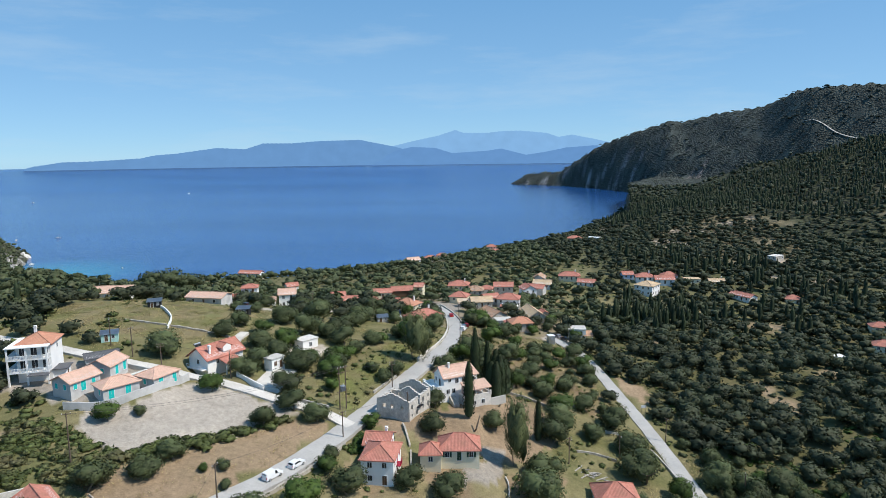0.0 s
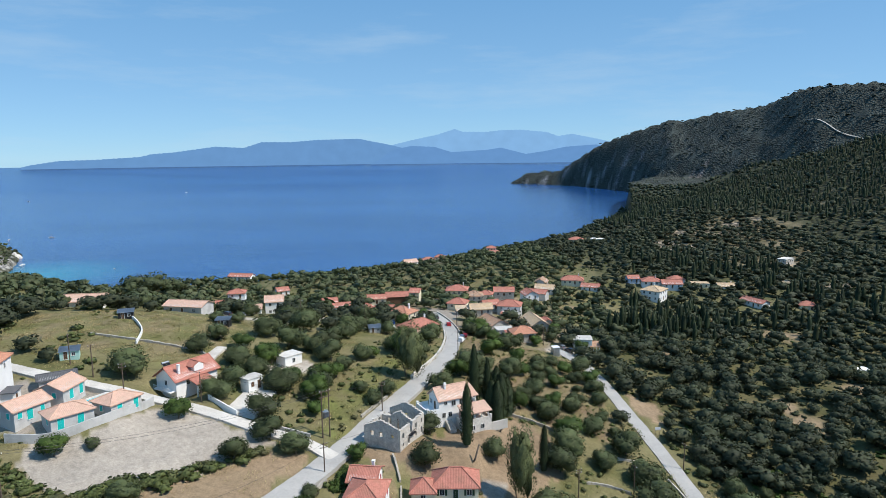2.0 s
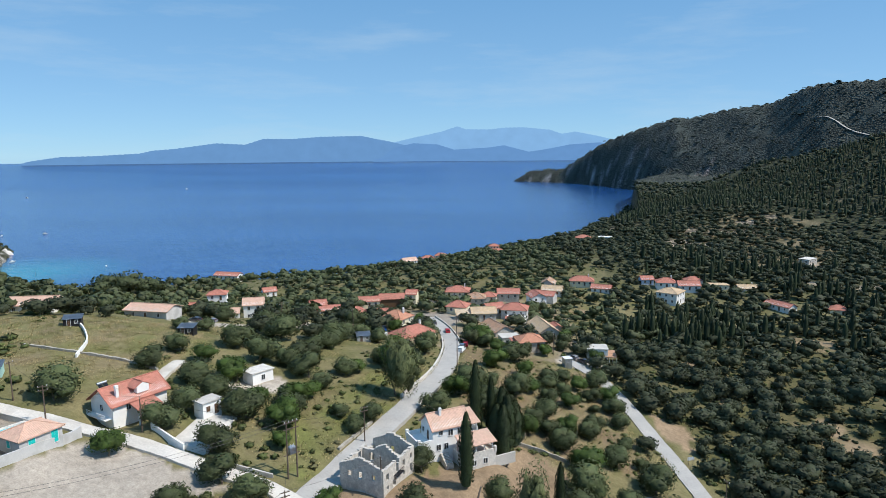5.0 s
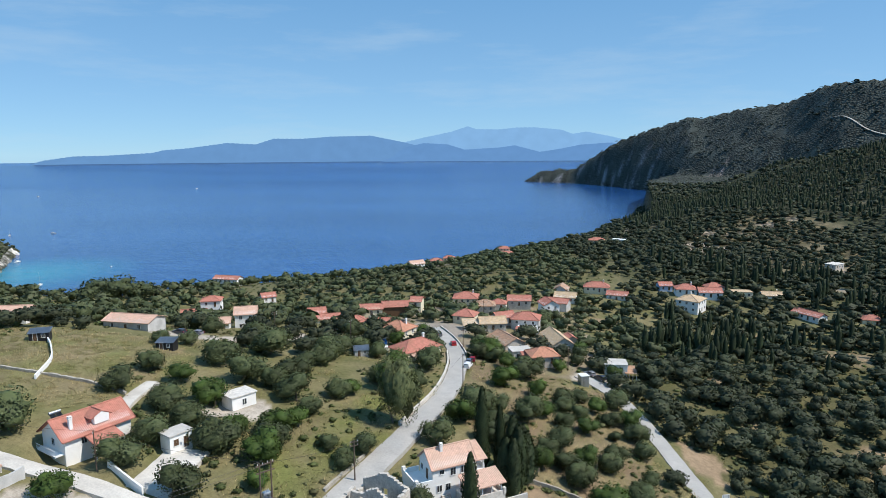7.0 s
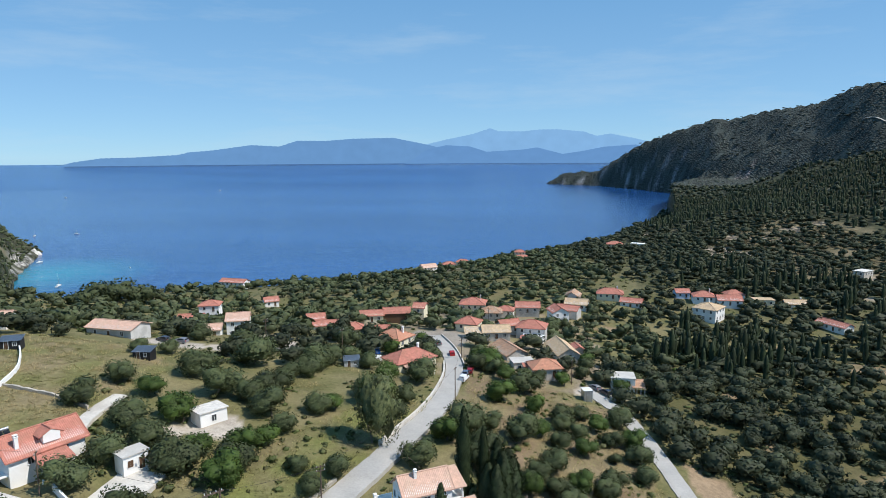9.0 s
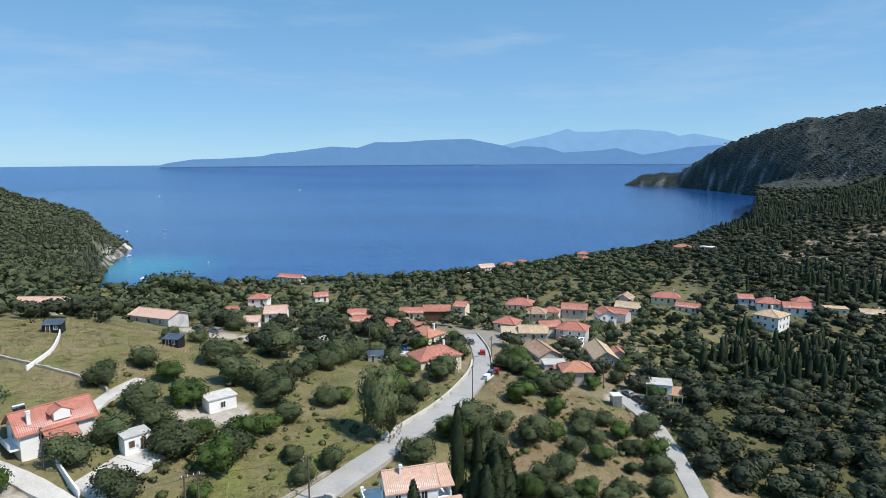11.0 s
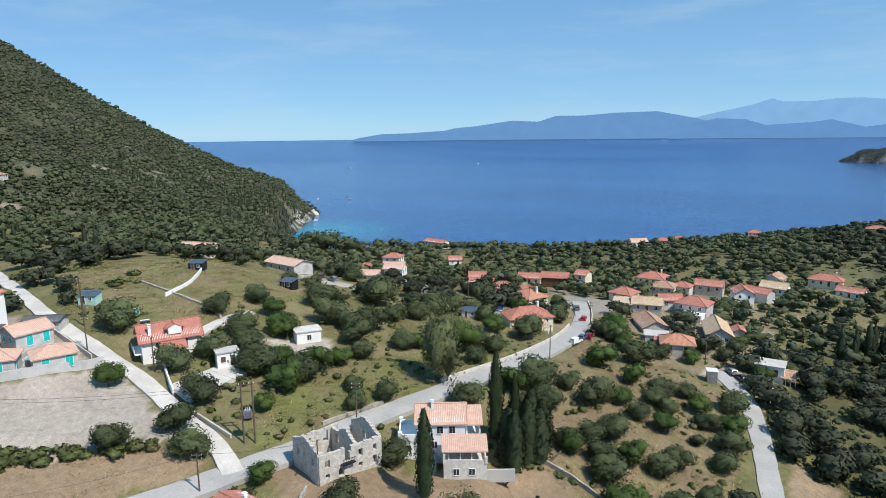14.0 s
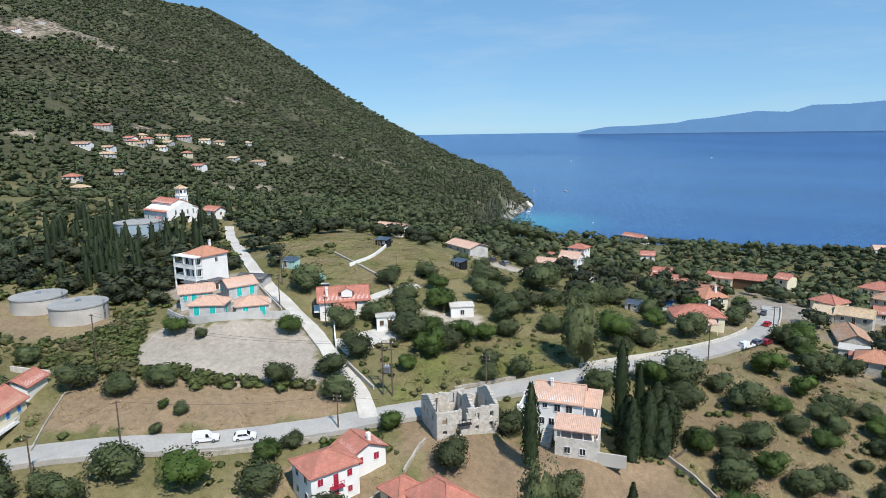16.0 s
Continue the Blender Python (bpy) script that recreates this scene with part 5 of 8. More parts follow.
def villa():
    x, y, rot, eave = -61.5, 166.2, 58, 38.7
    h = house("white villa with red gable roof, dormer and solar heater", x, y, 11.6, 7.4, rot, eave, 2.5, "gable", white_wall, red_tile, "s12 w21", brown_wood, "plain", 0, over=0.6)
    b = eave - base_of(x, y, 11.6, 7.4, rot)
    chimney(h, -4.0, -2.4, b + 0.5, b + 2.6, white_wall)
    bm = wall_mesh(3.2, 2.6, 0, 1.3, 0.8, "gable")
    part("dormer", bm, white_wall, h, "", pose(0.8, -1.9, b + 0.5, 0, 0, 90) @ pose(0, 0, 0))
    part("dormer_roof", roof_mesh(2.6, 3.2, 1.3, 0.8, "gable", 0.3), red_tile, h, "", pose(0.8, -1.9, b + 0.5, 0, 0, 90))
    bm = bmesh.new()
    tiled_slope(bm, (-2.6, -7.2, b - 1.6), (1, 0, 0), (0, 1, 0), 5.2, 3.6, 0.3)
    part("veranda_roof", bm, red_tile, h)
    for u in (-2.4, 2.4):
        bm = bmesh.new()
        box(bm, u - 0.12, u + 0.12, -7.0, -6.76, -0.8, b - 1.6)
        part("veranda_post", bm, white_wall, h)
    bm = bmesh.new()
    box(bm, -7.2, -5.8, -3.2, 3.2, b - 3.0, b - 2.8)
    for k in range(20):
        box(bm, -7.18, -7.14, -3.2 + k * 0.33, -3.16 + k * 0.33, b - 2.8, b - 1.9)
    box(bm, -7.2, -7.12, -3.2, 3.2, b - 1.9, b - 1.84)
    part("balcony", bm, white_wall, h)
    bm = bmesh.new()
    for k in (0, 1):
        v = [bm.verts.new(c) for c in ((-5.1 + k, 1.1, b + 1.85), (-4.2 + k, 1.1, b + 1.85), (-4.2 + k, 2.2, b + 2.65), (-5.1 + k, 2.2, b + 2.65))]
        bmesh.ops.solidify(bm, geom=[bm.faces.new(v)], thickness=0.08)
    part("solar_panel", bm, dark_glass, h, "dark blue solar heater panel")
    bm = bmesh.new()
    tube(bm, (-5.1, 2.3, b + 2.75), (-3.2, 2.3, b + 2.75), 0.26, 0.26, 12)
    for u in (-4.9, -3.4):
        tube(bm, (u, 2.3, b + 1.3), (u, 2.3, b + 2.6), 0.03, 0.03, 6)
    part("water_tank", bm, grey_metal, h, "silver heater tank")


villa()
house("small white flat-roofed hut on a concrete pad", -42.1, 188.3, 5.6, 4.2, 50, 35.5, 0.0, "flat", white_wall, pale_stone, "s11", brown_wood, name="hut")
house("small white outbuilding with a brown door", -46.3, 167.3, 4.2, 3.2, 54, 36.5, 0.0, "flat", white_wall, concrete, "s12", brown_wood, "closed", name="hut")

# ---------------------------------------------------------------- the village
VILLAGE_GROUP = "village houses"
for row in (
    ("red-roofed house with a shaded porch", -8.3, 246.9, 13.0, 8.3, 39, 27.8, 2.2, "hip", cream_wall, red_tile, "s1 e1", 1),
    ("yellow house with orange hipped roof", -15.6, 270.5, 9.3, 8.0, -31, 27.2, 2.1, "hip", cream_wall, orange_tile, "s12 e12", 1),
    ("large two-storey house with red hipped roof", 9.3, 375.3, 12.3, 10.5, -6, 14.0, 2.3, "hip", cream_wall, red_tile, "s2 w2", 1),
    ("two-storey stone house with brown hipped roof", 17.3, 347.8, 9.5, 8.1, -2, 16.6, 2.0, "hip", stone_wall, brown_tile, "s2 w2", 0),
    ("stone house with tan gable roof", 18.0, 299.7, 9.8, 6.8, 6, 21.3, 1.8, "gable", stone_wall, tan_tile, "s13", 0),
    ("low shed with tan tiles", 10.0, 297.6, 6.1, 5.2, 6, 20.9, 1.1, "shed", stone_wall, tan_tile, "s1", 0),
    ("two-storey house with red hipped roof", 32.4, 310.9, 10.8, 8.4, -13, 20.0, 2.1, "hip", grey_wall, red_tile, "s2 w2", 0),
    ("white flat-roofed front block", 32.3, 304.3, 7.5, 4.7, -13, 17.1, 0.0, "flat", white_wall, white_wall, "s1", 0),
    ("tall white gabled village house", 47.3, 350.2, 8.7, 7.3, 102, 16.4, 2.0, "gable", white_wall, red_tile, "s1 w22 e1", 0),
    ("stone house with brown gable roof", 34.6, 360.8, 10.8, 7.2, -4, 15.9, 1.8, "gable", stone_wall, red_tile, "s13 e1", 0),
    ("house with low red roof", 8.0, 310.4, 8.4, 7.4, -18, 21.5, 1.9, "hip", cream_wall, red_tile, "s1", 0),
    ("old house with patched brown roof", 22.1, 279.1, 12.4, 7.9, 114, 19.9, 2.0, "gable", stone_wall, brown_tile, "s1 w1", 0),
    ("low house with brown hipped roof", 32.1, 260.9, 9.0, 7.4, 10, 21.0, 1.9, "hip", stone_wall, orange_tile, "s12", 0),
    ("old stone house with grey weathered roof", 41.3, 289.0, 15.3, 7.6, 100, 17.6, 2.3, "gable", stone_wall, tan_tile, "w2 s1", 0),
    ("white concrete block with flat roof", 25.6, 267.3, 6.8, 5.3, 12, 18.7, 0.0, "flat", pale_stone, concrete, "s1", 0),
    ("white flat-roofed garage beside the narrow road", 56.3, 262.8, 7.1, 5.9, -6, 17.1, 0.0, "flat", white_wall, concrete, "s1", 0),
    ("white villa with tan hipped roof", 121.9, 374.1, 11.9, 11.0, 50, 12.8, 2.0, "hip", white_wall, tan_tile, "s2 e2 w2", 1),
    ("white house with red gable roof", 139.6, 396.2, 11.7, 7.2, -6, 11.7, 2.0, "gable", white_wall, red_tile, "s1 e1", 0),
    ("white house with red hipped roof", 128.6, 400.9, 10.7, 8.1, -10, 12.6, 2.1, "hip", white_wall, red_tile, "s1 w1", 1),
    ("pale blue house with red gable roof", 120.1, 409.8, 7.1, 6.2, 2, 12.5, 1.6, "gable", pale_blue_wall, red_tile, "s1", 0),
    ("white house with red hipped roof", 148.4, 412.7, 9.4, 7.1, 2, 11.0, 2.0, "hip", white_wall, red_tile, "s1", 0),
    ("long house with red hipped roof", 80.3, 399.9, 13.2, 7.9, -10, 14.1, 2.1, "hip", cream_wall, red_tile, "s1", 1),
    ("white house with red gable roof", 89.2, 389.6, 10.3, 6.3, -23, 11.7, 1.6, "gable", white_wall, red_tile, "s1", 0),
    ("white house with tan gable roof", 59.7, 376.5, 10.3, 7.2, -18, 13.8, 2.0, "gable", white_wall, tan_tile, "s1 e1", 0),
    ("house with brown gable roof", 59.7, 389.9, 8.8, 7.1, 72, 14.8, 2.1, "gable", grey_wall, brown_tile, "s1", 0),
    ("grey house with red gable roof", 53.4, 359.9, 10.0, 6.3, 152, 14.9, 1.6, "gable", grey_wall, red_tile, "s1", 0),
    ("cream house with tan flat roof", 159.9, 403.2, 9.9, 6.3, -6, 10.0, 0.0, "flat", cream_wall, tan_tile, "s1", 0),
    ("white house with tan gable roof", 175.8, 402.5, 10.4, 6.8, -8, 8.4, 1.6, "gable", white_wall, tan_tile, "s1 e1", 1),
    ("long low house with red roof", 172.9, 359.5, 14.0, 6.1, -66, 8.7, 1.5, "gable", white_wall, red_tile, "s1 e1", 0),
    ("cream house with red hipped roof", 198.8, 354.6, 8.0, 6.6, -18, 7.6, 1.8, "hip", cream_wall, red_tile, "s1", 0),
    ("cottage with red roof among trees", 189.5, 264.6, 9.0, 7.0, -28, 7.7, 1.8, "hip", cream_wall, red_tile, "s1", 0),
    ("low house with red gable roof", -31.2, 318.9, 9.0, 6.3, 9, 22.1, 1.4, "gable", cream_wall, red_tile, "s1", 0),
    ("dark stone house with red roof", -21.5, 321.7, 10.4, 6.3, 9, 22.5, 1.6, "gable", brown_wood, red_tile, "", 0),
    ("cream annex with red roof", -12.9, 333.2, 4.7, 7.2, -8, 22.0, 1.4, "gable", cream_wall, red_tile, "s1", 0),
    ("white gabled cottage with red roof", -53.4, 315.8, 6.8, 5.4, 21, 21.1, 1.7, "gable", white_wall, red_tile, "e1 s1", 0),
    ("low house with red hipped roof", -34.6, 296.0, 8.3, 6.0, 21, 22.8, 1.7, "hip", grey_wall, red_tile, "s1", 0),
    ("long low house with red roof", -25.0, 293.7, 8.3, 5.6, 11, 22.7, 1.4, "gable", grey_wall, red_tile, "s1", 0),
    ("cottage with red gable roof", -46.5, 304.0, 9.1, 5.4, 13, 21.8, 1.4, "gable", white_wall, red_tile, "s1", 0),
    ("two-storey white gabled house", -68.6, 274.0, 7.0, 6.2, 13, 31.6, 1.9, "gable", white_wall, pink_tile, "e2 s2", 0),
    ("low white wing with pink roof", -76.2, 269.1, 6.9, 5.5, 13, 29.0, 1.3, "gable", white_wall, pink_tile, "s1", 0),
    ("long grey house with shallow pale roof", -90.3, 240.5, 14.8, 7.8, -12, 38.1, 1.3, "gable", grey_wall, pink_tile, "s13", 0),
    ("white house with red roof", -101.4, 327.6, 8.1, 6.9, 11, 23.7, 1.5, "hip", white_wall, red_tile, "s1 e1", 0),
    ("low house with red roof", -104.5, 316.2, 9.5, 6.0, 11, 20.5, 1.6, "gable", white_wall, red_tile, "s1 e1", 0),
    ("tall white gabled house", -90.4, 372.2, 6.7, 5.8, 31, 15.1, 1.6, "gable", white_wall, red_tile, "e2 s1", 0),
    ("white house with red roof by the sea", -133.8, 437.5, 16.0, 6.9, -13, 11.4, 1.5, "gable", white_wall, red_tile, "s1", 0),
    ("white house with pale tiled roof", -122.4, 232.7, 13.5, 7.2, 7, 42.0, 1.8, "gable", white_wall, pink_tile, "s1 e1", 0),
    ("house with tan roof on the edge of the slope", -27.0, 558.0, 12.2, 7.2, 32, -0.6, 2.2, "gable", white_wall, pink_tile, "s1", 0),
    ("house with red roof on the edge of the slope", -11.9, 581.5, 10.0, 6.4, 12, -2.2, 1.8, "hip", cream_wall, red_tile, "s1", 0),
    ("house with red roof on the edge of the slope", -0.9, 589.3, 10.0, 6.4, -8, -1.4, 1.8, "hip", cream_wall, red_tile, "s1", 0),
    ("tiered house with red roof on the slope", 53.5, 650.0, 15.5, 8.5, 2, -7.0, 1.6, "hip", cream_wall, red_tile, "s1", 0),
    ("upper storey block with red hipped roof", 50.5, 657.0, 9.6, 6.6, 2, -3.4, 1.8, "hip", cream_wall, red_tile, "s1", 0),
):
    label, x, y, w, d, rot, eave, rise, kind, wall, tile, wins, flues = row
    house(label, x, y, w, d, rot, eave, rise, kind, wall, tile, wins, brown_wood, "plain", flues, VILLAGE_GROUP)


def porch(x, y, z, w, d, rot, tile, label):
    """An open lean-to roof on posts beside a house."""
    p = thing("porch", label, "porch", pose(x, y, z, 0, 0, rot))
    bm = bmesh.new()
    tiled_slope(bm, (-w / 2, -d / 2, 2.2), (1, 0, 0), (0, 1, 0), w, d, 0.22)
    part("roof", bm, tile, p)
    for k in range(4):
        bm = bmesh.new()
        u = -w / 2 + 0.2 + k * (w - 0.4) / 3
        box(bm, u - 0.08, u + 0.08, -d / 2 + 0.1, -d / 2 + 0.26, -0.8, 2.15)
        part("post", bm, white_paint, p)


porch(-5.0, 242.2, gz(-5.0, 242.2), 8.8, 3.3, 39, pink_tile, "pink-tiled porch on white posts before the red-roofed house")
porch(30.0, 300.4, gz(30.0, 300.4), 5.7, 2.8, -13, red_tile, "red-tiled porch on white posts before a village house")
porch(27.8, 263.3, gz(27.8, 263.3), 4.9, 2.5, 12, red_tile, "low red-tiled lean-to beside the old house")
porch(60.8, 261.1, gz(60.8, 261.1), 3.9, 4.9, -6, brown_tile, "old tiled lean-to beside the garage")
house("small stone shed with sagging tiled roof", 47.4, 295.9, 4.8, 3.8, 100, gz(47.4, 295.9) + 2.5, 1.0, "gable", stone_wall, red_tile, "", group=VILLAGE_GROUP)
house("low white annex with red tiles", 11.0, 378.2, 7.0, 5.3, -6, gz(11.0, 378.2) + 2.8, 1.3, "gable", white_wall, red_tile, "s1", group=VILLAGE_GROUP)
house("red-roofed house behind the stone house", 24.2, 353.7, 7.2, 5.9, -10, 15.9, 1.6, "hip", pale_stone, red_tile, "s1", group=VILLAGE_GROUP)
house("low house with red tiles beside the lane", 23.5, 315.5, 7.9, 5.6, 22, 19.4, 1.6, "gable", pale_stone, red_tile, "s1", group=VILLAGE_GROUP)
house("pale house with pink roof above the sea", -42.5, 552.2, 9.4, 6.5, 22, gz(-42.5, 552.2) + 2.9, 1.6, "gable", white_wall, pink_tile, "s1", group=VILLAGE_GROUP)
house("red-roofed house near the coast track", 131.3, 631.4, 13.5, 8.7, -10, gz(131.3, 631.4) + 4.0, 2.1, "hip", cream_wall, red_tile, "s1", group=VILLAGE_GROUP)
house("grey stone farmhouse on bare ground under the spur", 247.0, 467.0, 11.0, 6.5, 35, gz(247.0, 467.0) + 4.6, 0.0, "flat", stone_wall, pale_stone, "s2 w2", group=VILLAGE_GROUP)
house("small white box-shaped shed among the olives", 162.0, 252.5, 5.2, 3.6, 20, gz(162.0, 252.5) + 2.4, 0.0, "flat", white_wall, white_wall, "s1", group=VILLAGE_GROUP)
house("red-roofed cottage at the edge of the woods", 206.0, 292.0, 8.5, 6.5, -20, gz(206.0, 292.0) + 2.9, 1.7, "hip", cream_wall, red_tile, "s1", group=VILLAGE_GROUP)
house("long white shed near the coast track", 152.0, 632.0, 12.0, 6.0, -30, gz(152.0, 632.0) + 3.4, 0.0, "flat", white_wall, white_wall, "s1", group=VILLAGE_GROUP)


# ---------------------------------------------------------------- church, tanks, vehicles, poles, boats
BOATS = [(-2401, 2807, 117, 34, False), (-671, 1003, 36, 17, False), (-600, 918, 92, 12, False), (-816, 1211, 106, 10, True), (-754, 1241, 7, 10, True), (-2128, 2996, 127, 12, False), (-1485, 2313, 152, 14, False), (-1115, 2815, 67, 12, False), (-450, 881, 137, 5, False), (-592, 864, 27, 6, False), (-563, 815, 137, 6, False), (-1002, 1350, 67, 9, False), (-465, 758, 102, 13, True)]
HILL_HOUSES = [(-486, 260, 10), (-508, 276, 9), (-472, 262, 9), (-489, 274, 9), (-466, 275, 10), (-512, 294, 13), (-510, 313, 12), (-430, 224, 11), (-446, 213, 15), (-458, 293, 7), (-470, 339, 9), (-470, 362, 13), (-424, 288, 10), (-336, 181, 9), (-384, 216, 8), (-355, 182, 9), (-511, 332, 10), (-511, 346, 9), (-522, 250, 15), (-523, 380, 7), (-448, 231, 9), (-474, 257, 8), (-487, 290, 8), (-1032, 330, 18), (-985, 291, 13)]


def church():
    """A nave with raised middle roof, gabled front and a bell tower."""
    x, y, rot = -191.4, 176.0, 7
    z = base_of(x, y, 18, 14, rot)
    h = 6.6
    c = thing("church", "white village church with red roofs and bell tower", "church", pose(x, y, z, 0, 0, rot) @ Matrix.Scale(1.02, 4))
    bm = wall_mesh(18, 14, -1.0, h, 3.4, "gable")
    part("nave_wall", bm, white_wall, c)
    bm = bmesh.new()
    for sy in (-1, 1):
        o = (-9.2, -7.5, h - 0.2) if sy < 0 else (9.2, 7.5, h - 0.2)
        tiled_slope(bm, o, (1 if sy < 0 else -1, 0, 0), (0, 1 if sy < 0 else -1, 0), 18.0, 4.2, 0.42, wave=0.06)
    part("aisle_roof", bm, red_tile, c)
    part("clerestory", wall_mesh(14.5, 6.8, h, h + 2.6, 1.5, "gable"), white_wall, c, "", pose(-1.6, 0, 0))
    part("nave_roof", roof_mesh(14.5, 6.8, h + 2.6, 1.5, "gable", 0.3), red_tile, c, "", pose(-1.6, 0, 0))
    for u in (-5.5, 0.0, 5.5):
        window(c, 18, 14, "s", u, 3.4, 1.0, 2.2, "plain", blue_paint)
    window(c, 18, 14, "s", 2.6, 1.6, 1.5, 2.8, "closed", blue_paint, "door")
    window(c, 18, 14, "e", 0.0, 1.6, 1.7, 3.0, "closed", brown_wood, "door")
    for u in (-3.6, -1.2, 1.2, 3.6):
        window(c, 18, 14, "e", u, 6.0, 0.6, 1.6, "plain")
    bm = bmesh.new()
    tiled_slope(bm, (0.9, -9.4, 3.4), (1, 0, 0), (0, 1, 0), 3.6, 2.5, 0.3)
    part("porch_roof", bm, red_tile, c)
    for u in (1.1, 4.3):
        bm = bmesh.new()
        tube(bm, (u, -9.1, -0.8), (u, -9.1, 3.4), 0.16, 0.16, 8)
        part("porch_column", bm, white_wall, c)
    # the tower: shaft, open belfry of piers, cap
    tx, ty = -6.0, 7.4
    bm = bmesh.new()
    box(bm, tx - 1.75, tx + 1.75, ty - 1.75, ty + 1.75, -1.0, 10.6)
    box(bm, tx - 1.95, tx + 1.95, ty - 1.95, ty + 1.95, 10.6, 10.9)
    part("tower_shaft", bm, white_wall, c)
    for side in range(4):
        bm = bmesh.new()
        for u0 in (-1.6, 0.0):          # two arched openings between three piers
            mid, half = u0 + 0.8, 0.55
            for k in range(10):
                a0, a1 = math.pi * k / 10, math.pi * (k + 1) / 10
                xa, xb = mid - half * math.cos(a0), mid - half * math.cos(a1)
                za = 12.5 + half * min(math.sin(a0), math.sin(a1))
                box(bm, xa, xb, -1.6, -1.2, za, 13.7)
            box(bm, u0, mid - half, -1.6, -1.2, 10.9, 13.7)
            box(bm, mid + half, u0 + 1.6, -1.6, -1.2, 10.9, 13.7)
            box(bm, mid - half, mid + half, -1.55, -1.4, 10.9, 11.6)
        part("belfry_arcade", bm, white_wall, c, "", pose(tx, ty, 0, 0, 0, 90 * side))
    bm = bmesh.new()
    box(bm, tx - 1.8, tx + 1.8, ty - 1.8, ty + 1.8, 13.7, 13.9)
    part("belfry_cornice", bm, white_wall, c)
    bm = bmesh.new()
    tube(bm, (tx, ty, 12.0), (tx, ty, 12.8), 0.45, 0.2, 12)
    part("bell", bm, dark_metal, c, "dark bronze bell")
    part("tower_roof", roof_mesh(3.6, 3.6, 13.8, 1.2, "hip", 0.2), tan_tile, c, "", pose(tx, ty, 0))
    for v in (-0.8, 0.0, 0.8):
        window(c, 2 * (tx + 1.75), 0, "e", ty + v, 9.0, 0.4, 1.3, "plain")
    bm = bmesh.new()
    box(bm, 6.9, 7.05, -0.05, 0.05, h + 3.2, h + 4.8)
    box(bm, 6.9, 7.05, -0.4, 0.4, h + 4.2, h + 4.35)
    part("cross", bm, white_wall, c)
    FOOTPRINTS.append((x, y, 12))


church()
house("small white parish house with red roof", -186.9, 191.0, 8.0, 5.4, 15, gz(-186.9, 191.0) + 3.5, 1.4, "gable", white_wall, red_tile, "s1 e1", brown_wood, "plain")


def round_tank(x, y, r, h, mat, label, lid=0.5, top=None):
    """A water tank: a thick ring wall with a rim and a shallow lid."""
    z = min(gz(x + r * math.cos(a), y + r * math.sin(a)) for a in np.linspace(0, 6.28, 9))
    t = thing("water_tank", label, "tank", pose(x, y, z))
    bm = bmesh.new()
    tube(bm, (0, 0, -1.0), (0, 0, h), r, r, 48)
    part("ring_wall", bm, mat, t)
    bm = bmesh.new()
    tube(bm, (0, 0, h - 0.12), (0, 0, h + 0.16), r + 0.16, r + 0.16, 48)
    tube(bm, (0, 0, h + 0.16), (0, 0, h + lid), r, 0.6, 48)
    part("lid", bm, top or lid_concrete, t)
    bm = bmesh.new()
    box(bm, -0.5, 0.5, -0.5, 0.5, h + lid - 0.1, h + lid + 0.35)
    part("hatch", bm, grey_metal, t)
    bm = bmesh.new()
    for k in range(14):
        box(bm, r + 0.1, r + 0.14, -0.25, 0.25, 0.3 + k * 0.35, 0.34 + k * 0.35)
    for s in (-0.27, 0.23):
        box(bm, r + 0.09, r + 0.15, s, s + 0.04, 0, h + 0.9)
    part("ladder", bm, dark_metal, t, "", pose(0, 0, 0, 0, 0, 40))
    FOOTPRINTS.append((x, y, r + 1))


lid_concrete = material("stained_grey_lid", (0.36, 0.35, 0.33), spread=0.15, scale=0.3, fine=4, stain=(0.26, 0.25, 0.24), stain_scale=0.15, stain_amount=0.7, bump=0.15)
round_tank(-99.3, 117.0, 6.3, 3.9, concrete, "round concrete water tank with pale stained wall")
round_tank(-114.2, 112.0, 6.2, 3.7, concrete, "round concrete water tank with pale stained wall")
round_tank(-177.3, 157.8, 8.1, 6.1, silo_metal, "wide blue-grey metal tank below the church", 0.8)


def profile_prism(bm, outline, y0, y1, lean=0.0):
    """Extrudes a side outline of (x, z) across from y0 to y1; the upper points lean inward."""
    top = max(z for _, z in outline)
    low = min(z for _, z in outline)
    a = [bm.verts.new((x, y0 + lean * (z - low) / (top - low), z)) for x, z in outline]
    b = [bm.verts.new((x, y1 - lean * (z - low) / (top - low), z)) for x, z in outline]
    bm.faces.new(a)
    bm.faces.new(b[::-1])
    n = len(outline)
    for k in range(n):
        bm.faces.new((a[(k + 1) % n], a[k], b[k], b[(k + 1) % n]))


car_paints = {}


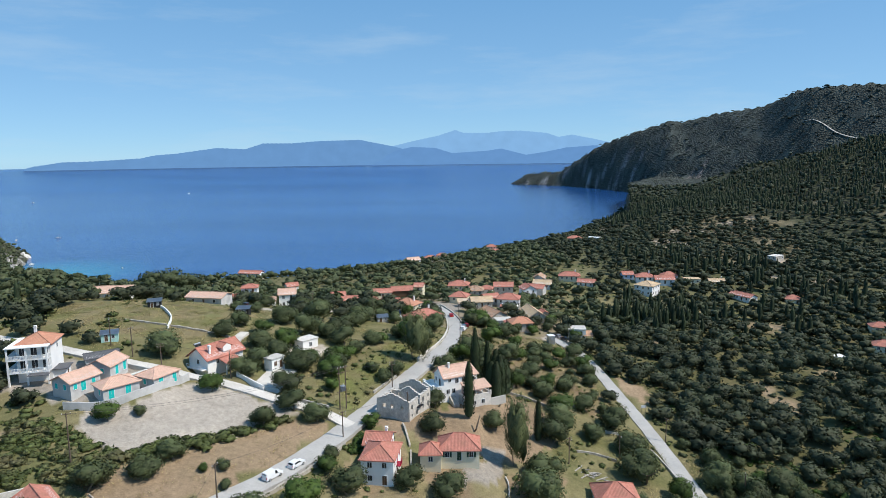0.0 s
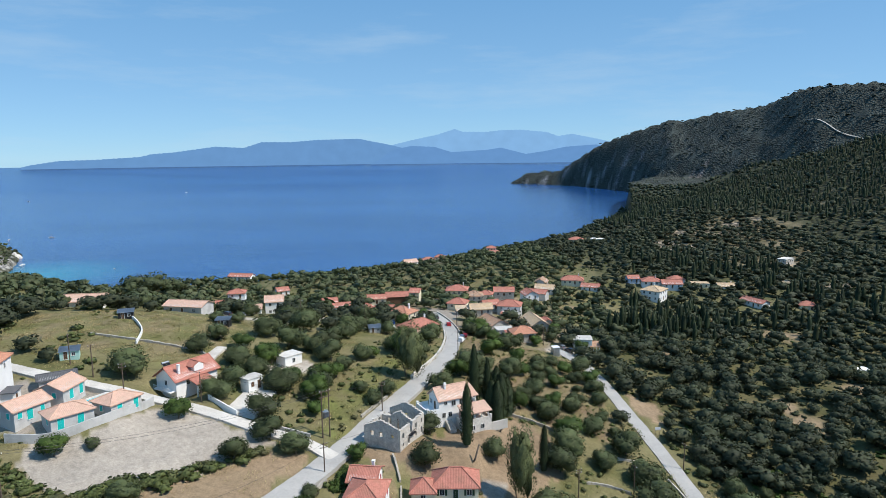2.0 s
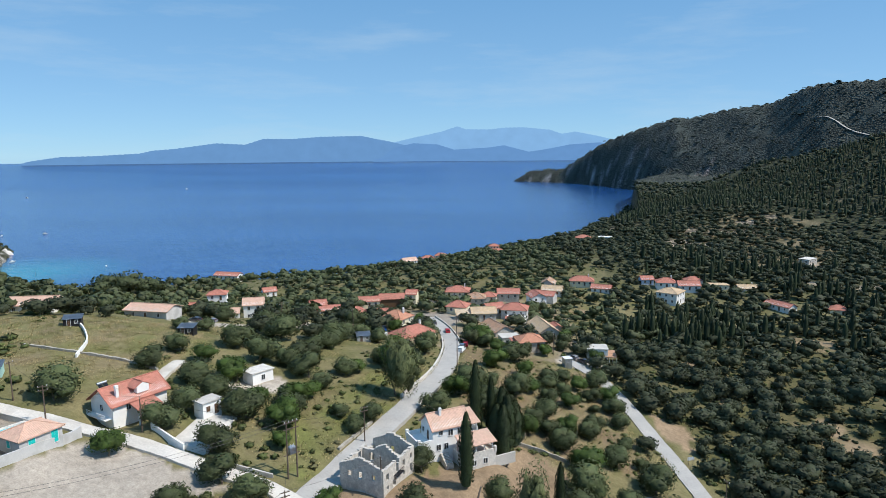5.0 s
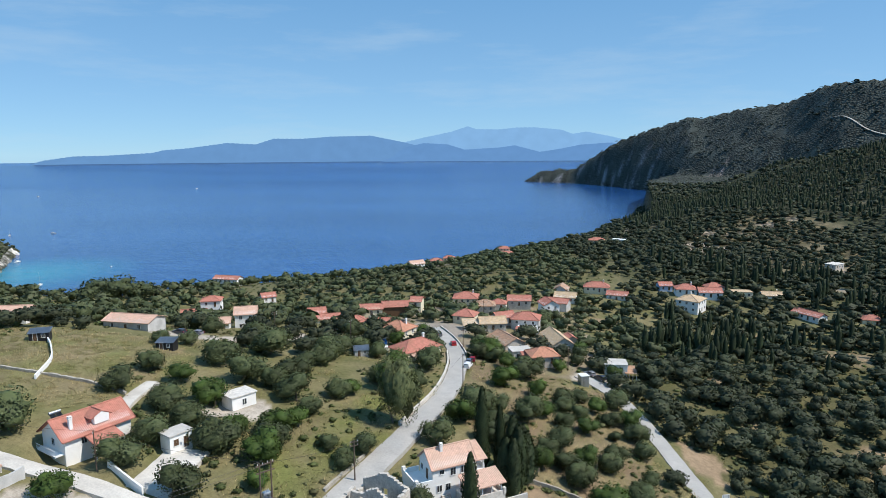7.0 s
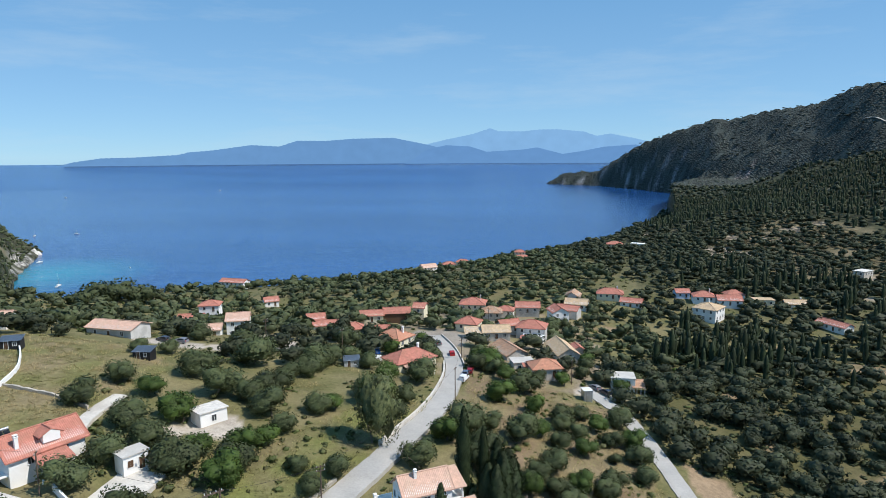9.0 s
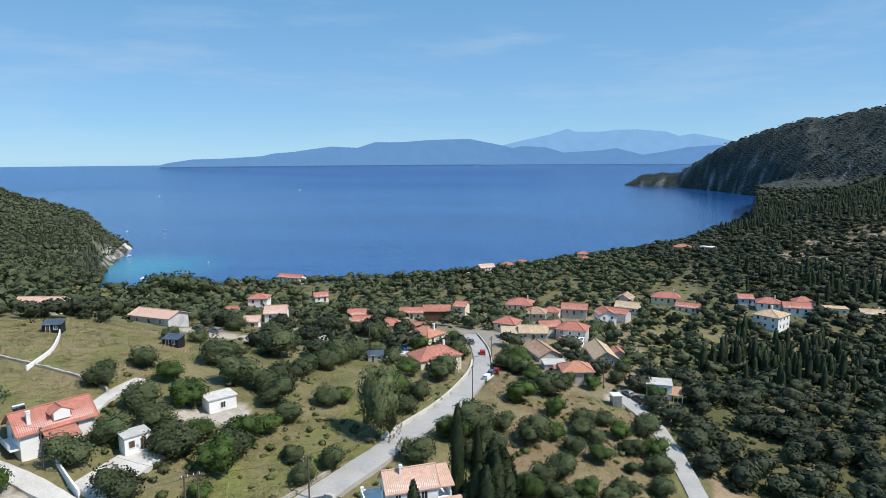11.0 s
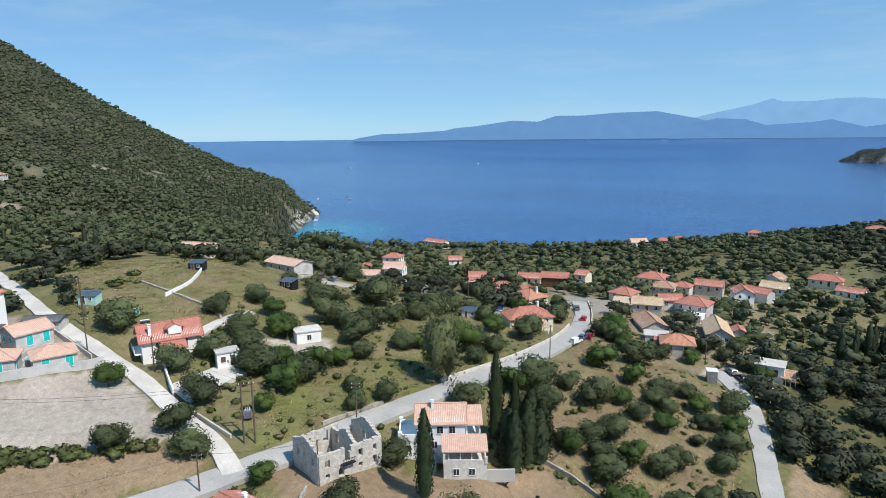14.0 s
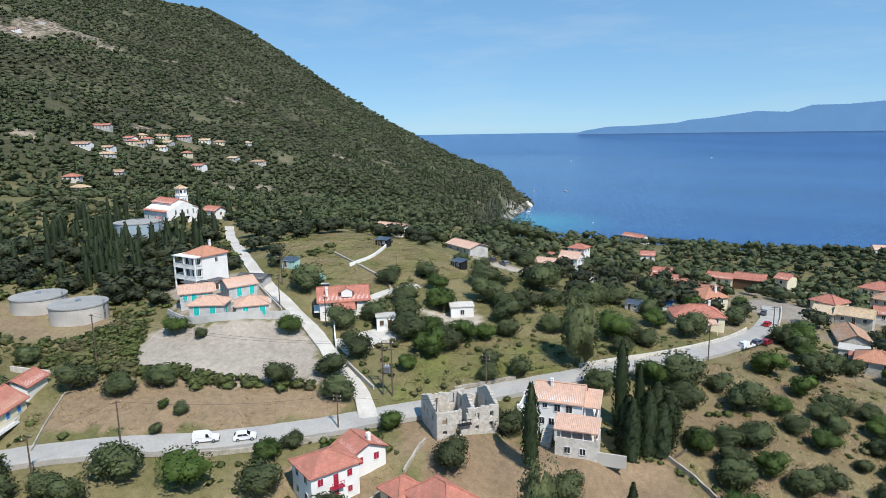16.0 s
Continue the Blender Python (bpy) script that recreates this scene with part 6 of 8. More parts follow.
def car(x, y, rot, colour, label, kind="hatch", length=4.0, z=None):
    """A parked car: body, cabin glass, four wheels, lights, bumpers."""
    if colour not in car_paints:
        car_paints[colour] = material("car_paint", colour, rough=0.25, spread=0.02, bump=0, spec=0.6)
    paint = car_paints[colour]
    c = thing("car", label, "car", pose(x, y, (gz(x, y) + 0.19) if z is None else z, 0, 0, rot), "parked cars")
    L, W = length, 1.72
    h = 1.8 if kind == "van" else 1.48
    bm = bmesh.new()
    lower = [(-L / 2, 0.3), (L / 2, 0.3), (L / 2, 0.62), (L / 2 - 0.15, 0.82), (L * 0.24, 0.95), (-L / 2 + 0.05, 0.98), (-L / 2, 0.8)]
    profile_prism(bm, lower, -W / 2, W / 2, 0.05)
    bmesh.ops.bevel(bm, geom=bm.edges[:], offset=0.05, segments=2, affect="EDGES")
    part("body", bm, paint, c)
    bm = bmesh.new()
    if kind == "van":
        cabin = [(-L / 2 + 0.03, 0.96), (L * 0.25, 0.96), (L * 0.10, h - 0.08), (0.0, h), (-L / 2 + 0.08, h)]
    else:
        cabin = [(-L / 2 + 0.15, 0.97), (L * 0.24, 0.95), (L * 0.06, h - 0.06), (-0.05 * L, h), (-L * 0.36, h - 0.05)]
    profile_prism(bm, cabin, -W / 2 + 0.03, W / 2 - 0.03, 0.16)
    bmesh.ops.bevel(bm, geom=bm.edges[:], offset=0.05, segments=2, affect="EDGES")
    part("cabin", bm, paint, c)
    for name, pts in (("windscreen", ((L * 0.225, 1.0), (L * 0.085, h - 0.13))), ("rear_window", ((-L / 2 + 0.16, 1.08), (-L * (0.37 if kind != "van" else 0.485), h - 0.16)))):
        bm = bmesh.new()
        (xa, za), (xb, zb) = pts
        o = 0.035 if name == "windscreen" else -0.035
        v = [bm.verts.new(q) for q in ((xa + o, -0.68, za), (xa + o, 0.68, za), (xb + o, 0.58, zb), (xb + o, -0.58, zb))]
        bm.faces.new(v)
        bmesh.ops.solidify(bm, geom=bm.faces[:], thickness=0.015)
        part(name, bm, dark_glass, c)
    spans = ((0.02 * L, 0.18 * L),) if kind == "van" else ((-0.30 * L, -0.08 * L), (-0.06 * L, 0.15 * L))
    for s in (-1, 1):
        for a, b in spans:
            bm = bmesh.new()
            v = [bm.verts.new(q) for q in ((a, s * (W / 2 - 0.005), 1.02), (b, s * (W / 2 - 0.005), 1.02), (b - 0.09 * L * (b > 0), s * (W / 2 - 0.12), h - 0.16), (a + 0.02, s * (W / 2 - 0.12), h - 0.16))]
            bm.faces.new(v)
            bmesh.ops.solidify(bm, geom=bm.faces[:], thickness=0.012)
            part("side_window", bm, dark_glass, c)
        for xw in (-L * 0.31, L * 0.31):
            bm = bmesh.new()
            tube(bm, (xw, s * (W / 2 - 0.19), 0.3), (xw, s * (W / 2 + 0.01), 0.3), 0.31, 0.31, 16)
            wheel = part("wheel", bm, tyre_rubber, c)
            bm = bmesh.new()
            tube(bm, (xw, s * (W / 2), 0.3), (xw, s * (W / 2 + 0.025), 0.3), 0.19, 0.17, 12)
            part("rim", bm, grey_metal, wheel)
        bm = bmesh.new()
        box(bm, L / 2 - 0.12, L / 2 + 0.01, s * 0.62 - 0.16, s * 0.62 + 0.16, 0.62, 0.76)
        part("headlight", bm, lamp_glass, c)
        bm = bmesh.new()
        box(bm, -L / 2 - 0.01, -L / 2 + 0.08, s * 0.70 - 0.08, s * 0.70 + 0.08, 0.68, 0.98)
        part("tail_light", bm, crimson_paint, c)
        bm = bmesh.new()
        box(bm, L * 0.17, L * 0.21, s * (W / 2) - 0.02, s * (W / 2 + 0.14) + 0.02, 0.98, 1.12)
        part("mirror", bm, paint, c)
    bm = bmesh.new()
    box(bm, L / 2 - 0.05, L / 2 + 0.05, -W / 2 + 0.1, W / 2 - 0.1, 0.30, 0.48)
    part("bumper", bm, dark_metal, c)
    return c


tyre_rubber = material("tyre_rubber", (0.02, 0.02, 0.02), rough=0.9, spread=0.1, bump=0)
lamp_glass = material("clear_lamp_glass", (0.7, 0.72, 0.75), rough=0.1, spread=0.02, bump=0, spec=0.6)
car(-34.3, 118.3, 57, (0.80, 0.80, 0.80), "white delivery van parked on the road edge", "van", 4.3)
car(-30.8, 123.6, 59, (0.80, 0.80, 0.79), "white hatchback parked behind the van", "hatch", 3.8)
car(7.6, 242.0, 72, (0.78, 0.78, 0.78), "white van parked beside the road", "van", 4.4)
car(8.0, 248.1, 82, (0.10, 0.13, 0.18), "dark blue hatchback parked beside the road", "hatch", 4.0)
car(9.2, 251.2, 86, (0.25, 0.02, 0.03), "dark red car parked beside the road", "hatch", 4.0)
car(3.2, 268.6, 97, (0.42, 0.02, 0.02), "red car standing on the village road", "hatch", 4.1)
car(-2.1, 280.7, 107, (0.12, 0.13, 0.14), "dark grey car parked by the plaza", "hatch", 4.1)
car(49.5, 253.5, 122, (0.03, 0.035, 0.05), "black car parked by the garage", "hatch", 4.2)
car(46.8, 256.4, 120, (0.20, 0.21, 0.23), "grey car parked by the garage", "hatch", 4.1)
car(-76.2, 238.0, 161, (0.05, 0.05, 0.06), "black car parked beside the grey house", "hatch", 4.2)
car(-71.9, 239.5, 166, (0.2, 0.2, 0.22), "grey car parked beside the grey house", "hatch", 4.2)


def pole(x, y, height, label, rot=0.0, arms=1):
    """A wooden utility pole with crossarms and insulators."""
    p = thing("utility_pole", label, "pole", pose(x, y, gz(x, y), 0, 0, rot), "utility poles")
    bm = bmesh.new()
    tube(bm, (0, 0, -0.8), (0, 0, height), 0.15, 0.10, 8)
    part("post", bm, pole_wood, p)
    for k in range(arms):
        z = height - 0.3 - 0.7 * k
        bm = bmesh.new()
        box(bm, -0.8, 0.8, -0.06, 0.06, z - 0.06, z + 0.06)
        part("crossarm", bm, pole_wood, p)
        for u in (-0.7, 0.0, 0.7):
            bm = bmesh.new()
            tube(bm, (u, 0, z + 0.06), (u, 0, z + 0.28), 0.05, 0.03, 6)
            part("insulator", bm, white_paint, p)
    return p


POLES = [(-23.3, 137.6, 6.6), (-41.2, 107.0, 8.4), (-41.5, 94.3, 8.0), (-14.3, 166.8, 7.6), (5.8, 223.1, 8.6), (-9.1, 148.3, 7.6), (-70.9, 154.0, 7.6), (-81.4, 160.9, 7.9), (-54.6, 156.4, 7.0),
         (6.4, 263.9, 7.7), (40.0, 257.9, 7.8), (45.0, 155.6, 7.5), (-54.8, 260.4, 7.5), (-28.3, 249.5, 8.6), (62.5, 171.0, 7.5), (30.8, 149.8, 7.0), (74.3, 148.0, 7.0), (-89.7, 166.2, 7.6), (16.0, 326.1, 8.3)]
for k, (x, y, hgt) in enumerate(POLES):
    pole(x, y, hgt, "weathered wooden utility pole with crossarm", 30 + 40 * (k % 3), 1 if k % 3 else 2)


def transformer():
    """Two poles that carry a transformer on a frame."""
    t = thing("transformer_station", "twin wooden poles carrying a grey transformer", "transformer", pose(-25.2, 150.6, gz(-25.2, 150.6), 0, 0, 40))
    for u in (-0.9, 0.9):
        bm = bmesh.new()
        tube(bm, (u, 0, -0.8), (u, 0, 11.0), 0.17, 0.12, 8)
        part("post", bm, pole_wood, t)
    for z in (10.6, 9.4, 4.6):
        bm = bmesh.new()
        box(bm, -1.5, 1.5, -0.08, 0.08, z - 0.08, z + 0.08)
        part("crossarm", bm, pole_wood, t)
    bm = bmesh.new()
    box(bm, -0.6, 0.6, -0.45, 0.45, 4.7, 6.1)
    bmesh.ops.bevel(bm, geom=bm.edges[:], offset=0.06, segments=2, affect="EDGES")
    for k in range(9):
        box(bm, -0.55 + k * 0.13, -0.51 + k * 0.13, -0.58, 0.58, 4.85, 5.9)
    part("transformer_case", bm, grey_metal, t, "grey finned transformer case")
    for u in (-1.2, -0.4, 0.4, 1.2):
        bm = bmesh.new()
        tube(bm, (u, 0, 10.7), (u, 0, 11.0), 0.06, 0.04, 6)
        part("insulator", bm, white_paint, t)
    for u in (-0.3, 0.0, 0.3):
        bm = bmesh.new()
        tube(bm, (u, -0.2, 6.1), (u, -0.2, 6.6), 0.06, 0.04, 6)
        part("bushing", bm, white_paint, t)


transformer()


def cable(a, b, sag, label):
    """A slack wire between two points."""
    a, b = Vector(a), Vector(b)
    bm = bmesh.new()
    side = (b - a).cross(Vector((0, 0, 1))).normalized() * 0.022
    up = Vector((0, 0, 0.022))
    rings = []
    for k in range(15):
        f = k / 14
        p = a.lerp(b, f) - Vector((0, 0, sag * 4 * f * (1 - f)))
        rings.append([bm.verts.new(p + o) for o in (side, up, -side, -up)])
    for lo, hi in zip(rings, rings[1:]):
        for k in range(4):
            bm.faces.new((lo[k], lo[(k + 1) % 4], hi[(k + 1) % 4], hi[k]))
    me = bpy.data.meshes.new("cable")
    bm.to_mesh(me)
    bm.free()
    me.materials.append(dark_metal)
    return tagged(new("cable", me), label, "cable", "cables")


tops = [(x, y, gz(x, y) + hgt - 0.1) for x, y, hgt in POLES]
station = (-25.2, 150.6, gz(-25.2, 150.6) + 10.9)
for a, b in ((station, tops[0]), (tops[0], tops[1]), (tops[1], tops[2]), (station, tops[3]), (tops[3], tops[4]), (tops[4], tops[9]), (station, tops[8]), (tops[8], tops[6]), (tops[6], tops[7]), (tops[5], tops[0])):
    cable(a, b, 0.03 * math.dist(a, b), "thin black slack cable between utility poles")
for side in (-0.5, 0.5):
    cable((station[0] + side, station[1] - side, station[2]), (-70.0 + side, 112.1 - side, 44.0), 2.0, "thin black slack cable from the transformer")
# the pole that takes the far end of the long span
pole(-70.0, 112.1, 44.0 - gz(-70.0, 112.1), "tall wooden pole beside the gravel lot", 20)


def kiosk():
    k = thing("metal_shed", "small corrugated metal shed with pale roof", "shed", pose(42.4, 245.2, gz(42.4, 245.2), 0, 0, 12))
    bm = bmesh.new()
    n = 40
    outline = []
    w, d = 2.5, 2.6
    per = [(-w / 2, -d / 2), (w / 2, -d / 2), (w / 2, d / 2), (-w / 2, d / 2)]
    ring_lo, ring_hi = [], []
    for s in range(4):
        (ax, ay), (bx, by) = per[s], per[(s + 1) % 4]
        for j in range(n // 4):
            f = j / (n // 4)
            o = 0.03 if j % 2 else 0.0
            x, y = ax + (bx - ax) * f, ay + (by - ay) * f
            x, y = x * (1 + o), y * (1 + o)
            ring_lo.append(bm.verts.new((x, y, -0.4)))
            ring_hi.append(bm.verts.new((x, y, 3.2)))
    for j in range(n):
        bm.faces.new((ring_lo[j], ring_lo[(j + 1) % n], ring_hi[(j + 1) % n], ring_hi[j]))
    part("wall", bm, grey_metal, k)
    bm = bmesh.new()
    box(bm, -1.4, 1.4, -1.45, 1.45, 3.2, 3.32)
    part("roof", bm, white_paint, k)
    bm = bmesh.new()
    box(bm, -0.45, 0.45, -1.42, -1.34, 0, 2.05)
    part("door", bm, grey_metal, k)
    FOOTPRINTS.append((42.4, 245.2, 1.8))


kiosk()


# a heap of old planks behind the house by the lower road
heap_rng = random.Random(8)
for k in range(16):
    px, py = 35.7 + heap_rng.uniform(-3.2, 3.2), 147.2 + heap_rng.uniform(-1.4, 1.4)
    plank = thing("plank", "grey weathered plank in a heap on the ground", "plank", pose(px, py, gz(px, py) + 0.1 + 0.05 * (k % 5), heap_rng.uniform(-4, 4), heap_rng.uniform(-6, 6), heap_rng.uniform(-40, 50)), "heap of planks")
    bm = bmesh.new()
    box(bm, -1.6, 1.6, -0.13, 0.13, -0.1, 0.06)
    part("board", bm, material("grey_old_wood", (0.42, 0.38, 0.33), spread=0.2, scale=2, fine=20) if k == 0 else bpy.data.materials["grey_old_wood"], plank)

# a plain white notice board on two posts beside the lower road
board = thing("notice_board", "small white notice board on dark posts", "sign", pose(61.6, 188.4, gz(61.6, 188.4), 0, 0, 8))
for u in (-0.6, 0.6):
    bm = bmesh.new()
    tube(bm, (u, 0, -0.5), (u, 0, 2.3), 0.04, 0.04, 8)
    part("post", bm, dark_metal, board)
bm = bmesh.new()
box(bm, -0.85, 0.85, -0.03, 0.03, 1.5, 2.35)
part("panel", bm, white_paint, board)


def solar_heater(x, y, z, rot, label):
    """A tilted collector with its tank on a steel frame."""
    t = thing("solar_heater", label, "solar heater", pose(x, y, z, 0, 0, rot))
    for u in (-0.8, 0.0, 0.8):
        bm = bmesh.new()
        v = [bm.verts.new(c) for c in ((u - 0.38, -0.9, 0.3), (u + 0.38, -0.9, 0.3), (u + 0.38, 0.5, 1.6), (u - 0.38, 0.5, 1.6))]
        bm.faces.new(v)
        bmesh.ops.solidify(bm, geom=bm.faces[:], thickness=0.08)
        part("collector", bm, solar_blue, t, "blue glazed collector")
    bm = bmesh.new()
    tube(bm, (-1.2, 0.75, 1.75), (1.2, 0.75, 1.75), 0.28, 0.28, 12)
    part("tank", bm, grey_metal, t)
    for u in (-1.0, 1.0):
        bm = bmesh.new()
        box(bm, u - 0.04, u + 0.04, 0.6, 0.68, -0.6, 1.6)
        box(bm, u - 0.04, u + 0.04, -0.9, -0.82, -0.6, 0.4)
        part("leg", bm, grey_metal, t)


solar_blue = material("blue_solar_glass", (0.03, 0.12, 0.36), rough=0.15, spread=0.1, bump=0, spec=0.6)
solar_heater(-18.6, 251.4, gz(-18.6, 251.4) + 1.6, 10, "blue solar water heater on a raised frame")
bm = bmesh.new()
plinth = thing("plinth", "low white block under the solar heater", "block", pose(-18.6, 251.4, gz(-18.6, 251.4), 0, 0, 10))
box(bm, -1.5, 1.5, -1.2, 1.2, -0.5, 1.02)
part("block", bm, white_wall, plinth)


def field_shed(x, y, rot, mat, label):
    z = gz(x, y)
    s = thing("field_shed", label, "shed", pose(x, y, z, 0, 0, rot))
    part("wall", wall_mesh(4.2, 3.0, -0.5, 2.1, 0.5, "shed"), mat, s)
    bm = bmesh.new()
    v = [bm.verts.new(c) for c in ((-2.4, -1.8, 2.08), (2.4, -1.8, 2.08), (2.4, 1.8, 2.68), (-2.4, 1.8, 2.68))]
    bm.faces.new(v)
    bmesh.ops.solidify(bm, geom=bm.faces[:], thickness=0.08)
    part("roof", bm, grey_metal, s)
    window(s, 4.2, 3.0, "s", -0.8, 1.1, 0.8, 1.9, "closed", brown_wood, "door")
    window(s, 4.2, 3.0, "s", 0.9, 1.3, 0.7, 0.8, "plain")
    FOOTPRINTS.append((x, y, 2.8))


field_shed(-91.8, 169.9, 24, material("pale_turquoise_sheet", (0.40, 0.62, 0.56), rough=0.6, spread=0.08, scale=1.0, fine=6, bump=0.1), "pale turquoise metal shed beside the lane")
field_shed(-23.8, 240.3, 16, grey_wall, "grey garden shed with pale metal roof")
field_shed(-95.8, 206.7, 21, dark_metal, "dark field shed with pale metal roof")
field_shed(-69.2, 215.0, 1, dark_metal, "small dark shed with metal roof in the field")

# a turquoise trailer in the field, a dish, the pool
bm = bmesh.new()
t = thing("trailer", "pale turquoise arched trailer at the field's edge", "trailer", pose(-78.0, 169.2, gz(-78.0, 169.2), 0, 0, 8))
for k in range(8):
    a0, a1 = math.pi * k / 8, math.pi * (k + 1) / 8
    v = [bm.verts.new((x, 1.2 * math.cos(a), 1.3 + 0.9 * math.sin(a))) for a in (a0, a1) for x in (-2.4, 2.4)]
    bm.faces.new((v[0], v[1], v[3], v[2]))
box(bm, -2.4, 2.4, -1.2, 1.2, 0.5, 1.3)
for x in (-2.4, 2.36):
    box(bm, x, x + 0.04, -1.0, 1.0, 1.3, 1.9)
part("body", bm, material("turquoise_sheet", (0.28, 0.52, 0.48), rough=0.5, bump=0.05), t)
for s in (-1, 1):
    bm = bmesh.new()
    tube(bm, (0, s * 1.0, 0.35), (0, s * 1.2, 0.35), 0.35, 0.35, 14)
    part("wheel", bm, tyre_rubber, t)
FOOTPRINTS.append((-78.0, 169.2, 3))

dish = thing("satellite_dish", "white satellite dish on a mast", "dish", pose(-62.4, 287.2, gz(-62.4, 287.2)))
bm = bmesh.new()
tube(bm, (0, 0, -0.5), (0, 0, 3.0), 0.08, 0.08, 8)
part("mast", bm, grey_metal, dish)
bm = bmesh.new()
rings = []
for k in range(5):
    r = 1.6 * k / 4 + 0.02
    rings.append([bm.verts.new((r * math.cos(a), -0.25 * (r / 1.6) ** 2, 3.4 + r * math.sin(a))) for a in np.linspace(0, 2 * math.pi, 20, endpoint=False)])
for k in range(4):
    for j in range(20):
        bm.faces.new((rings[k][j], rings[k][(j + 1) % 20], rings[k + 1][(j + 1) % 20], rings[k + 1][j]))
bmesh.ops.solidify(bm, geom=bm.faces[:], thickness=0.04)
part("reflector", bm, white_paint, dish)

pool_blue = material("pool_water", (0.05, 0.50, 0.58), rough=0.08, spread=0.05, bump=0.05, spec=0.6)
pool = thing("swimming_pool", "small turquoise swimming pool with stone rim", "pool", pose(-73.5, 145.7, gz(-73.5, 145.7) + 0.35, 0, 0, 32))
bm = bmesh.new()
for x0, x1, y0, y1 in ((-2.6, 2.6, -1.9, -1.5), (-2.6, 2.6, 1.5, 1.9), (-2.6, -2.2, -1.5, 1.5), (2.2, 2.6, -1.5, 1.5)):
    box(bm, x0, x1, y0, y1, -0.8, 0.15)
part("rim", bm, concrete, pool)
bm = bmesh.new()
box(bm, -2.2, 2.2, -1.5, 1.5, -0.8, 0.02)
part("water_surface", bm, pool_blue, pool)


def boat(x, y, rot, length, label, mast=False):
    b = thing("boat", label, "boat", pose(x, y, SEA, 0, 0, rot), "boats in the bay")
    L, W = length, length * 0.28
    bm = bmesh.new()
    hull = []
    for f, w, z in ((-0.5, 0.8, 0.9), (-0.2, 1.0, 0.9), (0.2, 0.85, 1.0), (0.5, 0.02, 1.25)):
        hull.append([bm.verts.new((f * L, s * W / 2 * w * k, zz)) for s, k, zz in ((-1, 0.5, -0.3), (-1, 1, L * 0.09 * z), (1, 1, L * 0.09 * z), (1, 0.5, -0.3))])
    for a, c in zip(hull, hull[1:]):
        for k in range(4):
            bm.faces.new((a[k], a[(k + 1) % 4], c[(k + 1) % 4], c[k]))
    bm.faces.new(hull[0])
    part("hull", bm, white_paint, b)
    bm = bmesh.new()
    box(bm, -0.28 * L, 0.18 * L, -W * 0.3, W * 0.3, L * 0.08, L * 0.16)
    box(bm, -0.22 * L, 0.02 * L, -W * 0.26, W * 0.26, L * 0.16, L * 0.21)
    part("cabin", bm, white_paint, b)
    if mast:
        bm = bmesh.new()
        tube(bm, (0, 0, 0), (0, 0, L * 1.2), 0.15, 0.08, 6)
        box(bm, -0.42 * L, 0, -0.06, 0.06, L * 0.2, L * 0.22)
        part("mast", bm, grey_metal, b)


for x, y, rot, length, mast in BOATS:
    boat(x, y, rot, length, "white sailing yacht at anchor in the bay" if mast else "white motor boat on the blue water", mast)

# a pale rock that stands in the sea off the cape
rock = thing("sea_stack", "white limestone rock rising from the sea", "rock", pose(-655, 984, SEA))
bm = bmesh.new()
bmesh.ops.create_icosphere(bm, subdivisions=3, radius=1.0)
rock_rng = random.Random(4)
for v in bm.verts:
    k = 1 + 0.12 * math.sin(v.co.x * 7 + v.co.y * 3) + 0.10 * math.sin(v.co.z * 9 + v.co.x * 5) + rock_rng.uniform(-0.05, 0.05)
    taper = 1.15 - 0.65 * max(0.0, v.co.z)
    v.co = Vector((v.co.x * 9 * k * taper, v.co.y * 7 * k * taper, v.co.z * 9.5 * k))
part("stone", bm, material("white_limestone", (0.68, 0.64, 0.58), spread=0.15, scale=0.2, fine=1.0, stain=(0.42, 0.40, 0.36), stain_scale=0.1, stain_amount=0.6, bump=0.6), rock)

# houses of the upper village across the valley
for k, (x, y, w) in enumerate(HILL_HOUSES):
    house("pale house with weathered red roof on the far hillside", x, y, w, 6, (k * 37) % 40 + 20, gz(x, y) + (2.2 if k % 3 else 3.4), 1.3, "hip" if k % 2 else "gable", (white_wall, cream_wall, grey_wall, pale_stone)[k % 4], (red_tile, tan_tile, brown_tile)[k % 3], "s1 e1" if k % 2 else "s1", group="hillside houses")


# ---------------------------------------------------------------- plants
def leaf_material(name, base, random=0.0, island=0.22, spread=0.3, scale=0.7, second=None):
    """Foliage: leaves vary one from the next, crowns vary one from the next, and some light comes through."""
    m = material(name, tuple(0.88 * c for c in base), rough=0.65, spread=spread, scale=scale, fine=3.0, bump=0, island=island, spec=0.25,
                 stain=second and tuple(0.88 * c for c in second), stain_scale=0.16, stain_amount=0.85)
    n, l = m.node_tree.nodes, m.node_tree.links
    shader, out = n["Principled BSDF"], n["Material Output"]
    colour = shader.inputs["Base Color"].links[0].from_socket
    if random:
        info, r, v = n.new("ShaderNodeObjectInfo"), n.new("ShaderNodeMapRange"), n.new("ShaderNodeHueSaturation")
        r.inputs["To Min"].default_value, r.inputs["To Max"].default_value = 1 - random, 1 + random
        l.new(info.outputs["Random"], r.inputs["Value"])
        l.new(r.outputs["Result"], v.inputs["Value"])
        l.new(colour, v.inputs["Color"])
        colour = v.outputs["Color"]
        l.new(colour, shader.inputs["Base Color"])
    through_leaf, mix = n.new("ShaderNodeBsdfTranslucent"), n.new("ShaderNodeMixShader")
    mix.inputs["Fac"].default_value = 0.22
    l.new(colour, through_leaf.inputs["Color"])
    l.new(shader.outputs[0], mix.inputs[1])
    l.new(through_leaf.outputs[0], mix.inputs[2])
    l.new(mix.outputs[0], out.inputs["Surface"])
    return m


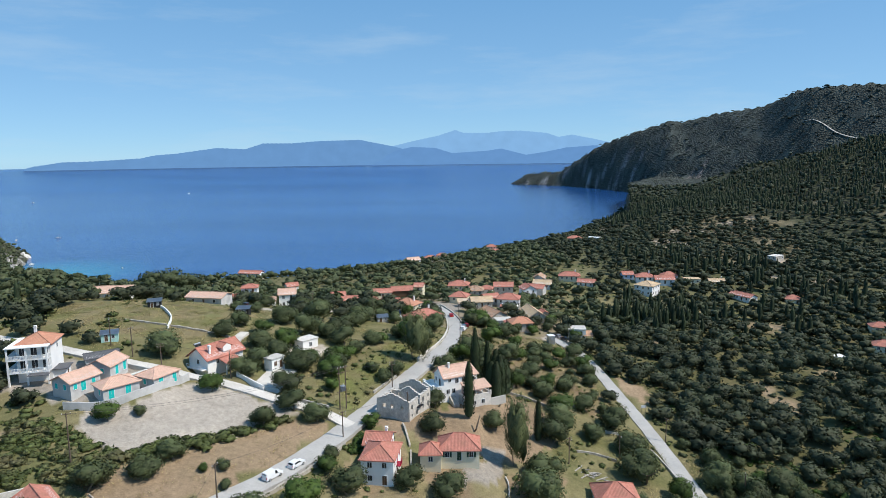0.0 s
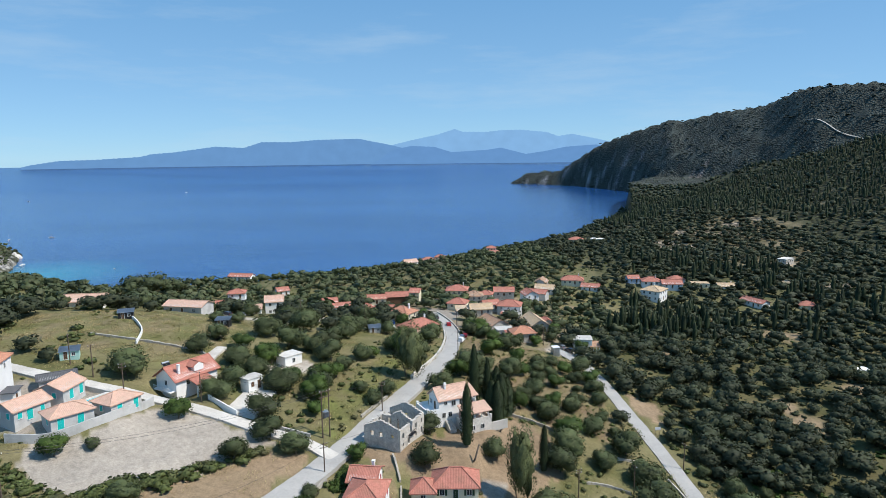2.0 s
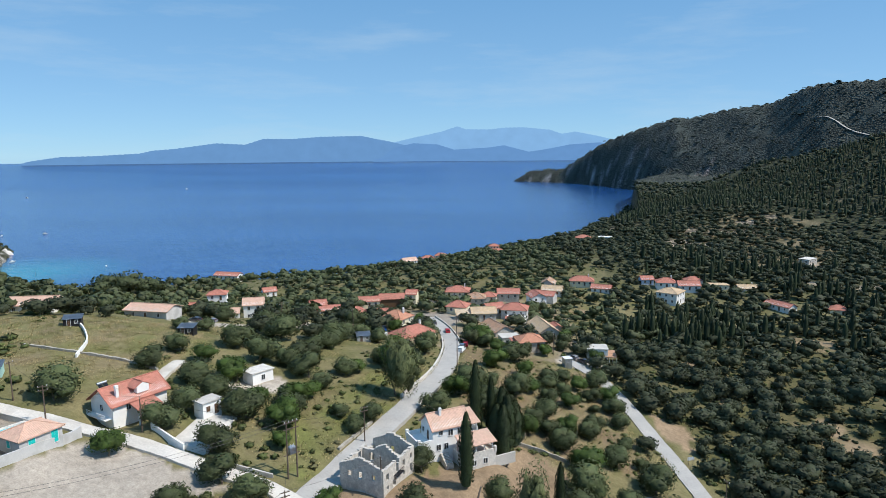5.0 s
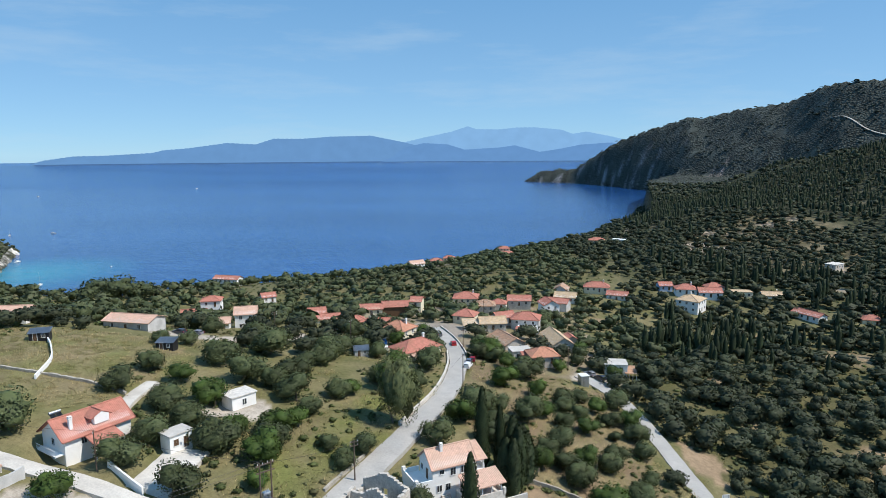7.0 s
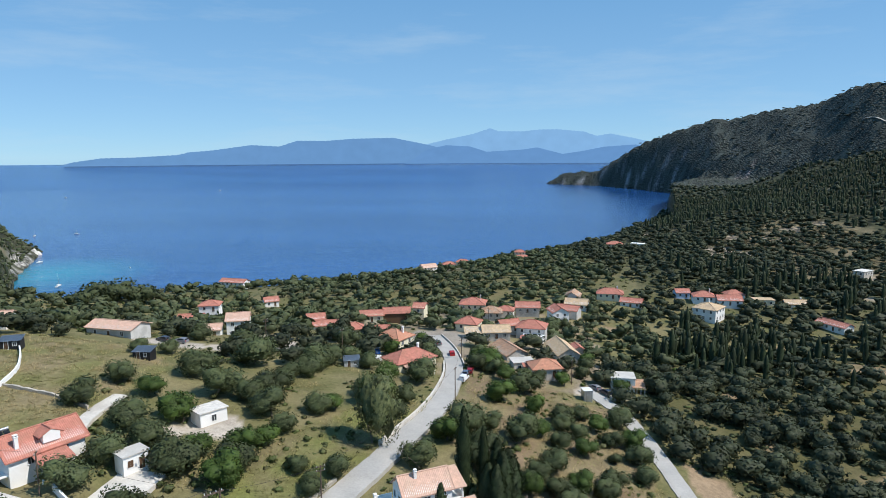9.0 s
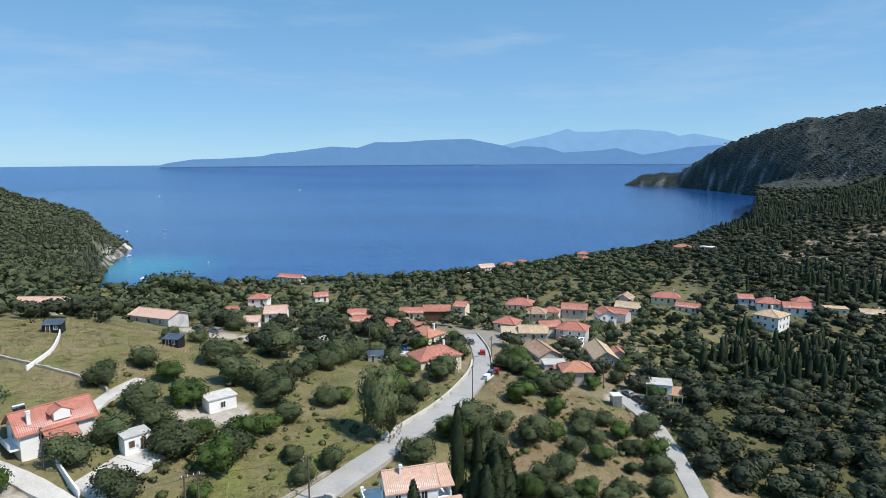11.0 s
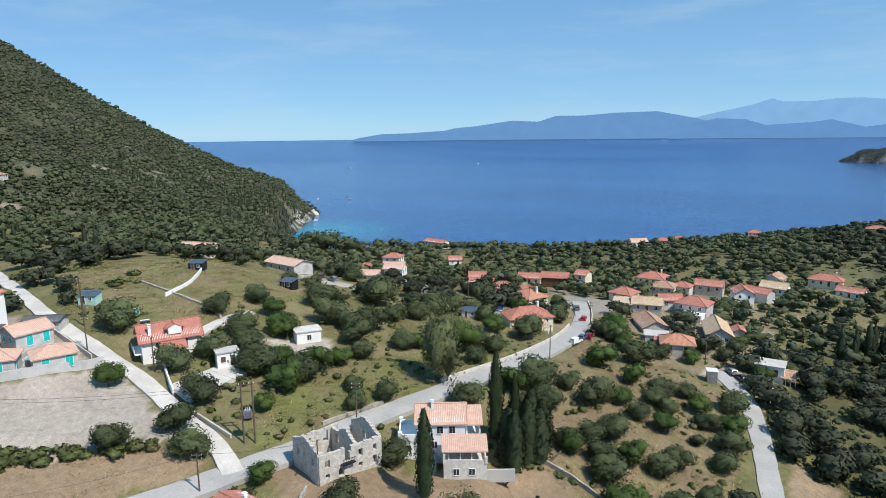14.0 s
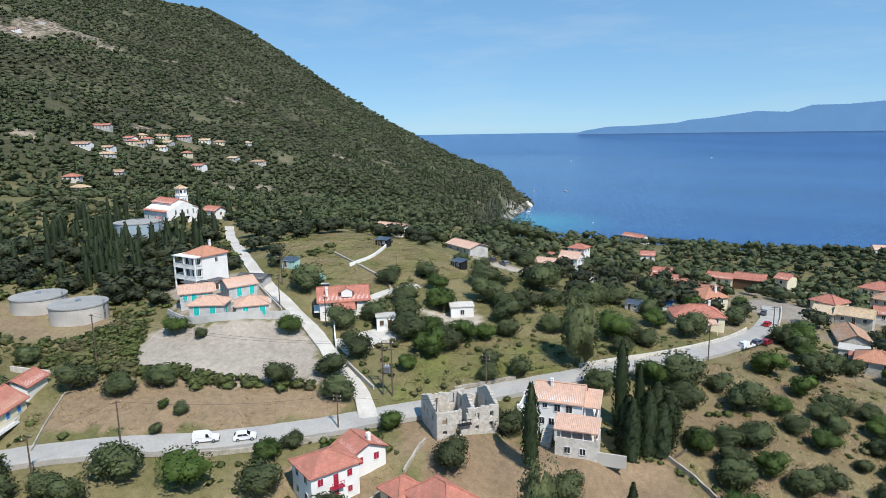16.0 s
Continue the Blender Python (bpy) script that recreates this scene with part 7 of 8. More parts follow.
olive_leaf = leaf_material("olive_foliage", (0.098, 0.121, 0.050), random=0.3, second=(0.128, 0.138, 0.072))
wood_leaf = leaf_material("woodland_foliage", (0.058, 0.070, 0.036), island=0.25, spread=0.3, scale=0.05, second=(0.086, 0.099, 0.052))
hill_leaf = leaf_material("hillside_foliage", (0.091, 0.113, 0.050), island=0.25, spread=0.3, scale=0.018, second=(0.140, 0.150, 0.078))
cypress_leaf = leaf_material("cypress_foliage", (0.034, 0.052, 0.020), random=0.2, scale=0.4)
bright_leaf = leaf_material("fresh_green_foliage", (0.075, 0.12, 0.025), random=0.2)
gum_leaf = leaf_material("eucalyptus_foliage", (0.135, 0.155, 0.065), random=0.1)
scrub_leaf = leaf_material("scrub_foliage", (0.115, 0.140, 0.045), island=0.4, scale=0.12, second=(0.17, 0.15, 0.075))
scrub_dark = leaf_material("undergrowth_foliage", (0.068, 0.082, 0.036), island=0.4, scale=0.1)
weed_leaf = leaf_material("green_weeds", (0.21, 0.20, 0.07), island=0.35)
# greyed and lightened like the headland's ground, with haze in the colour
headland_leaf = leaf_material("hazy_headland_scrub", (0.082, 0.096, 0.068), island=0.3, scale=0.02)
grass_blade = leaf_material("dry_grass", (0.40, 0.32, 0.155), island=0.35)
bark = material("grey_bark", (0.16, 0.13, 0.10), spread=0.3, scale=3, fine=15, bump=0.5)


def crown_arrays(seed, lumps, cards, size, card, squash=0.8, core=0.80):
    """Vertices (place and normal) and triangles of a crown: leaf clumps, set at all angles over rounded lumps, round a dark core. Unit: metres, base at z = 0."""
    rng = np.random.RandomState(seed)
    centres, radii = [], []
    for k in range(lumps):
        a, b = rng.uniform(0, 2 * math.pi), rng.uniform(-0.55, 1.0)
        far = size * rng.uniform(0.2, 0.55)
        centres.append((far * math.cos(a) * math.sqrt(1 - b * b * 0.6), far * math.sin(a) * math.sqrt(1 - b * b * 0.6), far * b * squash))
        radii.append(size * rng.uniform(0.40, 0.60))
    centres, radii = np.array(centres), np.array(radii)
    pick = rng.randint(0, lumps, cards)
    d = rng.normal(size=(cards, 3))
    d /= np.linalg.norm(d, axis=1)[:, None]
    p = centres[pick] + d * (radii[pick] * rng.uniform(0.80, 1.08, cards))[:, None] * np.array((1, 1, squash))
    # leave out what is buried in another lump
    gap = np.linalg.norm((p[:, None] - centres[None]) / np.array((1, 1, squash)), axis=2) / radii[None]
    keep = gap.min(1) > 0.72
    p, d = p[keep], d[keep]
    n = len(p)
    nrm = d + rng.normal(size=(n, 3)) * 0.55
    nrm /= np.linalg.norm(nrm, axis=1)[:, None]
    t = np.cross(nrm, rng.normal(size=(n, 3)))
    t /= np.linalg.norm(t, axis=1)[:, None]
    b = np.cross(nrm, t)
    s = (card * rng.uniform(0.55, 1.25, n))[:, None]
    corners = np.stack([p - t * s, p + b * s * 0.55, p + t * s, p - b * s * 0.55], 1).reshape(-1, 3)
    quads = (np.arange(n)[:, None] * 4 + np.arange(4)[None])
    tris = np.concatenate([quads[:, [0, 2, 1]], quads[:, [0, 3, 2]]])
    # core
    bm = bmesh.new()
    for c, r in zip(centres, radii):
        made = bmesh.ops.create_icosphere(bm, subdivisions=1, radius=r * core, matrix=Matrix.Translation(c))
        for v in made["verts"]:
            v.co += Vector(rng.normal(size=3)) * r * 0.10
            v.co.z = c[2] + (v.co.z - c[2]) * squash
    bm.verts.ensure_lookup_table()
    cv = np.array([v.co for v in bm.verts])
    cf = np.array([[v.index for v in f.verts] for f in bm.faces]) + len(corners)
    bm.free()
    verts = np.r_[corners, cv]
    faces = np.r_[tris, cf]
    away = verts - centres[np.linalg.norm(verts[:, None] - centres[None], axis=2).argmin(1)]
    away = away / np.linalg.norm(away, axis=1)[:, None] + 0.5 * verts / np.linalg.norm(verts, axis=1)[:, None]
    away[:4 * n] += 0.7 * np.repeat(nrm, 4, 0)
    away /= np.linalg.norm(away, axis=1)[:, None]
    verts /= np.percentile(np.hypot(verts[:, 0], verts[:, 1]), 97) * 2.0
    verts[:, 2] -= np.percentile(verts[:, 2], 2)
    return np.c_[verts, away], faces


def arrays_mesh(name, verts, faces, mat):
    me = bpy.data.meshes.new(name)
    me.vertices.add(len(verts))
    me.vertices.foreach_set("co", np.ascontiguousarray(verts[:, :3], np.float32).ravel())
    me.loops.add(len(faces) * 3)
    me.loops.foreach_set("vertex_index", np.ascontiguousarray(faces, np.int32).ravel())
    me.polygons.add(len(faces))
    me.polygons.foreach_set("loop_start", np.arange(0, len(faces) * 3, 3, dtype=np.int32))
    me.polygons.foreach_set("loop_total", np.full(len(faces), 3, np.int32))
    me.materials.append(mat)
    me.update(calc_edges=True)
    me.validate()
    if verts.shape[1] == 6:
        me.normals_split_custom_set_from_vertices(verts[:, 3:].astype(np.float32))
    return me


def scatter(name, templates, places, mat, label, category):
    """Many small plants joined into one mesh: places hold x, y, z, width scale, height scale."""
    rng = np.random.RandomState(len(places))
    vs, fs, at = [], [], 0
    places = np.asarray(places, float)
    which = rng.randint(0, len(templates), len(places))
    for k, (tv, tf) in enumerate(templates):
        sub = places[which == k]
        if not len(sub):
            continue
        a = rng.uniform(0, 2 * math.pi, len(sub))
        c, s = np.cos(a)[:, None], np.sin(a)[:, None]
        x = (tv[None, :, 0] * c - tv[None, :, 1] * s) * sub[:, 3:4] + sub[:, 0:1]
        y = (tv[None, :, 0] * s + tv[None, :, 1] * c) * sub[:, 3:4] + sub[:, 1:2]
        z = tv[None, :, 2] * sub[:, 4:5] + sub[:, 2:3]
        columns = [x, y, z]
        if tv.shape[1] == 6:
            columns += [tv[None, :, 3] * c - tv[None, :, 4] * s, tv[None, :, 3] * s + tv[None, :, 4] * c, np.repeat(tv[None, :, 5], len(sub), 0)]
        vs.append(np.stack(columns, -1).reshape(-1, len(columns)))
        fs.append((tf[None] + (np.arange(len(sub)) * len(tv))[:, None, None]).reshape(-1, 3) + at)
        at += len(sub) * len(tv)
    ob = new(name, arrays_mesh(name, np.concatenate(vs), np.concatenate(fs), mat))
    return tagged(ob, label, category, kind="stuff")


def trunk_bm(height, radius, seed, spread=1.0, limbs=4):
    """A tapered, leaning trunk that parts into limbs."""
    rng = random.Random(seed)
    bm = bmesh.new()
    p, r = Vector((0, 0, -0.5)), radius
    for k in range(3):
        q = p + Vector((rng.uniform(-0.15, 0.15), rng.uniform(-0.15, 0.15), (height + 0.5) / 3))
        tube(bm, p, q, r, r * 0.82, 7, False)
        p, r = q, r * 0.82
    for k in range(limbs):
        a = 2 * math.pi * (k + rng.random() * 0.6) / limbs
        q = p + Vector((math.cos(a) * spread, math.sin(a) * spread, spread * rng.uniform(0.7, 1.1)))
        tube(bm, p, q, r * 0.7, r * 0.3, 6, False)
        tube(bm, q, q + Vector((math.cos(a + 0.5) * spread * 0.5, math.sin(a + 0.5) * spread * 0.5, spread * 0.6)), r * 0.3, r * 0.12, 5, False)
    return bm


def tree_kind(name, label, crown, mat, trunk_height, trunk_radius, crown_at, seed, spread=1.0, limbs=4):
    """One tree at the origin with trunk and crown, to be copied."""
    t = thing(name, label, "tree", pose(0, 0, -500))
    part("trunk", trunk_bm(trunk_height, trunk_radius, seed, spread, limbs), bark, t)
    me = arrays_mesh("crown", *crown, mat)
    shared("crown", me, t, Matrix.Translation((0, 0, crown_at)))
    return t


def planted(kind, x, y, width, tall=None, turn=None, sink=0.1, label=""):
    """Copies a tree of unit crown width to a place on the ground."""
    tall = tall or width
    m = Matrix.Translation((x, y, gz(x, y) - sink)) @ Matrix.Rotation(turn if turn is not None else (x * 12.9 + y * 7.7) % 6.28, 4, "Z") @ Matrix.Diagonal((width, width, tall, 1))
    made = copy_thing(kind, m)
    if label:
        tagged(made, label)
    return made


# kinds, each about 1 m wide and 1 m high, to be scaled
OLIVE_LABELS = ("rounded grey-green olive tree with dense crown", "broad grey-green olive tree on a short trunk")
olives = []
for k in range(5):
    v, f = crown_arrays(20 + k, 14, 3000, 0.36, 0.022, 0.95, 0.70)
    olives.append(tree_kind("olive_tree", OLIVE_LABELS[k % 2], (v, f), olive_leaf, 0.28, 0.035, 0.10, k, 0.16, 4))
bright_trees = []
for k in range(2):
    v, f = crown_arrays(40 + k, 14, 3000, 0.36, 0.022, 1.0, 0.70)
    bright_trees.append(tree_kind("leafy_tree", "fresh green leafy tree with loose crown", (v, f), bright_leaf, 0.35, 0.03, 0.16, 10 + k, 0.16, 4))


def spire_arrays(seed, cards, card, rows=9, fat=0.075):
    """A cypress's crown: upright leaf clumps over a tapering column, 1 m high."""
    rng = np.random.RandomState(seed)
    h = rng.uniform(0.05, 1.0, cards) ** 0.9
    prof = fat * np.minimum(1.0, (1.02 - h) * 2.6) ** 0.7 * (0.72 + 0.28 * np.minimum(1, h * 6))
    a = rng.uniform(0, 2 * math.pi, cards)
    lump = 1 + 0.16 * np.sin(a * 3 + h * 17) + 0.10 * np.sin(a * 5 - h * 31)
    r = prof * lump * rng.uniform(0.85, 1.12, cards)
    p = np.stack([r * np.cos(a), r * np.sin(a), h], 1)
    up = np.stack([0.35 * np.cos(a), 0.35 * np.sin(a), np.ones(cards)], 1) + rng.normal(size=(cards, 3)) * 0.25
    up /= np.linalg.norm(up, axis=1)[:, None]
    t = np.cross(up, rng.normal(size=(cards, 3)))
    t /= np.linalg.norm(t, axis=1)[:, None]
    t *= -np.sign((np.cross(up, t) * p * np.array((1, 1, 0))).sum(1))[:, None]
    s = (card * rng.uniform(0.6, 1.3, cards))[:, None]
    corners = np.stack([p - up * s, p + t * s * 0.4, p + up * s * 1.2, p - t * s * 0.4], 1).reshape(-1, 3)
    quads = np.arange(cards)[:, None] * 4 + np.arange(4)[None]
    tris = np.concatenate([quads[:, [0, 1, 2]], quads[:, [0, 2, 3]]])
    ring, core, faces = 8, [], []
    for i in range(rows + 1):
        z = 0.04 + 0.94 * i / rows
        rad = 0.84 * fat * min(1.0, (1.02 - z) * 2.6) ** 0.7 * (0.72 + 0.28 * min(1, z * 6))
        core += [(rad * math.cos(2 * math.pi * j / ring), rad * math.sin(2 * math.pi * j / ring), z) for j in range(ring)]
    for i in range(rows):
        for j in range(ring):
            q = [i * ring + j, i * ring + (j + 1) % ring, (i + 1) * ring + (j + 1) % ring, (i + 1) * ring + j]
            faces += [(q[0], q[1], q[2]), (q[0], q[2], q[3])]
    verts = np.r_[corners, np.array(core)]
    side = np.c_[verts[:, :2], np.full(len(verts), 0.25 * fat)]
    side /= np.linalg.norm(side, axis=1)[:, None]
    side[:4 * cards] -= 0.5 * np.repeat(np.cross(up, t), 4, 0)
    side /= np.linalg.norm(side, axis=1)[:, None]
    return np.c_[verts, side], np.r_[tris, np.array(faces) + len(corners)]


cypresses = [tree_kind("cypress", "tall dark green columnar cypress", spire_arrays(60 + k, 2000, 0.014, fat=0.085 + 0.012 * k), cypress_leaf, 0.12, 0.02, 0.0, 20 + k, 0.01, 1) for k in range(2)]
gum_v, gum_f = crown_arrays(70, 30, 10500, 0.36, 0.016, 1.3, 0.6)
gums = [tree_kind("eucalyptus", "tall pale eucalyptus with drooping open crown", (gum_v * np.array((0.75, 0.75, 1.0, 1, 1, 1)), gum_f), gum_leaf, 0.5, 0.02, 0.15, 30, 0.14, 5)]
pine_v, pine_f = crown_arrays(80, 16, 1500, 0.42, 0.038, 0.85, 0.6)
pines = [tree_kind("pine_tree", "broad dark pine tree above the bay", (pine_v, pine_f), hill_leaf, 0.3, 0.03, 0.03, 31, 0.2, 5)]

FRONT_OLIVES = [(-38.9, 95.4, 4.2), (-35.4, 104.3, 6.9), (-79.6, 102.3, 4.3), (-63.3, 106.3, 6.3), (-26.9, 111.9, 6.4), (-41.7, 112.7, 1.9), (-56.2, 111.8, 5.2), (-47.2, 116.3, 1.8), (-43.8, 118.2, 2.4), (-19.8, 120.5, 6.2), (-53.9, 118.7, 4.8), (-7.7, 124.8, 5.4), (0.6, 125.5, 6.7), (-24.6, 124.5, 4.2), (-24.8, 129.1, 3.1), (21.1, 132.7, 8.9), (-72.1, 129.0, 4.7), (-66.3, 132.1, 2.5), (-41.1, 136.0, 5.2), (23.6, 141.2, 7.4), (-30.2, 142.6, 5.5), (-3.2, 146.0, 5.5), (-17.8, 145.1, 3.7), (-37.0, 145.6, 5.8), (48.2, 150.2, 8.6), (-56.7, 147.9, 4.8), (12.3, 156.7, 5.2), (28.0, 157.7, 6.7), (-40.1, 154.5, 6.0), (-3.4, 160.8, 5.4), (50.1, 161.4, 7.7), (-29.3, 159.3, 3.7)]
ROADSIDE_OLIVES = [(40.1, 164.2, 5.4), (-52.2, 159.3, 6.2), (-30.8, 167.0, 5.9), (-74.5, 163.7, 7.4), (-39.3, 168.3, 7.5), (48.0, 172.5, 7.4), (-16.6, 170.4, 3.8), (-50.8, 168.2, 5.9), (33.4, 174.9, 6.8), (-30.6, 171.7, 6.1), (-20.6, 175.4, 3.6), (-38.3, 174.2, 4.7), (-13.7, 177.0, 4.3), (40.8, 179.9, 5.4), (-47.3, 174.6, 6.3), (29.3, 181.3, 5.6), (47.8, 180.9, 3.4), (-31.0, 177.8, 6.0), (-53.5, 179.0, 6.4), (20.6, 185.8, 4.6), (-28.4, 182.2, 4.3), (26.6, 186.4, 4.8), (-0.1, 185.4, 5.7), (14.5, 187.0, 4.8), (45.9, 189.2, 3.6), (37.3, 189.9, 4.8), (31.9, 189.9, 4.6), (11.0, 189.9, 5.8), (24.1, 191.2, 4.8), (-47.3, 186.1, 6.6), (-27.0, 188.4, 4.7), (-65.4, 184.4, 5.8)]
SLOPE_OLIVES = [(39.8, 194.8, 4.9), (26.9, 195.0, 5.6), (13.1, 196.3, 6.0), (5.1, 197.2, 5.8), (-32.3, 194.0, 6.6), (47.9, 201.0, 4.9), (-56.2, 193.5, 5.1), (-23.0, 199.7, 5.2), (9.0, 203.2, 8.4), (42.1, 206.2, 3.0), (-64.7, 196.9, 5.3), (-37.7, 200.2, 5.9), (35.8, 206.6, 4.7), (21.3, 205.8, 7.0), (-44.5, 200.3, 7.6), (-20.5, 203.3, 4.3), (30.4, 207.6, 4.8), (-6.7, 205.2, 4.6), (48.1, 208.9, 5.6), (14.6, 208.5, 4.7), (-34.6, 204.5, 7.0), (25.7, 210.5, 4.6), (43.4, 215.3, 4.8), (35.4, 215.3, 4.1), (48.6, 216.5, 5.3), (31.7, 217.9, 4.7), (-53.4, 210.1, 8.1), (-6.0, 215.1, 4.9), (-15.4, 214.5, 5.5), (-11.0, 216.5, 5.5), (41.2, 221.8, 4.5), (32.5, 221.8, 5.0)]
GROVE_OLIVES = [(-35.0, 216.3, 5.9), (25.8, 225.5, 5.1), (33.5, 227.0, 4.0), (37.8, 228.1, 4.5), (47.9, 229.2, 6.3), (-31.9, 223.6, 6.0), (-73.0, 219.5, 4.3), (17.4, 229.7, 7.0), (-67.5, 223.4, 4.2), (-46.4, 226.4, 8.7), (-12.6, 231.2, 5.4), (-3.6, 233.7, 7.5), (-31.3, 232.6, 6.9), (24.8, 240.3, 7.4), (-30.0, 239.9, 6.5), (-55.4, 242.9, 7.0), (15.2, 258.8, 6.9), (-71.1, 251.1, 6.1), (-28.8, 262.4, 7.1)]

TAKEN = []          # x, y, radius of the trees that stand


def put(kind, x, y, width, tall=None, label=""):
    planted(kind, x, y, width, tall, label=label)
    TAKEN.append((x, y, width / 2))


for n, (x, y, w) in enumerate(FRONT_OLIVES + ROADSIDE_OLIVES + SLOPE_OLIVES + GROVE_OLIVES):
    kind = olives[n % 5] if n % 9 not in (4, 7) else bright_trees[n % 2]
    put(kind, x, y, w * 1.32, w * (0.95 + 0.2 * ((n * 37) % 10) / 10))
# the cypresses beside the white house, the lone ones and the tall trees
for x, y, tall, w in ((8.9, 178.2, 17.4, 16), (14.6, 172.6, 11.5, 20), (15.8, 176, 12.5, 20), (17.4, 177.8, 10.5, 22), (13.2, 173.6, 11.0, 20), (17.0, 180.6, 10.5, 20), (15.0, 180.2, 12.0, 19), (12.4, 178.6, 14.5, 12),
                      (6.1, 155.1, 15.0, 15.5), (24.0, 156.4, 11.5, 11.5)):
    put(cypresses[int(x) % 2], x, y, w, tall)
for n, (x, y, w) in enumerate(((11.3, 256.8, 7.3), (12.6, 262.9, 7.2), (11.6, 269.4, 6.7), (16.1, 253.9, 6.8), (19.6, 248.2, 6.4), (25.3, 252.1, 5.9), (29.1, 251.6, 6.4), (36.8, 254.8, 5.9), (40.8, 274.4, 6.3), (47.5, 275.0, 6.8), (48.1, 281.7, 5.8), 
                               (-19.1, 240.3, 6.8), (-24.7, 244.9, 6.7), (-15.3, 259.3, 6.7), (-2.4, 258.9, 6.3), (-4.3, 264.6, 5.8), (-7.1, 275.0, 6.2), (26.1, 320.3, 6.5), (41.5, 323.4, 7.4), (22.3, 326.7, 6.4), (1.7, 319.2, 6.4), (48.3, 337.0, 6.4), (54.7, 257.3, 5.9), (60.4, 267.5, 6.8), (44.5, 266.3, 5.8), (24.8, 363.8, 7.1), (51.2, 368.2, 6.3))):
    put(bright_trees[n % 2] if n % 3 == 1 else olives[n % 5], x, y, w, w * 0.85)
put(gums[0], 16.8, 143.0, 9.0, 14.0)
put(gums[0], -8.8, 190.0, 12.5, 12.5, "tall fresh green tree with drooping open crown")
put(bright_trees[0], -11.7, 209.5, 8.5, 8.5)
put(bright_trees[1], 21.5, 184.0, 5.0, 5.5)
for x, y, w, tall in ((-148.8, 342.9, 19.5, 14), (-157.5, 338.5, 15.5, 12), (-141, 347.5, 15.5, 12), (-164.5, 338.5, 10.5, 8.5)):
    put(pines[0], x, y, w, tall)

TAKEN += [(-30.0, 119.0, 5.5), (-24.0, 119.0, 3.5)]          # the open verge below the parked cars

# ---- random planting: olives, woods, scrub
rng = np.random.RandomState(11)


def free_spots(count, x0, x1, y0, y1, seed):
    r = np.random.RandomState(seed)
    return r.uniform(x0, x1, count), r.uniform(y0, y1, count)


def clear_of(x, y, pad, lines=1.6):
    ok = np.ones(x.shape, bool)
    for px, py, r in FOOTPRINTS:
        ok &= np.hypot(x - px, y - py) > r + pad * 0.6
        if pad >= 2 and py > 200:        # yards stay open on the downhill side
            away = math.hypot(px - 30, py - 70)
            ok &= np.hypot(x - px - (30 - px) / away * (r + 3), y - py - (70 - py) / away * (r + 3)) > r * 0.75 + 2.0
    if pad >= 0.4:
        for sx, sy, sr in SOIL_SPOTS:
            ok &= np.hypot(x - sx, y - sy) > sr * (1.0 if pad >= 2 else 0.75)
    near_road = (np.hypot(x - HUB[0], y - HUB[1]) < 340)
    g = np.full(x.shape, 1e3)
    g[near_road] = road_gap(x[near_road], y[near_road])
    ok &= g > lines
    for poly in (GRAVEL_LOT, PLOUGHED, HOUSE_YARD, COTTAGE_YARD, RIGHT_VERGE, TANK_YARD, *WHITE_YARDS, BUNGALOW_TERRACE, GATE_YARD, SIDE_GARDEN):
        ok &= ~inside(poly, x, y)
    return ok & (ground_z(x, y) > SEA + 6)


def spaced(x, y, gap):
    """Thins points so that none stand nearer than gap (a number for each)."""
    cells, kept = {}, []
    big = float(np.max(gap))
    for i in range(len(x)):
        cx, cy = int(x[i] // big), int(y[i] // big)
        if all((x[i] - x[j]) ** 2 + (y[i] - y[j]) ** 2 > gap[i] ** 2 for a in (-1, 0, 1) for b in (-1, 0, 1) for j in cells.get((cx + a, cy + b), ())):
            cells.setdefault((cx, cy), []).append(i)
            kept.append(i)
    return np.array(kept, int)


# olives over the slopes of the village
x, y = free_spots(26000, -260, 330, 60, 720, 1)
dx, dy = x - HUB[0], y - HUB[1]
far, bearing = np.hypot(dx, dy), np.degrees(np.arctan2(dx, dy))
ok = clear_of(x, y, 2.0, 3.6) & np.all([np.hypot(x - qx, y - qy) > qr * 1.15 for qx, qy, qr in PALE_GROUND], 0) & (np.abs(bearing + 10) < 66) & (far > 70)
for tx, ty, tr in TAKEN:
    ok &= np.hypot(x - tx, y - ty) > tr + 1.8
open_land = inside(DRY_FIELD, x, y) | inside(VERGE, x, y)
grove = inside(GROVE, x, y)
picked_over = (x > -95) & (x < 55) & (y > 95) & (y < 246)
thin = rumple(x, y, 60, 20.0)
ok &= ~open_land & ~(grove) & (thin > -1.0) & ((y < 330) | (bare_at(x, y) < 0.15))
ok &= ~(picked_over & ((rng.uniform(size=len(x)) > 0.10) | (thin < 0)))
x, y = x[ok], y[ok]
woods = (x > 62) & (y < 330)
gap = np.where(woods, 4.4, 6.0) * rng.uniform(0.5, 1.7, len(x))
k = spaced(x, y, gap)
x, y, gap = x[k], y[k], gap[k]
order = np.argsort(np.hypot(x - 30, y - 76))
x, y, gap = x[order], y[order], gap[order]
nearest = 95
for i in range(min(nearest, len(x))):
    w = min(9.0, gap[i] * 1.5)
    kind = olives[i % 5] if i % 11 else bright_trees[i % 2]
    put(kind, x[i], y[i], w, w * (0.8 + 0.25 * ((i * 53) % 10) / 10))
mid_templates = [crown_arrays(100 + k, 6, 360, 0.36, 0.050, 0.9, 0.76) for k in range(6)]
slope_templates = [crown_arrays(120 + k, 3, 52, 0.36, 0.10, 0.85, 0.82) for k in range(8)]
z = ground_z(x, y)
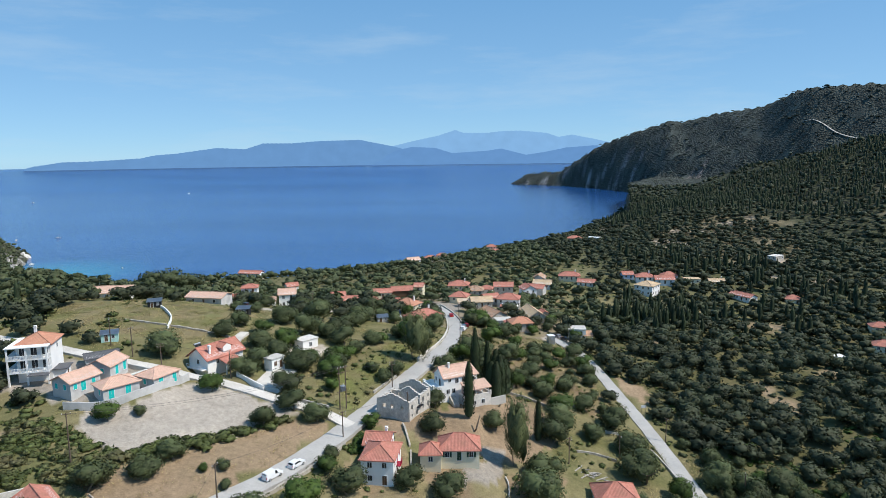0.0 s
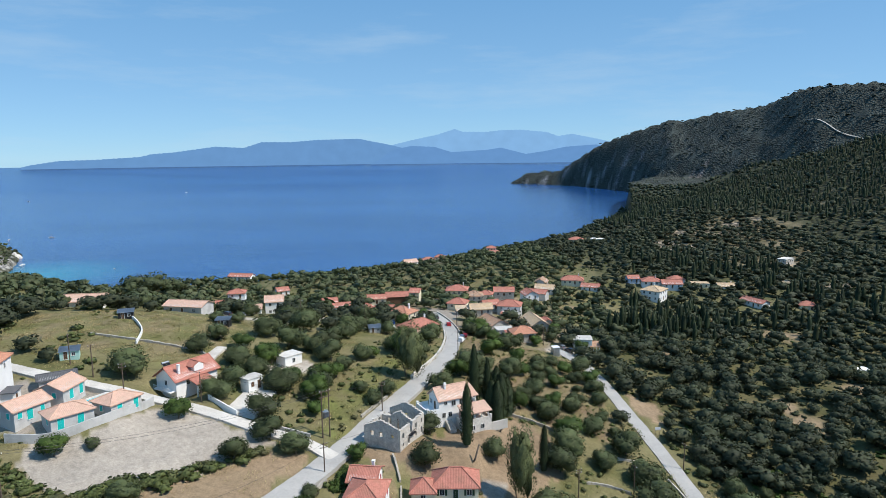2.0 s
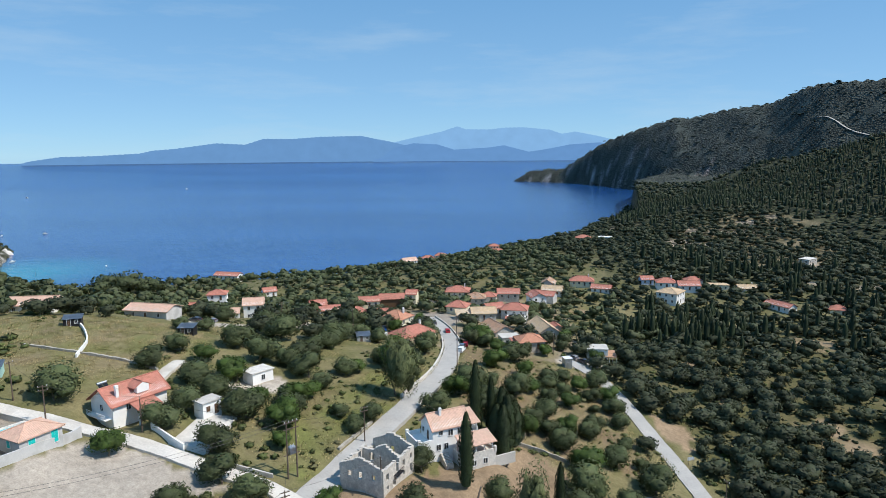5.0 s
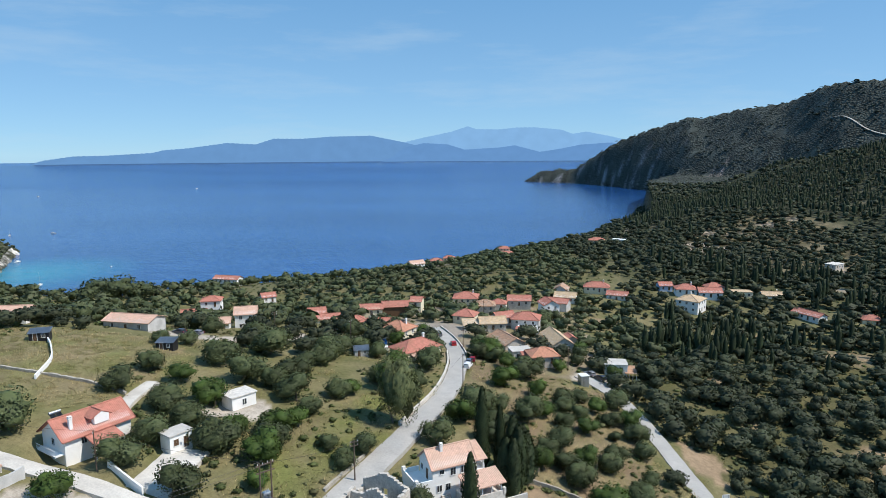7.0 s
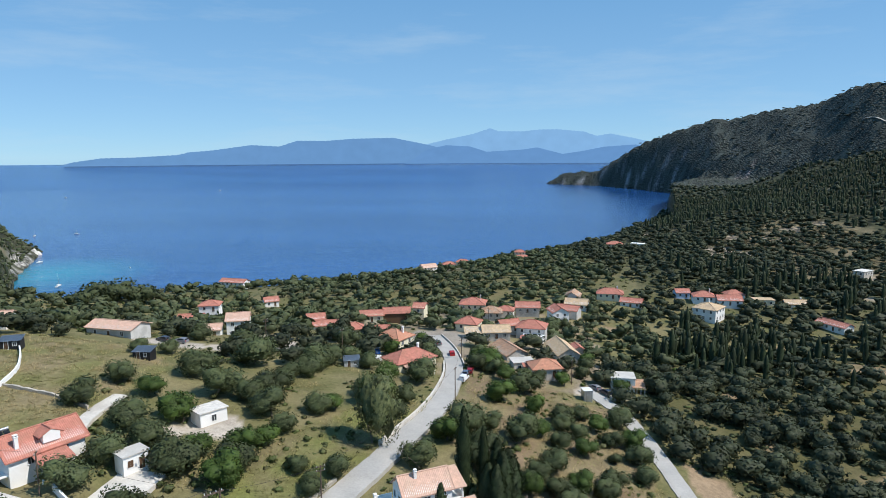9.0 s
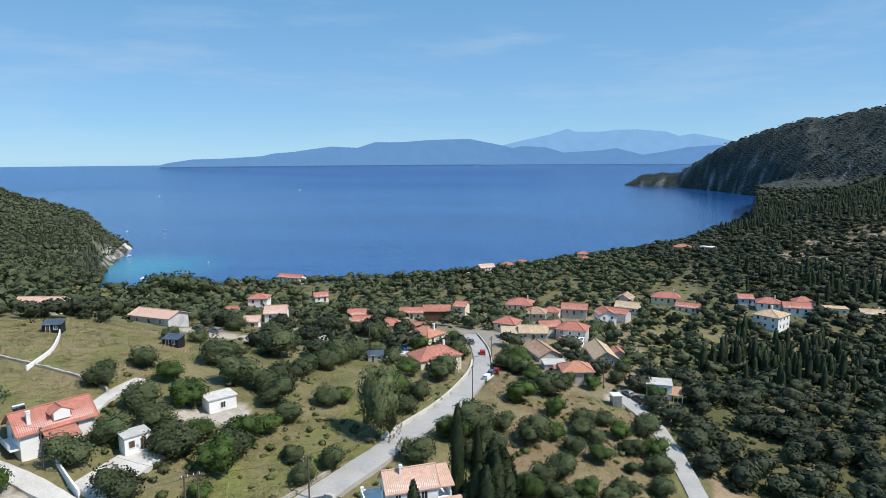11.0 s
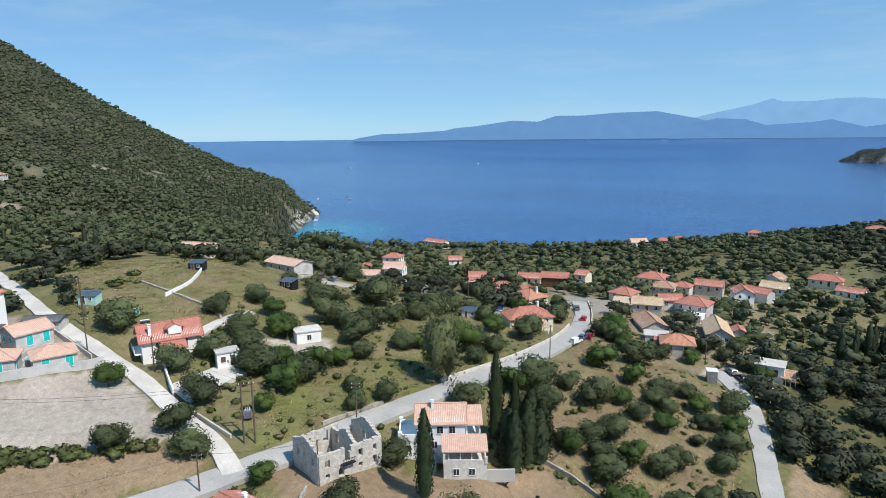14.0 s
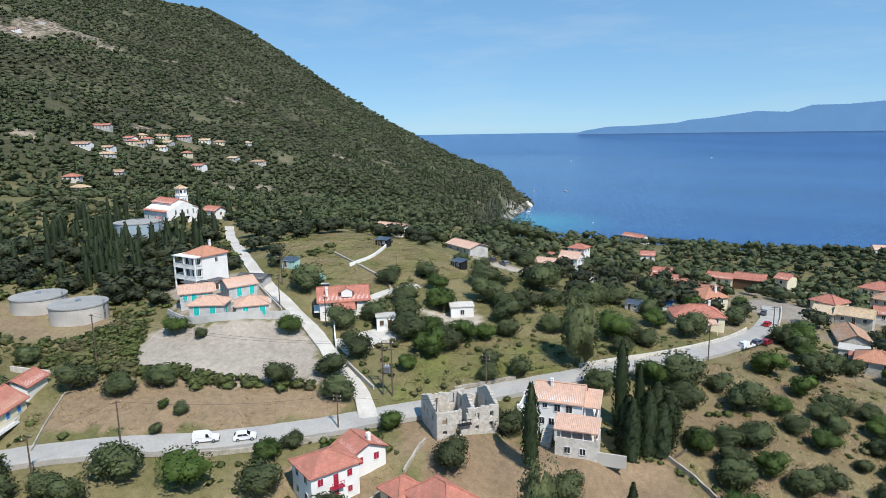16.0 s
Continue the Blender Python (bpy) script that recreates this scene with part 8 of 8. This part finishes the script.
rest = slice(nearest, None)
wide = np.minimum(9.5, gap[rest] * np.where((x[rest] > 62) & (y[rest] < 330), 2.0, 1.5))
lower = np.where(y[rest] > 345, 0.70, np.where((y[rest] > 225) & (x[rest] < 75), 0.78, 0.70))
mid_places = np.stack([x[rest], y[rest], z[rest] + 0.1 * wide, wide, wide * rng.uniform(0.85, 1.15, len(wide)) * lower], 1)
close = np.hypot(x[rest] - 30, y[rest] - 76) < 215
scatter("olive_grove", mid_templates, mid_places[close], wood_leaf, "dense olive trees covering the slopes", "trees")
seaward = ~close & (mid_places[:, 0] < 90)
scatter("olive_grove", slope_templates, mid_places[seaward], hill_leaf, "olive trees on the slopes towards the sea", "trees")
scatter("olive_grove", slope_templates, mid_places[~close & ~seaward], wood_leaf, "dark olive trees under the spur", "trees")

# woods on the hills: small rounded trees to the skyline
far_templates = [crown_arrays(200 + k, 1, 6, 0.40, 0.20, 0.9, 1.0) for k in range(6)]
hill_templates = [crown_arrays(210 + k, 2, 22, 0.38, 0.16, 0.9, 0.88) for k in range(6)]
r = np.random.RandomState(7)


def wooded(n, low, high, near_d, far_d, gap_at, mask, shrink, mat, label, power=0.8, sink=0.3):
    """Trees strewn over the hills between two bearings and two distances."""
    bearing = r.uniform(low, high, n)
    far = near_d * (far_d / near_d) ** (r.uniform(0, 1, n) ** power)
    x, y = HUB[0] + far * np.sin(np.radians(bearing)), HUB[1] + far * np.cos(np.radians(bearing))
    z = ground_z(x, y)
    ok = (z > SEA + 7) & mask(x, y, z, far, bearing) & clear_of(x, y, 3.0)
    x, y, z, far = x[ok], y[ok], z[ok], far[ok]
    gap = gap_at(far) * r.uniform(0.85, 1.2, len(far))
    k = spaced(x, y, gap)
    x, y, z, gap = x[k], y[k], z[k], gap[k]
    wide = gap * r.uniform(1.1, 1.7, len(x))
    places = np.stack([x, y, z - sink, wide, wide * r.uniform(0.5, 0.85, len(x)) * shrink(x, y)], 1)
    nearer = np.hypot(x - HUB[0], y - HUB[1]) < 640
    if nearer.any():
        scatter("woodland", hill_templates, places[nearer], mat, label, "woods")
    return scatter("woodland", far_templates, places[~nearer], mat, label, "woods")


def mountain_mask(x, y, z, far, bearing):
    bare = bare_at(x, y) - 0.4
    for qx, qy, qr in PALE_GROUND:
        bare = np.where(np.hypot(x - qx, y - qy) < qr * 1.1, 1.0, bare)
    return ~((bare > 0.1) & ((z < 110) | ((z > 235) & (bearing < -68)) | (bare > 0.9))) & ~((far < 950) & (z < 60) & (rumple(x, y, 55, 22.0) > 0.95))


def slope_mask(x, y, z, far, bearing):
    keep = (far > 700) | (bearing > 16) | (np.abs(x - 35) > 290)
    for qx, qy, qr in PALE_GROUND:
        keep &= np.hypot(x - qx, y - qy) > qr * 1.15
    keep &= (bare_at(x, y) < 0.15) & (rumple(x, y, 45, 21.0) > -1.0)
    return keep & ~(inside(CLEARING, x, y) & (rumple(x, y, 22, 25.0) > -0.35)) & ~inside(TERRACES, x, y) & ~(inside(CONIFERS, x, y) & (rumple(x, y, 60, 35.0) > 0.1) & (rumple(x, y, 19, 36.0) > -0.3))


wooded(80000, -86, -36, 330, 1750, lambda d: 4.6 + d * 0.0026, mountain_mask, lambda x, y: 1.0, hill_leaf, "green woods and scrub on the mountain")
wooded(42000, -36, 40, 330, 1720, lambda d: 4.8 + d * 0.0040, slope_mask, lambda x, y: np.where((np.abs(x - 35) < 330) & (y > 370), 0.7, 1.0), wood_leaf, "dark green woods and olives on the slopes")
wooded(32000, 5.5, 36, 1560, 3350, lambda d: 13.0 + d * 0.0, lambda x, y, z, far, bearing: rumple(x, y, 150, 26.0) > -1.2, lambda x, y: 0.5, headland_leaf, "dark scrub on the headland", 1.0, 3.0)

# dark cypress stands among the woods
spire_templates = [spire_arrays(300 + k, 40, 0.05, 5, 0.10) for k in range(3)]
spots = []
for cx, cy, n, spread in ((112, 326, 18, 13), (132, 328, 8, 9), (161, 473, 26, 20), (212, 443, 26, 16), (204, 378, 18, 13), (172, 315, 6, 11), (215, 350, 12, 12), (185, 430, 16, 16), (102, 300, 22, 10), (94, 306, 14, 8), (122, 306, 10, 9), (139, 319, 6, 12), (170, 296, 4, 12), (198, 324, 8, 15), (-196, 161, 26, 13), (-170, 175, 12, 9),
                          (-158, 146, 30, 14), (-142, 145, 24, 13), (-131, 135, 12, 9), (-189, 136, 26, 15), (-204, 210, 20, 20)):
    for _ in range(n):
        spots.append((cx + r.normal() * spread, cy + r.normal() * spread * 0.8))
sx, sy = np.array(spots).T
ok = clear_of(sx, sy, 2.0, 3.0)
sx, sy = sx[ok], sy[ok]
tall = r.uniform(6.5, 11, len(sx)) * np.where(sx > 0, 1.12, 1.0)
scatter("cypress_stand", spire_templates, np.stack([sx, sy, ground_z(sx, sy) - 0.4, tall * 1.15, tall], 1), cypress_leaf, "stands of dark cypresses on the slopes", "trees")
# the conifer forest on the spur and above the bay
forest_templates = [spire_arrays(310 + k, 14, 0.07, 3, 0.115) for k in range(4)]
sx, sy = r.uniform(140, 700, 30000), r.uniform(480, 1290, 30000)
ok = (inside(CONIFERS, sx, sy) & (rumple(sx, sy, 60, 35.0) > -0.15)) | ((sx > 210) & (rumple(sx, sy, 110, 27.0) > 0.75) & ~inside(CLEARING, sx, sy))
bx, by = r.uniform(-640, -330, 4000), r.uniform(520, 900, 4000)
okb = (rumple(bx, by, 140, 28.0) > 0.1) & (ground_z(bx, by) > SEA + 10)
sx, sy = np.r_[sx[ok], bx[okb]], np.r_[sy[ok], by[okb]]
ok = clear_of(sx, sy, 2.0, 3.0) & np.all([np.hypot(sx - qx, sy - qy) > qr * 1.15 for qx, qy, qr in PALE_GROUND], 0)
sx, sy = sx[ok], sy[ok]
k = spaced(sx, sy, np.full(len(sx), 5.6))
sx, sy = sx[k], sy[k]
tall = r.uniform(4.5, 11.0, len(sx)) * np.where(sx > 0, 1.0, 0.8)
scatter("conifer_forest", forest_templates, np.stack([sx, sy, ground_z(sx, sy) - 0.4, tall * 1.3, tall], 1), cypress_leaf, "dark conifer forest on the hillside", "woods")

# scrub and weeds on the open ground near the camera
bush_templates = []
for k in range(5):
    v, f = crown_arrays(400 + k, 3, 40, 0.36, 0.12, 0.7)
    bush_templates.append((v, f))
x, y = free_spots(14000, -170, 75, 85, 265, 3)
ok = clear_of(x, y, 0.4, 0.5) & (np.abs(np.degrees(np.arctan2(x - HUB[0], y - HUB[1])) + 25) < 66) & (np.hypot(x - HUB[0], y - HUB[1]) > 55)
weedy = rumple(x, y, 24, 23.0)
ok &= (weedy > 0.1) | (inside(VERGE, x, y) & (weedy > -0.6)) | ((x < -85) & (y < 150))
ok &= ~(inside(DRY_FIELD, x, y) & (weedy < 0.9))
x, y = x[ok], y[ok]
k = spaced(x, y, r.uniform(1.4, 3.0, len(x)))
x, y = x[k], y[k]
wide = r.uniform(0.9, 2.6, len(x)) * np.where(x < -85, 1.5, 1.0)
tuft_templates = [crown_arrays(460 + k, 2, 26, 0.38, 0.14, 0.75, 0.9) for k in range(5)]
scatter("scrub", tuft_templates, np.stack([x, y, ground_z(x, y) - 0.15, wide, wide * r.uniform(0.45, 0.9, len(x))], 1), scrub_leaf, "low green scrub and weeds", "bushes")
# shrubs between the trees of the woods beside the lower road
x, y = free_spots(9000, 64, 250, 95, 345, 6)
ok = clear_of(x, y, 0.4, 0.8)
x, y = x[ok], y[ok]
k = spaced(x, y, r.uniform(2.0, 3.4, len(x)))
x, y = x[k], y[k]
wide = r.uniform(1.8, 4.2, len(x)) * np.where(rumple(x, y, 30, 33.0) > -0.5, 1.0, 0.4)
lime = (rumple(x, y, 22, 34.0) > 1.0) | np.any([np.hypot(x - lx, y - ly) < lr for lx, ly, lr in LIME_SPOTS], 0)
places = np.stack([x, y, ground_z(x, y) - 0.2, wide, wide * r.uniform(0.35, 0.7, len(x))], 1)
low_templates = [crown_arrays(420 + k, 2, 16, 0.38, 0.17, 0.7, 0.95) for k in range(5)]
scatter("undergrowth", low_templates, places[~lime], scrub_dark, "dark green shrubs under the olive trees", "bushes")
scatter("undergrowth", bush_templates, places[lime], bright_leaf, "lime green shrubs beside the road", "bushes")
# bushes and long grass between the trees of the village slopes
x, y = free_spots(9000, -230, 260, 235, 640, 13)
ok = clear_of(x, y, 0.4, 1.0) & (np.abs(np.degrees(np.arctan2(x - HUB[0], y - HUB[1]))) < 42) & (rumple(x, y, 40, 37.0) > -0.5)
x, y = x[ok], y[ok]
k = spaced(x, y, r.uniform(2.6, 5.0, len(x)))
x, y = x[k], y[k]
wide = r.uniform(1.0, 3.2, len(x))
scatter("undergrowth", low_templates, np.stack([x, y, ground_z(x, y) - 0.2, wide, wide * r.uniform(0.4, 0.8, len(x))], 1), scrub_leaf, "low green bushes between the olive trees", "bushes")
# the thicket beside the gravel lot
x, y = free_spots(6000, -125, -50, 84, 145, 8)
ok = inside(THICKET, x, y) & clear_of(x, y, 0.4, 0.8)
x, y = x[ok], y[ok]
k = spaced(x, y, r.uniform(1.0, 2.0, len(x)))
x, y = x[k], y[k]
wide = r.uniform(1.6, 3.8, len(x))
leafy_templates = [crown_arrays(440 + k, 5, 130, 0.36, 0.075, 0.75, 0.78) for k in range(5)]
scatter("thicket", leafy_templates, np.stack([x, y, ground_z(x, y) - 0.3, wide, wide * r.uniform(0.5, 0.9, len(x))], 1), scrub_leaf, "dense green thicket on the slope", "bushes")
# hedge of bushes under the gravel lot
hx, hy = [], []
for t in np.linspace(0, 1, 34):
    hx.append(-65.4 + 29.2 * t + r.normal() * 0.8)
    hy.append(111.5 + 29.0 * t + r.normal() * 0.9 + (1.5 if t < 0.4 else 0))
hx, hy = np.array(hx), np.array(hy)
wide = r.uniform(2.6, 5.4, len(hx))
scatter("hedge", leafy_templates, np.stack([hx, hy, ground_z(hx, hy) - 0.2, wide, wide * 0.7], 1), scrub_leaf, "uneven green hedge along the gravel lot", "bushes")

# the trimmed green hedge between the road and the crimson-shuttered house
ht = r.uniform(0, 1, 46)
hx = np.interp(ht, (0, 0.5, 1), (-20.7, -19.3, -17.9)) + r.normal(size=46) * 0.55
hy = np.interp(ht, (0, 0.5, 1), (133.1, 137.6, 142.2)) + r.normal(size=46) * 0.4
scatter("hedge", leafy_templates, np.stack([hx, hy, ground_z(hx, hy) - 0.2, np.full(46, 2.3), r.uniform(1.2, 1.9, 46)], 1), bright_leaf, "fresh green hedge between the road and the house", "bushes")

# dry grass
tv, tf = [], []
rg = np.random.RandomState(9)
for k in range(9):
    a, l = rg.uniform(0, 6.28), rg.uniform(0.2, 0.5)
    bx, by = rg.normal() * 0.25, rg.normal() * 0.25
    tv += [(bx - 0.05 * math.sin(a), by + 0.05 * math.cos(a), -0.05), (bx + 0.05 * math.sin(a), by - 0.05 * math.cos(a), -0.05), (bx + l * 0.5 * math.cos(a), by + l * 0.5 * math.sin(a), l)]
    tf.append((k * 3, k * 3 + 1, k * 3 + 2))
grass_template = [(np.c_[np.array(tv), np.tile((0.0, 0.0, 1.0), (len(tv), 1))], np.array(tf))]
rng2 = np.random.RandomState(12)
x, y = free_spots(34000, -130, 70, 88, 262, 4)
ok = (clear_of(x, y, 0.2, 0.2) | (inside(PLOUGHED, x, y) & (rng2.uniform(size=len(x)) < 0.25))) & (np.hypot(x - HUB[0], y - HUB[1]) > 55) & (inside(PLOUGHED, x, y) | inside(DRY_FIELD, x, y) | inside(VERGE, x, y) | inside(GROVE, x, y) | (rumple(x, y, 30, 24.0) > 0.5))
x, y = x[ok], y[ok]
wide = r.uniform(0.8, 1.9, len(x))
green = rumple(x, y, 16, 31.0) + r.normal(size=len(x)) * 0.3 > 0.15
green |= inside(VERGE, x, y) & (rng2.uniform(size=len(x)) < 0.5)
green &= ~inside(PLOUGHED, x, y)
places = np.stack([x, y, ground_z(x, y), wide * 1.2, wide * 0.5], 1)
scatter("dry_grass", grass_template, places[~green], grass_blade, "tufts of dry yellow grass", "grass")
scatter("weeds", grass_template, places[green], weed_leaf, "green weeds among the dry grass", "grass")
# the patterns themselves are not part of the place
for kind in olives + bright_trees + cypresses + gums + pines:
    for ob in (*kind.children_recursive, kind):
        bpy.data.objects.remove(ob)
